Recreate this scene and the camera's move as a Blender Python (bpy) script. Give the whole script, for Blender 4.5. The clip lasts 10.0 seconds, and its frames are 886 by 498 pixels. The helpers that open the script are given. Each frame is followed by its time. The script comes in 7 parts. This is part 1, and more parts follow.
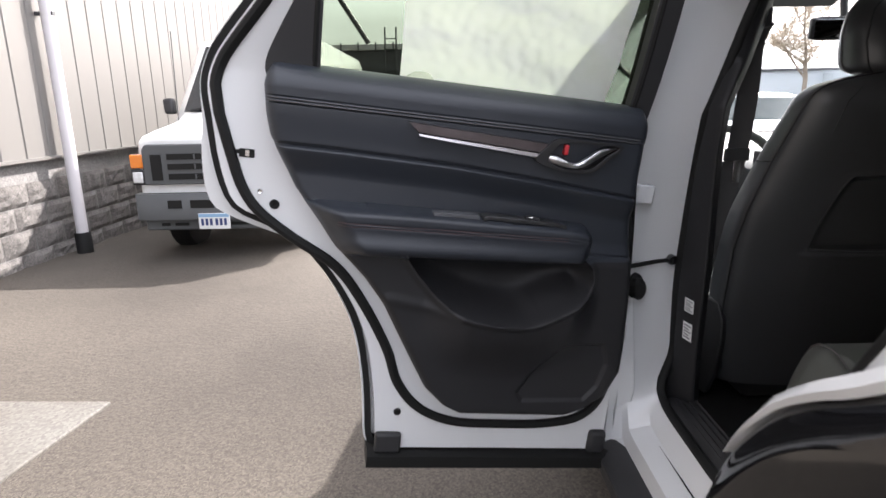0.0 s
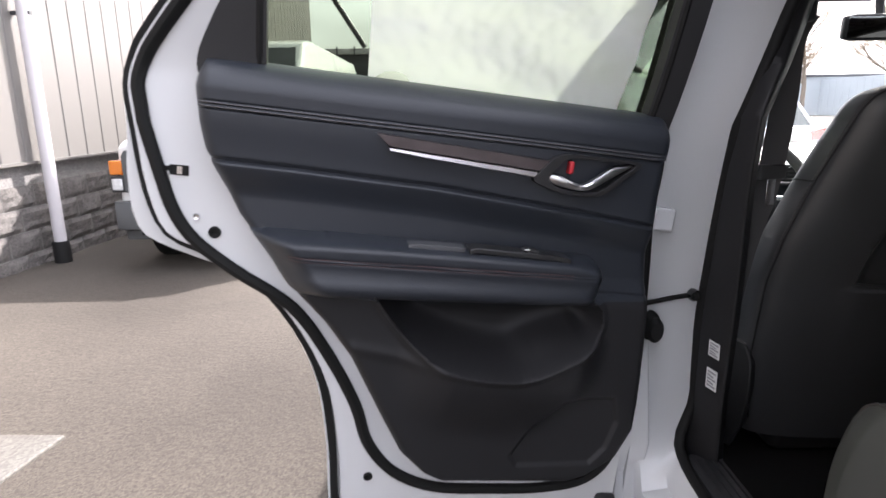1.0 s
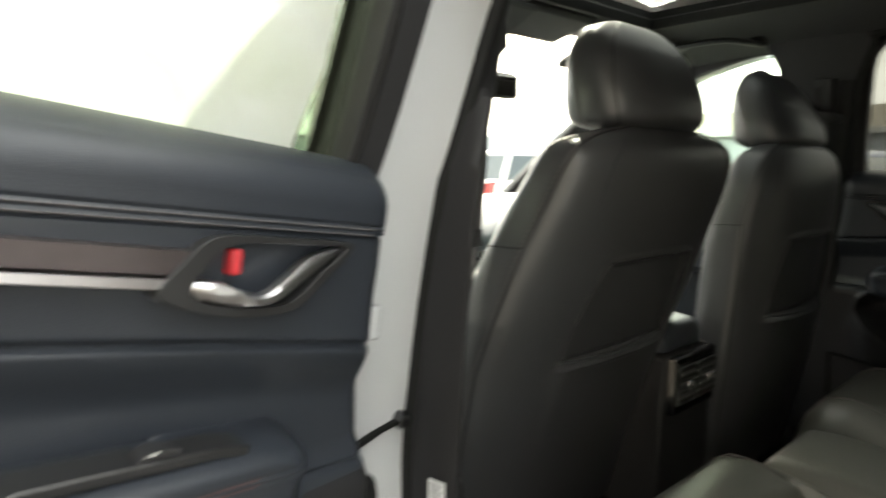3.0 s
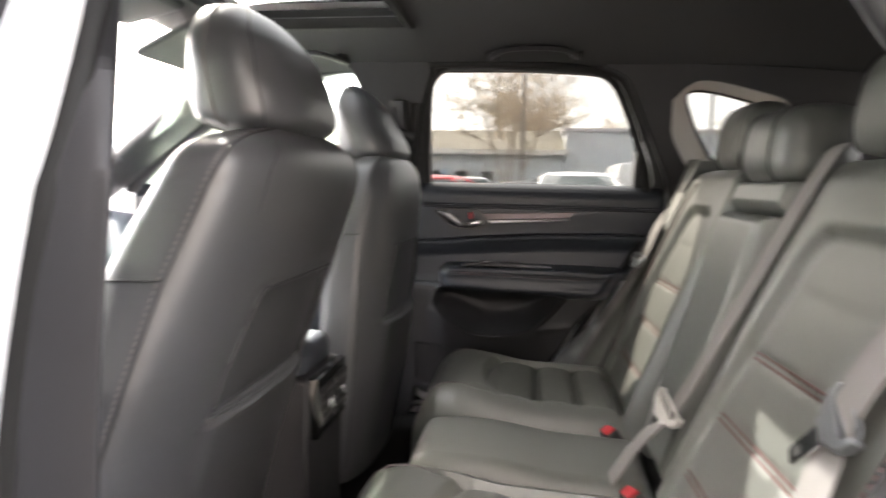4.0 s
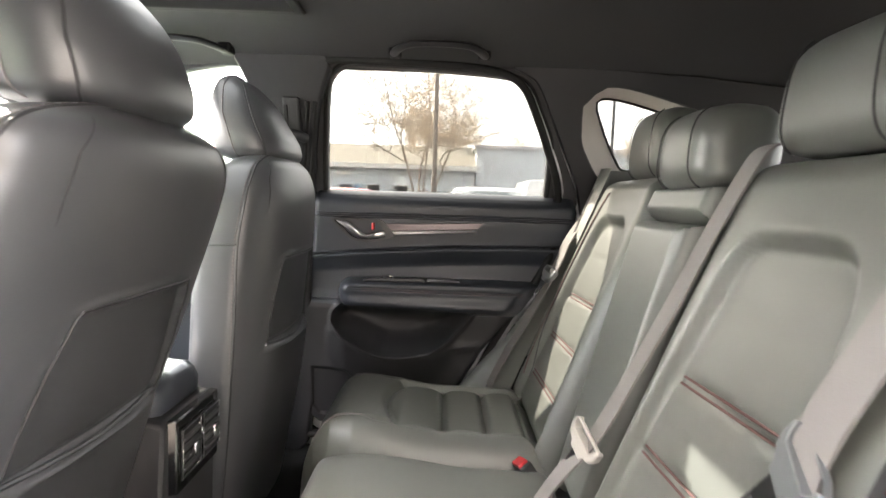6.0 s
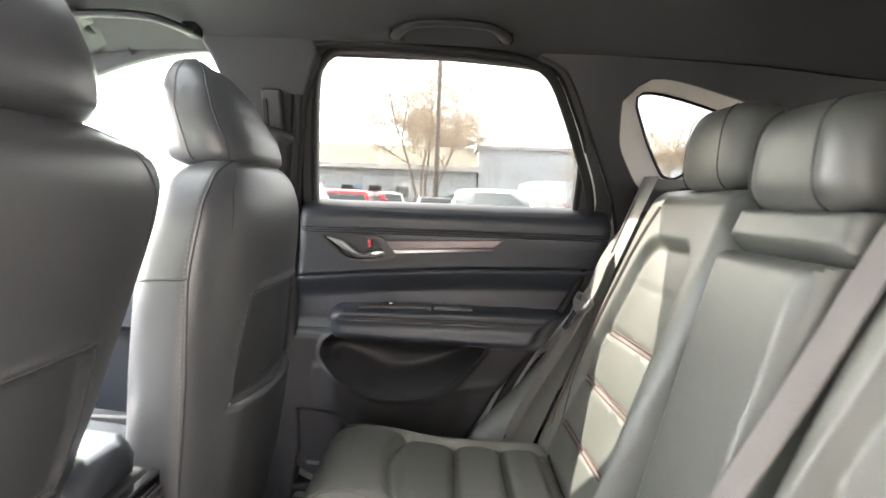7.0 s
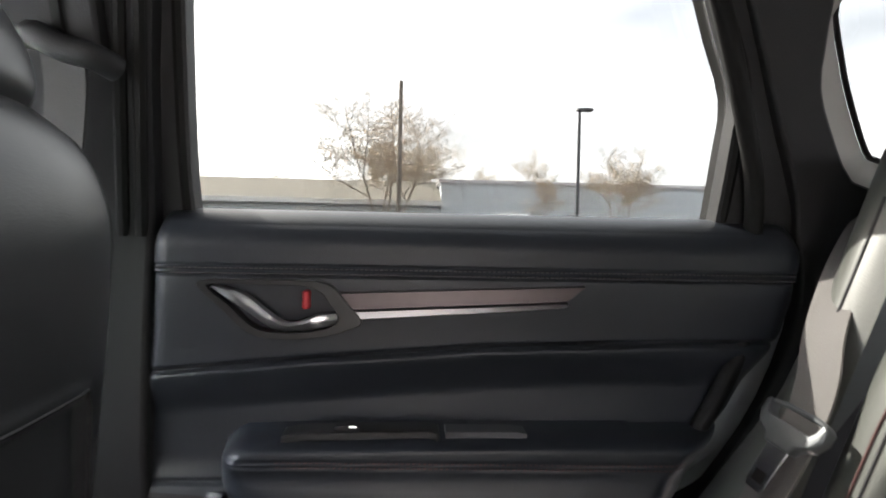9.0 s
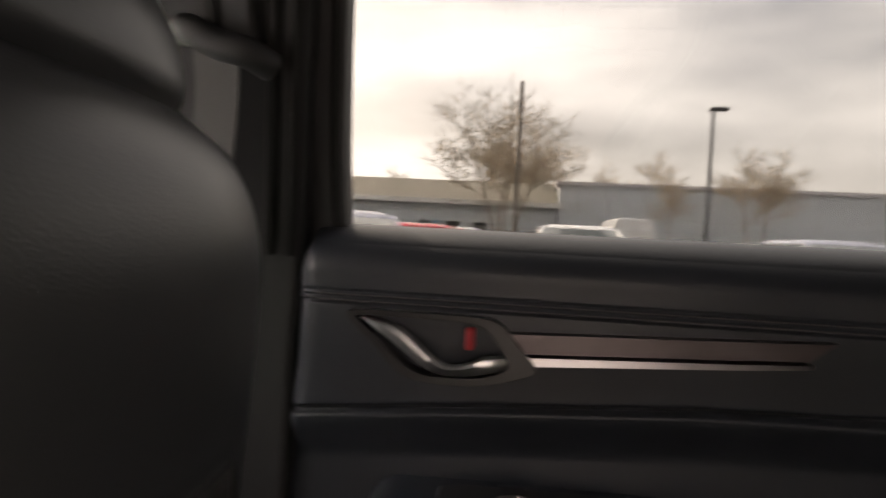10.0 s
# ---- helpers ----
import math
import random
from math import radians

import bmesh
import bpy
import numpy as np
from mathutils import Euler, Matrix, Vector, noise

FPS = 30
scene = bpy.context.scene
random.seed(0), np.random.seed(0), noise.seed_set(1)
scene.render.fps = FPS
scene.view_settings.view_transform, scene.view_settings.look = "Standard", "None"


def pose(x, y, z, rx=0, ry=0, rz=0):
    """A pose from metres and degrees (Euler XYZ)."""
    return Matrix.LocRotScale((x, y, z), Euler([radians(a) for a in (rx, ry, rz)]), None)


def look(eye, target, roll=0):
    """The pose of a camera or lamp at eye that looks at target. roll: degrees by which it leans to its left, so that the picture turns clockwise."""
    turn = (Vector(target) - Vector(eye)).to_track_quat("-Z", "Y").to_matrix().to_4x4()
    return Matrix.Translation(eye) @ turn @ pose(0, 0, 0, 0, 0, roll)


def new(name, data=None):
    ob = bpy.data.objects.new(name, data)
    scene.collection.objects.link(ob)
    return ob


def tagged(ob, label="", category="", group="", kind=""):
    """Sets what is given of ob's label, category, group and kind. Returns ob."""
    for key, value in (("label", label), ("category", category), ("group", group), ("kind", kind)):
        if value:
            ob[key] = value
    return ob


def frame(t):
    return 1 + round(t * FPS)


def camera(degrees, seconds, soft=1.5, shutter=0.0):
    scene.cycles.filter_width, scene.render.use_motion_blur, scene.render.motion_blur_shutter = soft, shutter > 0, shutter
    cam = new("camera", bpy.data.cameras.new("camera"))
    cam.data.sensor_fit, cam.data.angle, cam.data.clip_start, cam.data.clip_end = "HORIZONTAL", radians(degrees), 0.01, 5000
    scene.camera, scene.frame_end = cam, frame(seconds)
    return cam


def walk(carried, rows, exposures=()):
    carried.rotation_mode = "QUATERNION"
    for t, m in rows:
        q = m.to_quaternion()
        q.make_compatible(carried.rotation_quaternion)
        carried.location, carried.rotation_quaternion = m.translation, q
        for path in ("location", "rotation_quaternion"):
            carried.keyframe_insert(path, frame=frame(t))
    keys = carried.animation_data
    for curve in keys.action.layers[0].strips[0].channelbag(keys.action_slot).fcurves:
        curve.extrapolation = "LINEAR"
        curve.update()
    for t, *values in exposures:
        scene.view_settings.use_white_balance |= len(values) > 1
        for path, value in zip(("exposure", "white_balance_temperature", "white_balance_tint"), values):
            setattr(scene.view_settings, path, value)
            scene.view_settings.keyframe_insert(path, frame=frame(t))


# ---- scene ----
cam = camera(73.23, 10.0, soft=1.5, shutter=0.5)
PATH = [
    (0.0, pose(-1.3132, -0.0998, 1.2159, 76.51, 1.13, -0.10)),
    (0.5, pose(-1.2936, 0.0246, 1.2203, 76.58, 1.04, 0.40)),
    (1.0, pose(-1.2783, 0.1314, 1.2200, 76.94, 0.86, -0.27)),
    (1.5, pose(-1.3298, 0.2755, 1.2202, 77.50, 0.40, -3.64)),
    (2.0, pose(-1.3792, 0.3948, 1.2219, 79.19, -0.09, -10.95)),
    (2.2, pose(-1.3749, 0.4328, 1.2131, 79.91, -0.09, -15.47)),
    (3.3, pose(-1.1900, 0.7497, 1.2048, 82.42, -0.92, -52.27)),
    (3.5, pose(-1.1759, 0.7976, 1.2107, 82.80, -1.03, -61.20)),
    (4.0, pose(-1.1845, 0.8556, 1.1965, 83.69, -1.29, -81.44)),
    (4.5, pose(-1.1865, 0.8577, 1.1964, 83.98, -2.08, -90.55)),
    (5.0, pose(-1.1875, 0.8605, 1.1986, 84.09, -1.96, -92.12)),
    (5.2, pose(-1.1847, 0.8663, 1.1957, 84.10, -1.97, -92.03)),
    (6.5, pose(-0.8849, 0.8244, 1.1718, 85.91, -1.99, -88.78)),
    (7.0, pose(-0.7458, 0.8625, 1.2068, 85.38, -2.17, -89.58)),
    (7.5, pose(-0.5486, 0.8914, 1.2724, 86.29, -3.80, -94.04)),
    (7.8, pose(-0.4679, 0.8823, 1.3545, 87.87, -2.73, -91.85)),
    (8.0, pose(-0.4126, 0.9045, 1.3455, 90.73, -0.96, -92.09)),
    (8.3, pose(-0.2554, 0.9271, 1.2885, 93.37, 1.83, -89.67)),
    (8.5, pose(-0.1376, 0.9279, 1.2442, 88.93, 4.65, -87.74)),
    (9.0, pose(0.0311, 0.9328, 1.1703, 88.82, -1.23, -93.24)),
    (9.5, pose(0.1209, 0.9573, 1.1775, 90.24, -4.01, -92.38)),
    (10.0, pose(0.1549, 1.0046, 1.1946, 88.50, -3.04, -82.28)),
]
EXPOSURE = [(0.0, 1.6, 6100, 16), (1.5, 1.75, 6000, 19), (2.0, 1.82, 5950, 16), (2.2, 1.95, 6050, 12), (3.3, 3.0, 6900, 4), (3.6, 3.5, 6900, 5), (4.0, 4.42, 6450, 17), (4.5, 4.62, 6450, 15), (5.2, 4.6, 6450, 15),
            (6.3, 5.15, 6450, 15), (7.0, 5.3, 6300, 15), (7.5, 5.25, 6300, 15), (7.8, 4.9, 6300, 16), (8.5, 4.5, 6150, 15), (9.0, 4.2, 6050, 15), (9.5, 3.75, 5900, 16), (10.0, 3.25, 7000, 22)]
walk(cam, PATH, EXPOSURE)

# ---- sky and sun ----
SUN_ELEV, SUN_AZ = radians(38), radians(42)      # azimuth from +y towards +x
world = bpy.data.worlds.new("sky")
scene.world = world
world.use_nodes = True
wn, wl = world.node_tree.nodes, world.node_tree.links
bg = wn["Background"]
sky = wn.new("ShaderNodeTexSky")
sky.sky_type, sky.sun_disc = "NISHITA", False
sky.sun_elevation, sky.sun_rotation = SUN_ELEV, SUN_AZ
sky.air_density, sky.dust_density, sky.ozone_density = 1.0, 8.0, 1.0
# thin high cloud over the sky
tc = wn.new("ShaderNodeTexCoord")
mp = wn.new("ShaderNodeMapping")
mp.inputs["Scale"].default_value = (1.0, 1.0, 4.0)
nz = wn.new("ShaderNodeTexNoise")
nz.inputs["Scale"].default_value, nz.inputs["Detail"].default_value = 2.2, 6.0
rp = wn.new("ShaderNodeValToRGB")
rp.color_ramp.elements[0].position, rp.color_ramp.elements[1].position = 0.3, 0.75
rp.color_ramp.elements[0].color, rp.color_ramp.elements[1].color = (0.20, 0.20, 0.20, 1), (0.80, 0.80, 0.80, 1)
cl = wn.new("ShaderNodeMix")
cl.data_type = "RGBA"
wl.new(tc.outputs["Generated"], mp.inputs["Vector"])
wl.new(mp.outputs["Vector"], nz.inputs["Vector"])
wl.new(nz.outputs["Fac"], rp.inputs["Fac"])
wl.new(rp.outputs["Color"], cl.inputs["Factor"])
# thin cloud scatters the sun forward: brighter the nearer to it
SUN_DIR = Vector((math.sin(SUN_AZ) * math.cos(SUN_ELEV), math.cos(SUN_AZ) * math.cos(SUN_ELEV), math.sin(SUN_ELEV)))
dt = wn.new("ShaderNodeVectorMath")
dt.operation = "DOT_PRODUCT"
dt.inputs[1].default_value = SUN_DIR
mx, pw, ga = (wn.new("ShaderNodeMath") for _ in range(3))
mx.operation, pw.operation, ga.operation = "MAXIMUM", "POWER", "MULTIPLY_ADD"
mx.inputs[1].default_value, pw.inputs[1].default_value = 0.0, 2.0
ga.inputs[1].default_value, ga.inputs[2].default_value = 1.0, 0.92
veil = wn.new("ShaderNodeVectorMath")
veil.operation = "SCALE"
veil.inputs[0].default_value = (15.5, 15.3, 14.8)
wl.new(tc.outputs["Generated"], dt.inputs[0])
wl.new(dt.outputs["Value"], mx.inputs[0])
wl.new(mx.outputs["Value"], pw.inputs[0])
wl.new(pw.outputs["Value"], ga.inputs[0])
wl.new(ga.outputs["Value"], veil.inputs["Scale"])
wl.new(veil.outputs["Vector"], cl.inputs["B"])
wl.new(sky.outputs["Color"], cl.inputs["A"])
wl.new(cl.outputs["Result"], bg.inputs["Color"])
bg.inputs["Strength"].default_value = 0.10
sun = new("sun", bpy.data.lights.new("sun", "SUN"))
sun.data.energy, sun.data.angle, sun.data.color = 5.0, radians(0.7), (1.0, 0.93, 0.82)
sun.matrix_world = look(SUN_DIR * 30, (0, 0, 0))


# ---- materials ----
def material(name, color, rough=0.5, metal=0.0, grain=0.0, scale=40.0, vary=0.12, vary_scale=3.0, coat=0.0, spec=0.5, tint=None, rough_vary=0.08, voronoi=False):
    """A surface with large soft variation, fine grain relief and uneven gloss."""
    m = bpy.data.materials.new(name)
    m.use_nodes = True
    n, l = m.node_tree.nodes, m.node_tree.links
    b = n["Principled BSDF"]
    b.inputs["Roughness"].default_value, b.inputs["Metallic"].default_value = rough, metal
    b.inputs["Coat Weight"].default_value, b.inputs["Specular IOR Level"].default_value = coat, spec
    b.inputs["Coat Roughness"].default_value = 0.06
    co = n.new("ShaderNodeTexCoord")
    big = n.new("ShaderNodeTexNoise")
    big.inputs["Scale"].default_value, big.inputs["Detail"].default_value = vary_scale, 5.0
    l.new(co.outputs["Object"], big.inputs["Vector"])
    mix = n.new("ShaderNodeMix")
    mix.data_type = "RGBA"
    c = Vector(color)
    d = Vector(tint) if tint else c * (1 + vary)
    mix.inputs["A"].default_value, mix.inputs["B"].default_value = (*(c * (1 - vary)), 1), (*d, 1)
    l.new(big.outputs["Fac"], mix.inputs["Factor"])
    l.new(mix.outputs["Result"], b.inputs["Base Color"])
    rr = n.new("ShaderNodeMapRange")
    rr.inputs["To Min"].default_value, rr.inputs["To Max"].default_value = rough - rough_vary, rough + rough_vary
    l.new(big.outputs["Fac"], rr.inputs["Value"])
    l.new(rr.outputs["Result"], b.inputs["Roughness"])
    if grain:
        if voronoi:
            g = n.new("ShaderNodeTexVoronoi")
            out = g.outputs["Distance"]
        else:
            g = n.new("ShaderNodeTexNoise")
            g.inputs["Detail"].default_value = 4.0
            out = g.outputs["Fac"]
        g.inputs["Scale"].default_value = scale
        l.new(co.outputs["Object"], g.inputs["Vector"])
        bump = n.new("ShaderNodeBump")
        bump.inputs["Strength"].default_value, bump.inputs["Distance"].default_value = grain, 0.002
        l.new(out, bump.inputs["Height"])
        l.new(bump.outputs["Normal"], b.inputs["Normal"])
    return m


def glass_material(name, tint, gloss=1.0):
    m = bpy.data.materials.new(name)
    m.use_nodes = True
    n, l = m.node_tree.nodes, m.node_tree.links
    n.remove(n["Principled BSDF"])
    t, g, f, mix = (n.new("ShaderNode" + k) for k in ("BsdfTransparent", "BsdfGlossy", "LayerWeight", "MixShader"))
    t.inputs["Color"].default_value, g.inputs["Roughness"].default_value = (*tint, 1), 0.01
    # a thin pane: little gloss face on, much at a grazing angle
    f.inputs["Blend"].default_value = 0.5
    pw, ml = n.new("ShaderNodeMath"), n.new("ShaderNodeMath")
    pw.operation, ml.operation = "POWER", "MULTIPLY_ADD"
    pw.inputs[1].default_value, ml.inputs[1].default_value, ml.inputs[2].default_value = 5.0, 0.9 * gloss, 0.04 * gloss
    l.new(f.outputs["Facing"], pw.inputs[0])
    l.new(pw.outputs["Value"], ml.inputs[0])
    l.new(ml.outputs["Value"], mix.inputs["Fac"])
    l.new(t.outputs["BSDF"], mix.inputs[1])
    l.new(g.outputs["BSDF"], mix.inputs[2])
    l.new(mix.outputs["Shader"], n["Material Output"].inputs["Surface"])
    return m


def speckled(name, dark, light, scale, rough, grain, stains, big_scale=0.35):
    """Broken stone colours: aggregate specks over large worn patches."""
    m = bpy.data.materials.new(name)
    m.use_nodes = True
    n, l = m.node_tree.nodes, m.node_tree.links
    b = n["Principled BSDF"]
    co = n.new("ShaderNodeTexCoord")
    v = n.new("ShaderNodeTexVoronoi")
    v.inputs["Scale"].default_value = scale
    p = n.new("ShaderNodeTexNoise")
    p.inputs["Scale"].default_value, p.inputs["Detail"].default_value = big_scale, 8.0
    f = n.new("ShaderNodeTexNoise")
    f.inputs["Scale"].default_value, f.inputs["Detail"].default_value = scale * 0.25, 6.0
    for k in (v, p, f):
        l.new(co.outputs["Object"], k.inputs["Vector"])
    a = n.new("ShaderNodeMix")
    a.data_type = "RGBA"
    a.inputs["A"].default_value, a.inputs["B"].default_value = (*dark, 1), (*light, 1)
    bw = n.new("ShaderNodeRGBToBW")
    l.new(v.outputs["Color"], bw.inputs["Color"])
    l.new(bw.outputs["Val"], a.inputs["Factor"])
    s = n.new("ShaderNodeMix")
    s.data_type = "RGBA"
    s.blend_type = "MULTIPLY"
    s.inputs["Factor"].default_value = 1.0
    r = n.new("ShaderNodeValToRGB")
    r.color_ramp.elements[0].position, r.color_ramp.elements[1].position = 0.35, 0.65
    r.color_ramp.elements[0].color, r.color_ramp.elements[1].color = (*stains, 1), (1, 1, 1, 1)
    l.new(p.outputs["Fac"], r.inputs["Fac"])
    l.new(a.outputs["Result"], s.inputs["A"])
    l.new(r.outputs["Color"], s.inputs["B"])
    l.new(s.outputs["Result"], b.inputs["Base Color"])
    b.inputs["Roughness"].default_value = rough
    bump = n.new("ShaderNodeBump")
    bump.inputs["Strength"].default_value, bump.inputs["Distance"].default_value = grain, 0.006
    l.new(f.outputs["Fac"], bump.inputs["Height"])
    l.new(bump.outputs["Normal"], b.inputs["Normal"])
    return m


# bench leather, paled to carry the light that falls on the rear seats
LEATHER = material("black_leather_lit", (0.112, 0.117, 0.106), 0.43, grain=0.08, scale=560, vary=0.20, vary_scale=6, voronoi=True, spec=0.8)
# the same leather, darkened for the shade on the front seats' backs
LEATHER_SHADED = material("black_leather_shaded", (0.050, 0.052, 0.056), 0.38, grain=0.06, scale=560, vary=0.18, vary_scale=6, voronoi=True, spec=0.8)
# the seat leather once more, darkened for shade on the open side's bolster
LEATHER_SIDE_SHADED = material("black_leather_side_shaded", (0.055, 0.054, 0.055), 0.42, grain=0.06, scale=560, vary=0.15, vary_scale=6, voronoi=True)
LEATHER_SOFT = material("black_soft_trim", (0.0255, 0.030, 0.039), 0.42, grain=0.10, scale=620, vary=0.12, vary_scale=5, voronoi=True, spec=0.55)
PLASTIC = material("black_plastic", (0.026, 0.026, 0.028), 0.55, grain=0.25, scale=600, vary=0.12, vary_scale=8)
DOOR_PLASTIC = material("black_door_plastic", (0.022, 0.022, 0.024), 0.5, grain=0.2, scale=700, vary=0.15, vary_scale=6, spec=0.32)
PLASTIC_GREY = material("dark_grey_plastic", (0.05, 0.05, 0.05), 0.55, grain=0.2, scale=500)
SATIN_GREY = material("satin_grey_trim", (0.2, 0.21, 0.22), 0.35, metal=0.6, vary=0.05)
GLOSS_BLACK = material("gloss_black", (0.008, 0.008, 0.009), 0.08, coat=0.6, vary=0.1)
RUBBER = material("black_rubber", (0.012, 0.012, 0.012), 0.65, grain=0.15, scale=200, spec=0.25)
HEADLINER = material("black_headliner_cloth", (0.058, 0.058, 0.059), 0.95, grain=0.5, scale=900, vary=0.15, spec=0.2)
CARPET = material("black_carpet", (0.012, 0.012, 0.012), 1.0, grain=0.8, scale=500, spec=0.1)
PAINT = material("white_car_paint", (0.78, 0.79, 0.8), 0.25, coat=0.8, vary=0.02, rough_vary=0.04)
CHROME = material("satin_chrome", (0.75, 0.75, 0.76), 0.16, metal=1.0, vary=0.03)
HANDLE = material("brushed_chrome_handle", (0.72, 0.72, 0.74), 0.30, metal=1.0, vary=0.04)
SATIN_BAR = material("satin_bar", (0.52, 0.50, 0.51), 0.30, metal=1.0, vary=0.04)
TRIM_WOOD = material("brushed_brown_trim", (0.105, 0.088, 0.090), 0.34, metal=0.7, grain=0.1, scale=60, vary=0.3, vary_scale=25)
TRAY = material("grey_tray_plastic", (0.085, 0.088, 0.095), 0.45)
BEZEL = material("satin_black_bezel", (0.022, 0.022, 0.023), 0.34, vary=0.08)
STITCH = material("grey_stitching", (0.13, 0.12, 0.12), 0.8)
STITCH_RED = material("dull_red_stitching", (0.115, 0.056, 0.052), 0.8)
RED = material("red_plastic", (0.5, 0.03, 0.04), 0.4)
WEBBING = material("grey_black_webbing", (0.185, 0.174, 0.168), 0.75, grain=0.2, scale=500)
WEBBING_DARK = material("black_webbing", (0.065, 0.063, 0.062), 0.75, grain=0.2, scale=500)
# one rear glass in two tints: darkened here to dim the view outside
GLASS_REAR = glass_material("rear_glass_dimmed", (0.275, 0.277, 0.265), 0.5)
# nearer its own tint, for the brighter view past the open door
GLASS_DOOR = glass_material("pale_green_door_glass", (0.43, 0.465, 0.405), 0.5)
GLASS_TAIL = glass_material("heated_dark_glass", (0.34, 0.35, 0.34))
GLASS_FRONT = glass_material("green_glass", (0.80, 0.88, 0.81), 1.4)
GLASS_CLEAR = glass_material("clear_glass", (0.93, 0.96, 0.95))
# grey paled to carry the daylight that falls on the window reveal
REVEAL = material("daylit_grey_reveal", (0.42, 0.40, 0.375), 0.6, grain=0.15, scale=500)
GLASS_DARK = glass_material("sunroof_glass", (0.34, 0.352, 0.347))
MIRROR = material("mirror", (0.85, 0.85, 0.85), 0.02, metal=1.0, vary=0.0, rough_vary=0.0)
PAPER = material("white_paper", (0.88, 0.88, 0.88), 0.9, grain=0.1, scale=80, vary=0.04)
# daylight shows through the paper
pn, pk = PAPER.node_tree.nodes, PAPER.node_tree.links
glow_through, both = pn.new("ShaderNodeBsdfTranslucent"), pn.new("ShaderNodeMixShader")
glow_through.inputs["Color"].default_value = (0.95, 0.95, 0.97, 1)
both.inputs["Fac"].default_value = 0.75
pk.new(pn["Principled BSDF"].outputs["BSDF"], both.inputs[1])
pk.new(glow_through.outputs["BSDF"], both.inputs[2])
pk.new(both.outputs["Shader"], pn["Material Output"].inputs["Surface"])
LABEL_WHITE = material("white_label", (0.75, 0.76, 0.76), 0.6)
LABEL_GREY = material("grey_print", (0.3, 0.3, 0.32), 0.7)
ASPHALT = speckled("asphalt", (0.038, 0.032, 0.026), (0.104, 0.091, 0.074), 160, 0.95, 0.8, (0.56, 0.55, 0.54), 0.55)
CONCRETE = speckled("concrete", (0.085, 0.081, 0.073), (0.155, 0.148, 0.135), 90, 0.9, 0.5, (0.75, 0.72, 0.68), 1.6)
BLOCK = speckled("split_face_block", (0.085, 0.081, 0.077), (0.20, 0.190, 0.180), 60, 0.95, 1.0, (0.75, 0.73, 0.72), 1.2)
MORTAR = speckled("mortar", (0.16, 0.155, 0.15), (0.3, 0.29, 0.28), 80, 0.95, 0.5, (0.8, 0.8, 0.8))
SIDING = material("cream_metal_siding", (0.152, 0.146, 0.136), 0.5, vary=0.05, vary_scale=0.8, grain=0.1, scale=4)
PIPE = material("painted_downpipe", (0.62, 0.6, 0.62), 0.5, vary=0.06)
VAN_WHITE = material("white_van_paint", (0.76, 0.77, 0.77), 0.3, coat=0.5, vary=0.04)
AMBER = material("amber_lens", (0.75, 0.22, 0.02), 0.25, coat=0.5)
LENS = material("clear_lens", (0.7, 0.72, 0.74), 0.12, metal=0.3, coat=0.6, vary=0.3, vary_scale=30)


# ---- mesh helpers ----
def smoothstep(a, b, x):
    t = np.clip((x - a) / (b - a), 0, 1)
    return t * t * (3 - 2 * t)


def thing(name, base=(0, 0, 0), label="", category="", group="", m=None):
    """A top-level Empty at its base; its parts are given in the same coordinates as base."""
    ob = new(name)
    ob.empty_display_size = 0.1
    ob.matrix_world = (m or Matrix.Identity(4)) @ Matrix.Translation(base)
    ob["base"] = tuple(base)
    return tagged(ob, label, category, group)


def part(name, bm, mat, parent=None, label="", smooth=True, flip=False, bevel=0.0, segs=2):
    """Links a bmesh, or (verts, faces), as one mesh object under parent."""
    if not isinstance(bm, bmesh.types.BMesh):
        b = bmesh.new()
        vs = [b.verts.new(v) for v in bm[0]]
        for f in bm[1]:
            try:
                b.faces.new([vs[i] for i in f])
            except ValueError:
                pass
        bm = b
    root = parent
    while root is not None and root.parent is not None:
        root = root.parent
    base = Vector(root["base"]) if root is not None and "base" in root else Vector((0, 0, 0))
    if flip:
        bmesh.ops.scale(bm, vec=(-1, 1, 1), verts=bm.verts)
    bmesh.ops.translate(bm, vec=-base, verts=bm.verts)
    bmesh.ops.recalc_face_normals(bm, faces=bm.faces)
    me = bpy.data.meshes.new(name)
    bm.to_mesh(me)
    bm.free()
    me.materials.append(mat)
    if smooth:
        me.shade_smooth()
        me.set_sharp_from_angle(angle=radians(40))
    ob = new(name, me)
    ob.parent = parent
    if bevel:
        md = ob.modifiers.new("bevel", "BEVEL")
        md.width, md.segments, md.limit_method, md.angle_limit = bevel, segs, "ANGLE", radians(35)
    if label:
        ob["label"] = label
    return ob


def solo(name, bm, mat, label="", category="", group="", kind="", **k):
    return tagged(part(name, bm, mat, None, **k), label, category, group, kind)


def join(*bms):
    out = bmesh.new()
    for b in bms:
        me = bpy.data.meshes.new("tmp")
        b.to_mesh(me)
        out.from_mesh(me)
        bpy.data.meshes.remove(me)
        b.free()
    return out


def raw(verts, faces):
    b = bmesh.new()
    vs = [b.verts.new(v) for v in verts]
    for f in faces:
        try:
            b.faces.new([vs[i] for i in f])
        except ValueError:
            pass
    return b


def box(x0, x1, y0, y1, z0, z1):
    v = [(x, y, z) for x in (x0, x1) for y in (y0, y1) for z in (z0, z1)]
    return raw(v, [(0, 1, 3, 2), (4, 6, 7, 5), (0, 4, 5, 1), (2, 3, 7, 6), (0, 2, 6, 4), (1, 5, 7, 3)])


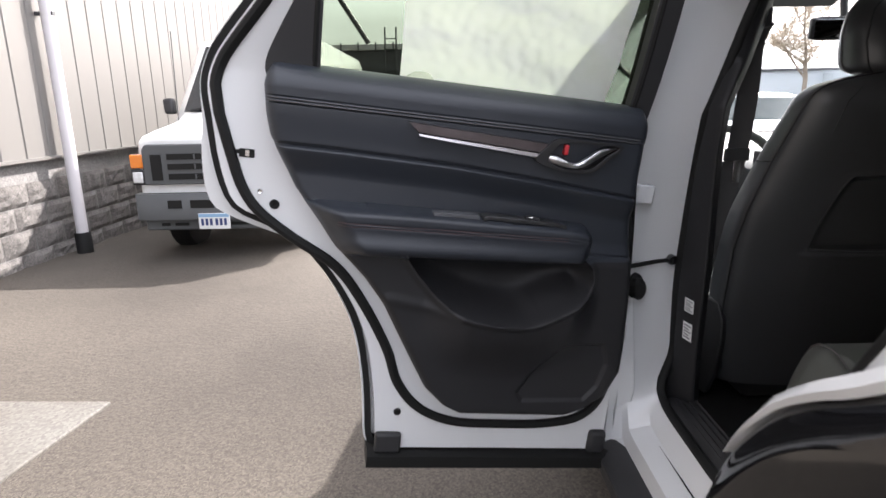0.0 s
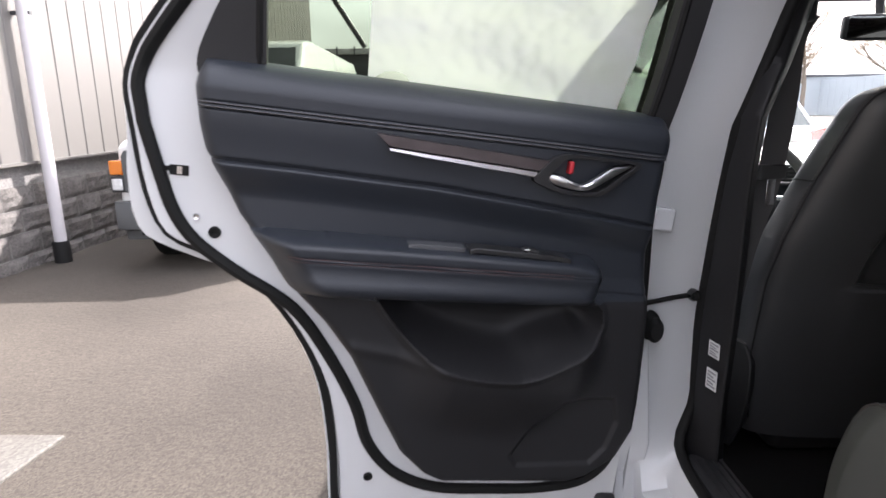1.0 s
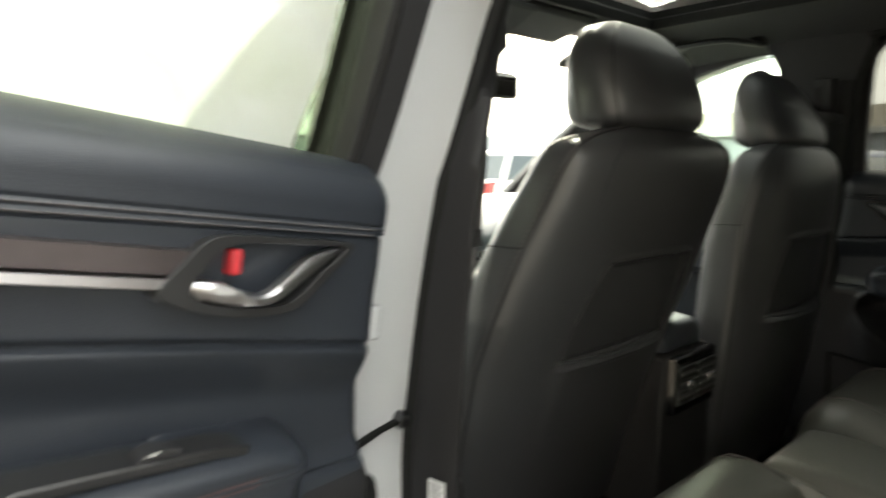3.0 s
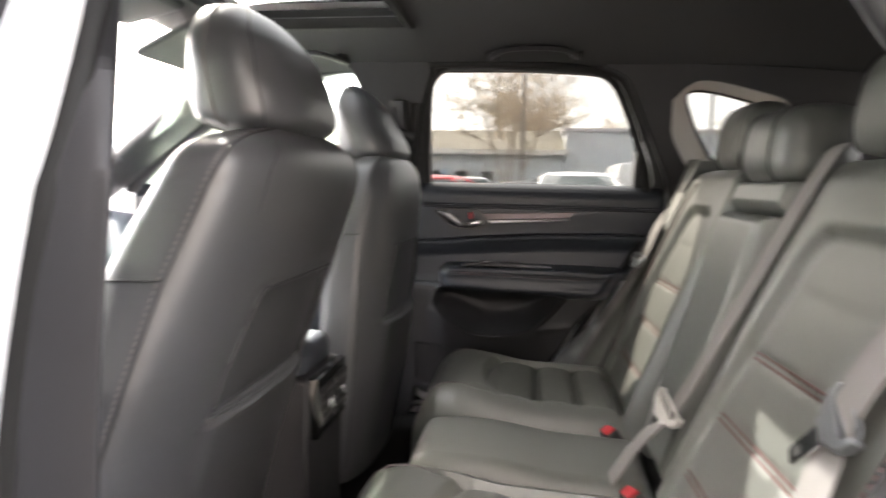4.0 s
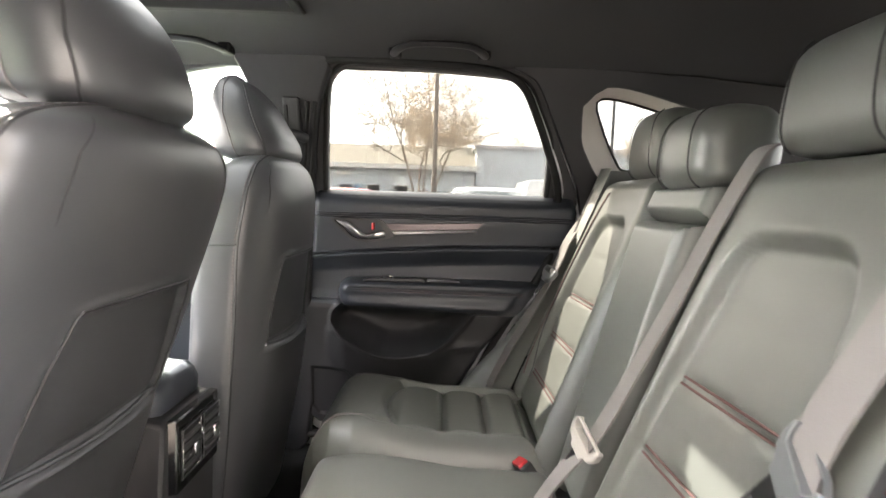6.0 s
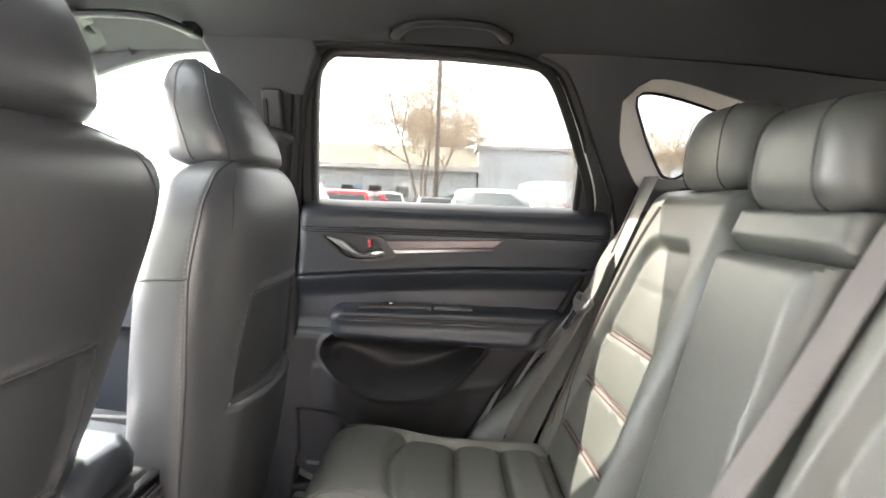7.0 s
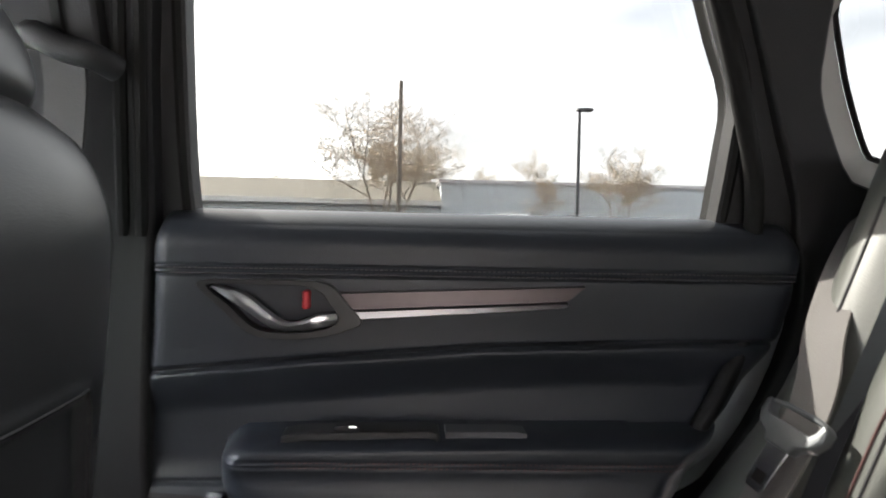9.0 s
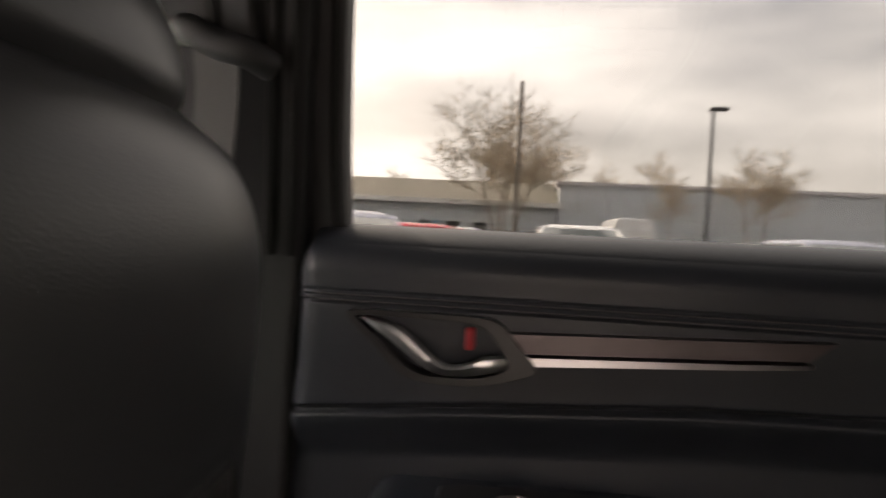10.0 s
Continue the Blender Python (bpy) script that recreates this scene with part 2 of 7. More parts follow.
def loft(rings, cap=True, closed=True):
    n = len(rings[0])
    verts = [p for r in rings for p in r]
    faces = []
    for i in range(len(rings) - 1):
        for j in range(n if closed else n - 1):
            k = (j + 1) % n
            faces.append((i * n + j, i * n + k, (i + 1) * n + k, (i + 1) * n + j))
    if cap:
        faces += [tuple(range(n)), tuple(range((len(rings) - 1) * n, len(rings) * n))]
    return raw(verts, faces)


def smooth_path(pts, n=8, closed=False):
    """Catmull-Rom through the points."""
    p = [Vector(q) for q in pts]
    out = []
    m = len(p)
    for i in range(m if closed else m - 1):
        a, b, c, d = (p[(i + k) % m] if closed else p[min(max(i + k, 0), m - 1)] for k in (-1, 0, 1, 2))
        for s in range(n):
            t = s / n
            out.append(0.5 * ((2 * b) + (c - a) * t + (2 * a - 5 * b + 4 * c - d) * t * t + (3 * b - a - 3 * c + d) * t ** 3))
    if not closed:
        out.append(p[-1])
    return out


def tube(pts, r, seg=8, closed=False, flat=1.0, up=(0, 0, 1)):
    """A round or flattened tube along the points; r may be a list."""
    p = [Vector(q) for q in pts]
    n = len(p)
    rings = []
    side = None
    for i in range(n):
        a, b = (p[i - 1], p[(i + 1) % n]) if closed else (p[max(i - 1, 0)], p[min(i + 1, n - 1)])
        t = (b - a).normalized()
        if side is None:
            u = Vector(up)
            side = t.cross(u)
            if side.length < 1e-4:
                side = t.cross(Vector((1, 0, 0)))
        side = (side - t * side.dot(t)).normalized()
        top = side.cross(t)
        rr = r[i] if isinstance(r, (list, tuple)) else r
        rings.append([p[i] + side * rr * math.cos(f) + top * rr * flat * math.sin(f) for f in (2 * math.pi * k / seg for k in range(seg))])
    if closed:
        rings.append(rings[0])
    return loft(rings, cap=not closed)


def ribbon(pts, wide, w, th=0.0016):
    """A flat strap along the points; wide: the direction of its width."""
    rings = []
    p = [Vector(q) for q in pts]
    for i, q in enumerate(p):
        t = (p[min(i + 1, len(p) - 1)] - p[max(i - 1, 0)]).normalized()
        s = Vector(wide[i]) if isinstance(wide, list) else Vector(wide)
        s = (s - t * s.dot(t)).normalized()
        nn = s.cross(t)
        rings.append([q + s * w / 2 + nn * th, q - s * w / 2 + nn * th, q - s * w / 2 - nn * th, q + s * w / 2 - nn * th])
    return loft(rings)


def offset(poly, d):
    """A closed (y, z) outline moved inwards by d (outwards if negative)."""
    n = len(poly)
    area = sum(poly[i][0] * poly[(i + 1) % n][1] - poly[(i + 1) % n][0] * poly[i][1] for i in range(n))
    s = 1 if area > 0 else -1
    out = []
    for i in range(n):
        a, b, c = Vector(poly[i - 1]), Vector(poly[i]), Vector(poly[(i + 1) % n])
        n1 = Vector((-(b - a).y, (b - a).x)).normalized() * s
        n2 = Vector((-(c - b).y, (c - b).x)).normalized() * s
        m = n1 + n2
        m = m / max(m.length_squared, 0.35) * 2 * 0.5 * 2 if m.length > 1e-6 else n1
        k = (n1 + n2)
        k = k.normalized() / max(0.6, k.normalized().dot(n1)) if k.length > 1e-6 else n1
        out.append(tuple(b + k * d))
    return out


def rounded(poly, n=4):
    """The outline smoothed through its points."""
    return [(q.x, q.y) for q in smooth_path([(a, b, 0) for a, b in poly], n, True)]


def plate(outer, holes, x0, x1):
    """A slab between x0 and x1 with an outline and holes in (y, z)."""
    b = bmesh.new()
    loops = []
    for loop in (outer, *holes):
        vs = [b.verts.new((x0, y, z)) for y, z in loop]
        loops.append(vs)
        for i in range(len(vs)):
            b.edges.new((vs[i - 1], vs[i]))
    bmesh.ops.triangle_fill(b, use_beauty=True, use_dissolve=False, edges=b.edges[:])
    front = b.faces[:]
    back = {}
    for vs in loops:
        for v in vs:
            back[v] = b.verts.new((x1, v.co.y, v.co.z))
    for f in front:
        b.faces.new([back[v] for v in reversed(f.verts)])
    for vs in loops:
        for i in range(len(vs)):
            b.faces.new((vs[i - 1], vs[i], back[vs[i]], back[vs[i - 1]]))
    return b


def strip(a, b, xa, xb):
    """A band between two outlines of equal length, one at x=xa, one at x=xb."""
    return loft([[(xa, y, z) for y, z in a], [(xb, y, z) for y, z in b]], cap=False)


def field(nu, nv, fun):
    """A grid of points fun(u, v), u and v from 0 to 1."""
    vs = [fun(i / nu, j / nv) for j in range(nv + 1) for i in range(nu + 1)]
    fs = [(j * (nu + 1) + i, j * (nu + 1) + i + 1, (j + 1) * (nu + 1) + i + 1, (j + 1) * (nu + 1) + i) for j in range(nv) for i in range(nu)]
    return raw(vs, fs)


def pad(origin, ux, vy, nn, w, h, thick, relief, r=0.05, nu=70, nv=80, shape=None):
    """A cushion: a raised panel of width w and height h with rolled edges. relief(u, v): extra height in metres; shape(v): its half width at v."""
    o, a, b, c = Vector(origin), Vector(ux), Vector(vy), Vector(nn)

    def at(s, t):
        v = t * h
        half = (shape(v) if shape else w / 2)
        u = (s - 0.5) * 2 * half
        d = min(half - abs(u), v, h - v)
        e = math.sqrt(max(0.0, 1 - (1 - min(max(d, 0) / r, 1)) ** 2))
        return o + a * u + b * v + c * (thick * (e - 1) + (relief(u, v) if d > 1e-6 else 0) * e)
    # points crowd towards the rolled edges
    warp = lambda s: s + 0.06 * -math.sin(2 * math.pi * s)
    bm = field(nu, nv, lambda s, t: at(warp(s), warp(t)))
    # back face
    corners = []
    grid = bm.verts[:]
    bm.verts.ensure_lookup_table()
    rim = [i for i in range(nu + 1)] + [j * (nu + 1) + nu for j in range(1, nv + 1)] + [nv * (nu + 1) + i for i in range(nu - 1, -1, -1)] + [j * (nu + 1) for j in range(nv - 1, 0, -1)]
    low = [bm.verts.new(grid[i].co - c * 0.03) for i in rim]
    for i in range(len(rim)):
        bm.faces.new((grid[rim[i - 1]], grid[rim[i]], low[i], low[i - 1]))
    bm.faces.new(low)
    return bm


def line_dist(u, v, pts):
    """Distance from (u, v) to an open line of points."""
    best = 9.0
    for (a, b), (c, d) in zip(pts, pts[1:]):
        ex, ey = c - a, d - b
        t = ((u - a) * ex + (v - b) * ey) / (ex * ex + ey * ey)
        t = min(max(t, 0), 1)
        best = min(best, math.hypot(u - a - t * ex, v - b - t * ey))
    return best


def bump(d, w):
    return math.exp(-(d / w) ** 2)


def lerp(x, xs, ys):
    return float(np.interp(x, xs, ys))


# ---- rear doors ----
# Outlines in (y, z) of the closed doors, y forward.
def lean(z):
    """How far the body leans in above the belt line."""
    return 0.30 * max(0.0, z - 1.18)


DOOR_OUT = [(1.290, 0.330), (1.318, 0.338), (1.326, 0.365), (1.318, 0.60), (1.290, 0.90), (1.272, 1.05), (1.264, 1.19), (1.250, 1.40), (1.225, 1.545), (1.19, 1.592), (1.05, 1.600), (0.80, 1.588), (0.64, 1.570), (0.555, 1.525), (0.48, 1.42), (0.415, 1.320),
            (0.362, 1.245), (0.332, 1.195), (0.319, 1.140), (0.330, 1.07), (0.350, 0.97), (0.385, 0.895), (0.46, 0.862), (0.531, 0.825), (0.615, 0.73), (0.672, 0.62), (0.703, 0.48), (0.716, 0.365), (0.724, 0.338), (0.750, 0.330), (1.0, 0.330)]
# the open door's outer skin runs out to a point over the wheel arch
SKIN_OUT = [{(0.330, 1.07): (0.325, 1.07), (0.350, 0.97): (0.326, 0.985), (0.385, 0.895): (0.342, 0.905), (0.46, 0.862): (0.392, 0.874)}.get(p, p) for p in DOOR_OUT]
WINDOW = [(1.191, 1.20), (1.190, 1.27), (1.186, 1.345), (1.176, 1.475), (1.162, 1.515), (1.134, 1.537), (1.095, 1.541), (0.98, 1.539), (0.872, 1.535), (0.76, 1.529), (0.683, 1.523), (0.640, 1.513), (0.611, 1.487), (0.578, 1.42), (0.5475, 1.358), (0.545, 1.30), (0.545, 1.24), (0.546, 1.190), (0.549, 1.168), (0.565, 1.160), (0.66, 1.160), (0.87, 1.160), (1.07, 1.160), (1.165, 1.160), (1.187, 1.172)]
ZR = (0.466, 0.474, 0.49, 0.53, 0.589, 0.65, 0.719, 0.78, 0.847, 0.90, 0.956, 1.01, 1.06, 1.10, 1.152, 1.20)
Y_REAR = (0.95, 0.90, 0.865, 0.822, 0.787, 0.752, 0.713, 0.665, 0.597, 0.555, 0.511, 0.482, 0.459, 0.450, 0.445, 0.452)
Y_FRONT = (1.12, 1.17, 1.215, 1.268, 1.292, 1.290, 1.284, 1.278, 1.270, 1.262, 1.252, 1.243, 1.238, 1.236, 1.234, 1.228)
MID_SEAM = [(0.44, 1.046), (0.60, 1.044), (0.83, 1.037), (1.05, 1.021), (1.24, 1.003)]
POCKET = [(q.x, q.y) for q in smooth_path([(a, b, 0) for a, b in ((0.738, 0.860), (0.756, 0.826), (0.790, 0.784), (0.830, 0.748), (0.880, 0.723), (0.943, 0.711), (1.005, 0.709), (1.050, 0.719), (1.100, 0.745), (1.148, 0.774), (1.170, 0.800), (1.166, 0.835), (1.140, 0.860))], 3)]
SPEAKER = [(1.030, 0.530), (1.064, 0.596), (1.123, 0.660), (1.232, 0.664), (1.250, 0.610), (1.236, 0.550), (1.205, 0.512), (1.050, 0.506)]


def depth_in(y, z, poly):
    """Distance to a closed outline in (y, z), positive inside."""
    best, inside = 9.0, False
    for (a, b), (c, d) in zip(poly, poly[1:] + poly[:1]):
        ex, ez = c - a, d - b
        t = min(max(((y - a) * ex + (z - b) * ez) / (ex * ex + ez * ez), 0.0), 1.0)
        best = min(best, math.hypot(y - a - t * ex, z - b - t * ez))
        if (b > z) != (d > z) and y < a + (z - b) / (d - b) * ex:
            inside = not inside
    return best if inside else -best


def roll(d, r):
    """A quarter-round rise over the distance r."""
    return math.sqrt(max(0.0, 1 - (1 - min(max(d, 0.0) / r, 1)) ** 2))


def seam_z(y):
    """Height of the seam across the lining."""
    return lerp(y, [p[0] for p in MID_SEAM], [p[1] for p in MID_SEAM])


def arm_low(y):
    """Lower edge of the armrest, where the hard lower panel begins."""
    return lerp(y, (0.5, 0.75, 1.0, 1.14, 1.17, 1.3), (0.834, 0.837, 0.843, 0.848, 0.858, 0.866))


def trim_x(y, z):
    """The inner face of the door lining: how far out it lies at (y, z)."""
    x = 0.752
    seam = seam_z(y)
    yr, yf = lerp(z, ZR, Y_REAR), lerp(z, ZR, Y_FRONT)
    # padded top rolling out to the glass
    if z > 1.123:
        x = 0.727 + 0.003 * math.cos((z - 1.12) * 30)
        t = (z - 1.150) / 0.05
        if t > 0:
            x += 0.078 * (1 - math.sqrt(max(0, 1 - min(t, 1) ** 2)))
    elif z > seam:
        x = 0.735 + 0.008 * smoothstep(1.12, seam, z)
    else:
        # scooped face between the seam and the armrest
        x = 0.744 + 0.026 * smoothstep(seam, seam - 0.06, z) - 0.020 * smoothstep(0.90, 0.84, z)
    x += 0.007 * bump(z - seam, 0.004)
    for k in (0.0, 0.0055, 0.011):
        x += 0.0020 * bump(z - (1.133 - k - 0.002 * (y - 0.7)), 0.0018)
    # armrest: flat top, upright face rolling under, a bullnose at the front
    top = lerp(y, (0.5, 0.60, 0.75, 0.90, 1.12), (0.936, 0.939, 0.941, 0.940, 0.937))
    low = arm_low(min(y, 1.14))
    rc = 0.040
    ay, az = y - (1.152 - rc), abs(z - (top + low) / 2) - ((top - low) / 2 - rc)
    edge = rc - math.hypot(max(ay, 0), max(az, 0)) if ay > 0 and az > 0 else rc - max(ay, az)
    under = float(smoothstep(top - 0.020, low + 0.030, z))
    arm = roll(edge, 0.016 + 0.022 * under + 0.010 * float(smoothstep(1.09, 1.14, y))) * float(smoothstep(-0.02, 0.075, y - yr))
    x -= (0.068 - 0.008 * under) * arm
    for k in (0.0, 0.006):
        x += 0.0016 * bump(z - (0.910 - k + 0.01 * (y - 0.8)), 0.0015) * float(arm)
    if z < low + 0.01:
        # map pocket: a steep rim that opens into a deep, dark well
        d = depth_in(y, z, POCKET)
        t = min(max(d, 0.0) / lerp(y, (0.80, 1.00, 1.10, 1.18), (0.075, 0.070, 0.055, 0.050)), 1.0)
        deep = 1 - (1 - t) ** 2.2
        x += 0.070 * deep
        # soft bottle rest along its front end, divided from the rim by a groove
        h = line_dist(y, z, [(1.048, 0.744), (1.122, 0.786)])
        x -= 0.030 * deep * math.exp(-(h / 0.030) ** 2)
        # the pocket's outer wall stands proud towards its rim
        wall_ = float(smoothstep(0.79, 0.90, y) * smoothstep(1.20, 1.12, y) * smoothstep(0.80, 0.77, z))
        x -= 0.042 * float(smoothstep(-0.15, -0.003, d)) * (1 - deep) * wall_
        x -= 0.006 * bump(d + 0.003, 0.007)
        x -= 0.004 * bump(line_dist(y, z, [(0.72, 0.742), (0.80, 0.730), (0.873, 0.716)]), 0.012)
        # recessed speaker field
        if z < 0.68:
            x += 0.007 * float(smoothstep(0.0, 0.010, depth_in(y, z, SPEAKER)))
    x += 0.004 * bump(z - 0.868, 0.003) * float(smoothstep(1.13, 1.145, y))
    # edges roll outwards
    d = min(y - yr, yf - y, (z - 0.466) * 1.2)
    x += 0.035 * (1 - math.sqrt(max(0.0, 1 - (1 - min(max(d, 0) / 0.022, 1)) ** 2)))
    return min(x, 0.821) if z < 1.1 else x


def on_trim(y, z, out=0.0):
    return (trim_x(y, z) - out, y, z)


def rear_door(left):
    name = "rear_door"
    m = Matrix.Identity(4)
    base = (0.86, 1.30, 0.35)
    if left:
        base = (-0.86, 1.30, 0.35)
        o = Vector((-0.8488, 1.30, 1.0))
        axis = (Matrix.Rotation(radians(4.835), 3, "X") @ Matrix.Rotation(radians(3.761), 3, "Y")).to_4x4()
        m = Matrix.Translation(o) @ axis @ Matrix.Rotation(radians(-80.52), 4, "Z") @ axis.inverted() @ Matrix.Translation(-o)
    door = thing(name, base, "open white car door with black leather-lined inside" if left else "closed car door lined in black leather and plastic", "car door", "rear doors", m)
    def P(n, b, mat, par=door, lab="", **k):
        for v in b.verts:
            v.co.x -= lean(v.co.z)
        return part(n, b, mat, par, lab, flip=left, **k)

    out = rounded(DOOR_OUT, 3)
    win = rounded(WINDOW, 3)
    # outer skin, bowed like a car side
    skin = P("outer_skin", plate(offset(rounded(SKIN_OUT, 3) if left else out, -0.014), [offset(win, -0.060)], 0.885, 0.90), PAINT, lab="white painted outer panel", bevel=0.003)
    inner_out = offset(out, 0.013)
    P("inner_panel", plate(inner_out, [offset(win, -0.044)], 0.822, 0.8845), PAINT, lab="white painted door frame", bevel=0.006, segs=3)
    # black hem seal round the skin's edge, and seals on the door frame
    P("hem_seal", plate(offset(out, -0.009), [offset(out, 0.006)], 0.866, 0.884), RUBBER, bevel=0.003)
    # the door seal: along the edge above the belt line, then inwards round the lining
    seal = [p for p in offset(out, 0.028) if p[1] > 1.13]
    low = smooth_path([(0, 0.356, 1.085), (0, 0.380, 1.010), (0, 0.404, 0.944), (0, 0.440, 0.895), (0, 0.508, 0.846), (0, 0.605, 0.787), (0, 0.672, 0.705), (0, 0.735, 0.598), (0, 0.768, 0.514), (0, 0.826, 0.450), (0, 0.912, 0.417), (0, 1.030, 0.412), (0, 1.144, 0.415), (0, 1.236, 0.437), (0, 1.284, 0.50), (0, 1.294, 0.62), (0, 1.288, 0.80), (0, 1.262, 1.00), (0, 1.246, 1.10)], 5)
    P("weatherstrip", tube([(0.819, y, z) for y, z in seal] + [(0.819, q.y, q.z) for q in low], 0.0112, 8, True), RUBBER)
    P("bottom_seal", loft([[(0.80 + a, y, z) for a, z in ((0, 0.300), (0.085, 0.296), (0.095, 0.318), (0.02, 0.338), (0, 0.330))] for y in (0.712, 0.74, 1.0, 1.28, 1.342)]), RUBBER)
    P("corner_block", box(0.806, 0.83, 0.728, 0.79, 0.335, 0.385), PLASTIC, bevel=0.006)
    P("corner_block", box(0.806, 0.83, 1.270, 1.318, 0.335, 0.40), PLASTIC, bevel=0.012)
    # black lining round the window
    frame_out = rounded([(0.50, 1.158), (0.85, 1.158), (1.20, 1.158), (1.232, 1.165), (1.240, 1.19), (1.239, 1.30), (1.228, 1.45), (1.205, 1.545), (1.13, 1.570), (0.85, 1.564), (0.66, 1.552), (0.598, 1.520), (0.550, 1.43), (0.495, 1.310), (0.463, 1.243), (0.445, 1.195), (0.452, 1.165)], 3)
    P("window_surround", plate(frame_out, [win], 0.772, 0.799), PLASTIC, lab="black plastic window surround", bevel=0.006, segs=3)
    P("window_channel", strip(offset(win, -0.002), offset(win, -0.043), 0.798, 0.884), RUBBER)
    P("window_sash", plate(offset(win, -0.070), [offset(win, -0.043)], 0.882, 0.904), RUBBER, lab="black outer window sash")
    ring = [(0.775, y, z) for y, z in offset(win, -0.010)]
    P("glass_run", tube(ring, 0.006, 6, True), RUBBER)
    P("glass", plate(offset(win, -0.017), [], 0.828, 0.832), GLASS_DOOR if left else GLASS_REAR)
    # lining
    def band(lo, hi):
        """A stretch of the lining between two curves z = lo(y) and z = hi(y)."""
        def at(u, v):
            f = v - 0.06 * math.sin(2 * math.pi * v)
            z = 1.0
            for _ in range(4):
                y = lerp(z, ZR, Y_REAR) * (1 - u) + lerp(z, ZR, Y_FRONT) * u
                z = lo(y) * (1 - f) + hi(y) * f
            return (trim_x(y, z), y, z)
        return at
    trim = P("trim_panel", field(90, 300, band(seam_z, lambda y: 1.20)), LEATHER_SOFT, lab="padded black leather upper lining")
    rest = P("armrest", field(170, 110, band(lambda y: arm_low(y) - 0.004, seam_z)), LEATHER_SOFT, lab="black leather armrest and middle lining")
    pan = P("lower_panel", field(190, 170, band(lambda y: 0.466, lambda y: arm_low(y) - 0.004)), DOOR_PLASTIC, lab="hard black lower lining with map pocket")
    lip = [(q.x, q.y) for q in smooth_path([(a, b, 0) for a, b in POCKET[1:11]], 8)]
    P("pocket_lip", tube([(trim_x(y, z) - 0.001, y, z) for y, z in lip], 0.0028, 6), DOOR_PLASTIC, pan)
    # stitches along the top seam and the armrest
    b = bmesh.new()
    segs = []
    for k, (y0, y1, za, zb) in enumerate(((0.46, 1.21, 1.1305, 1.1300), (0.46, 1.21, 1.1245, 1.1240))):
        n = 130
        for i in range(n):
            y = y0 + (y1 - y0) * (i + 0.1) / n
            y2 = y0 + (y1 - y0) * (i + 0.75) / n
            z = za + (zb - za) * i / n - 0.002 * (y - 0.7)
            segs.append(tube([on_trim(y, z, 0.0006), on_trim(y2, z, 0.0006)], 0.0008, 4))
    P("stitching", join(*segs), STITCH, trim, "grey double stitching")
    segs = []
    for dz in (0.0, -0.006):
        for i in range(75):
            y = 0.60 + 0.48 * (i + 0.1) / 75
            y2 = 0.60 + 0.48 * (i + 0.75) / 75
            z = 0.910 + dz + 0.01 * (y - 0.8)
            segs.append(tube([on_trim(y, z, 0.0005), on_trim(y2, z, 0.0005)], 0.0008, 4))
    P("stitching", join(*segs), STITCH_RED, rest, "dull red stitching on the armrest")
    # decor strip and chrome bar
    top = [(0.722, 1.1155), (0.80, 1.1120), (0.90, 1.1080), (1.02, 1.1030)]
    low = [(0.743, 1.0945), (0.80, 1.0912), (0.90, 1.0862), (1.00, 1.0812)]
    P("decor_strip", loft([[(0.738, a, b), (0.7275, a, b - 0.002), (0.7275, c, d + 0.002), (0.738, c, d)] for (a, b), (c, d) in zip(top, low)]), TRIM_WOOD, trim, "brushed dark brown decor strip")
    P("chrome_bar", loft([[(0.738, c, d + 0.001), (0.724, c, d - 0.001), (0.7225, c + 0.0015, d - h), (0.738, c + 0.003, d - h - 0.003)] for (c, d), h in zip(low, (0.0045, 0.006, 0.0075, 0.009))]), SATIN_BAR, trim, "satin chrome bar")
    # handle: recess, slanted bezel, blade-like pull, lock tab
    cup = rounded([(1.013, 1.070), (1.024, 1.092), (1.036, 1.105), (1.060, 1.1105), (1.110, 1.111), (1.155, 1.111), (1.161, 1.106), (1.136, 1.086), (1.112, 1.064), (1.088, 1.0565), (1.040, 1.058)], 4)
    c0 = Vector((sum(p[0] for p in cup) / len(cup), sum(p[1] for p in cup) / len(cup)))
    rings = [[(xx, c0.x + (y - c0.x) * s, c0.y + (z - c0.y) * s) for y, z in cup] for xx, s in ((0.724, 1.01), (0.734, 0.985), (0.754, 0.92), (0.757, 0.5))]
    P("handle_cup", loft(rings, cap=False), DOOR_PLASTIC, trim, "dark handle recess")
    P("handle_cup_floor", plate([(c0.x + (y - c0.x) * 0.95, c0.y + (z - c0.y) * 0.95) for y, z in cup], [], 0.756, 0.762), DOOR_PLASTIC, trim)
    bezel = rounded([(0.986, 1.070), (1.002, 1.090), (1.022, 1.111), (1.050, 1.1165), (1.110, 1.1165), (1.160, 1.116), (1.173, 1.109), (1.146, 1.083), (1.118, 1.057), (1.090, 1.049), (1.040, 1.050), (1.000, 1.060)], 4)
    P("handle_bezel", plate(bezel, [cup], 0.7215, 0.742), BEZEL, trim, "satin black handle bezel", bevel=0.0025)
    upper = smooth_path([(0, 1.0085, 1.0805), (0, 1.034, 1.0790), (0, 1.0474, 1.0735), (0, 1.0700, 1.0695), (0, 1.0920, 1.0825), (0, 1.1190, 1.1020), (0, 1.1560, 1.1100)], 6)
    lower = smooth_path([(0, 1.0110, 1.0660), (0, 1.0400, 1.0600), (0, 1.0600, 1.0580), (0, 1.0830, 1.0600), (0, 1.1060, 1.0730), (0, 1.1350, 1.0920), (0, 1.1600, 1.1070)], 6)
    blade = []
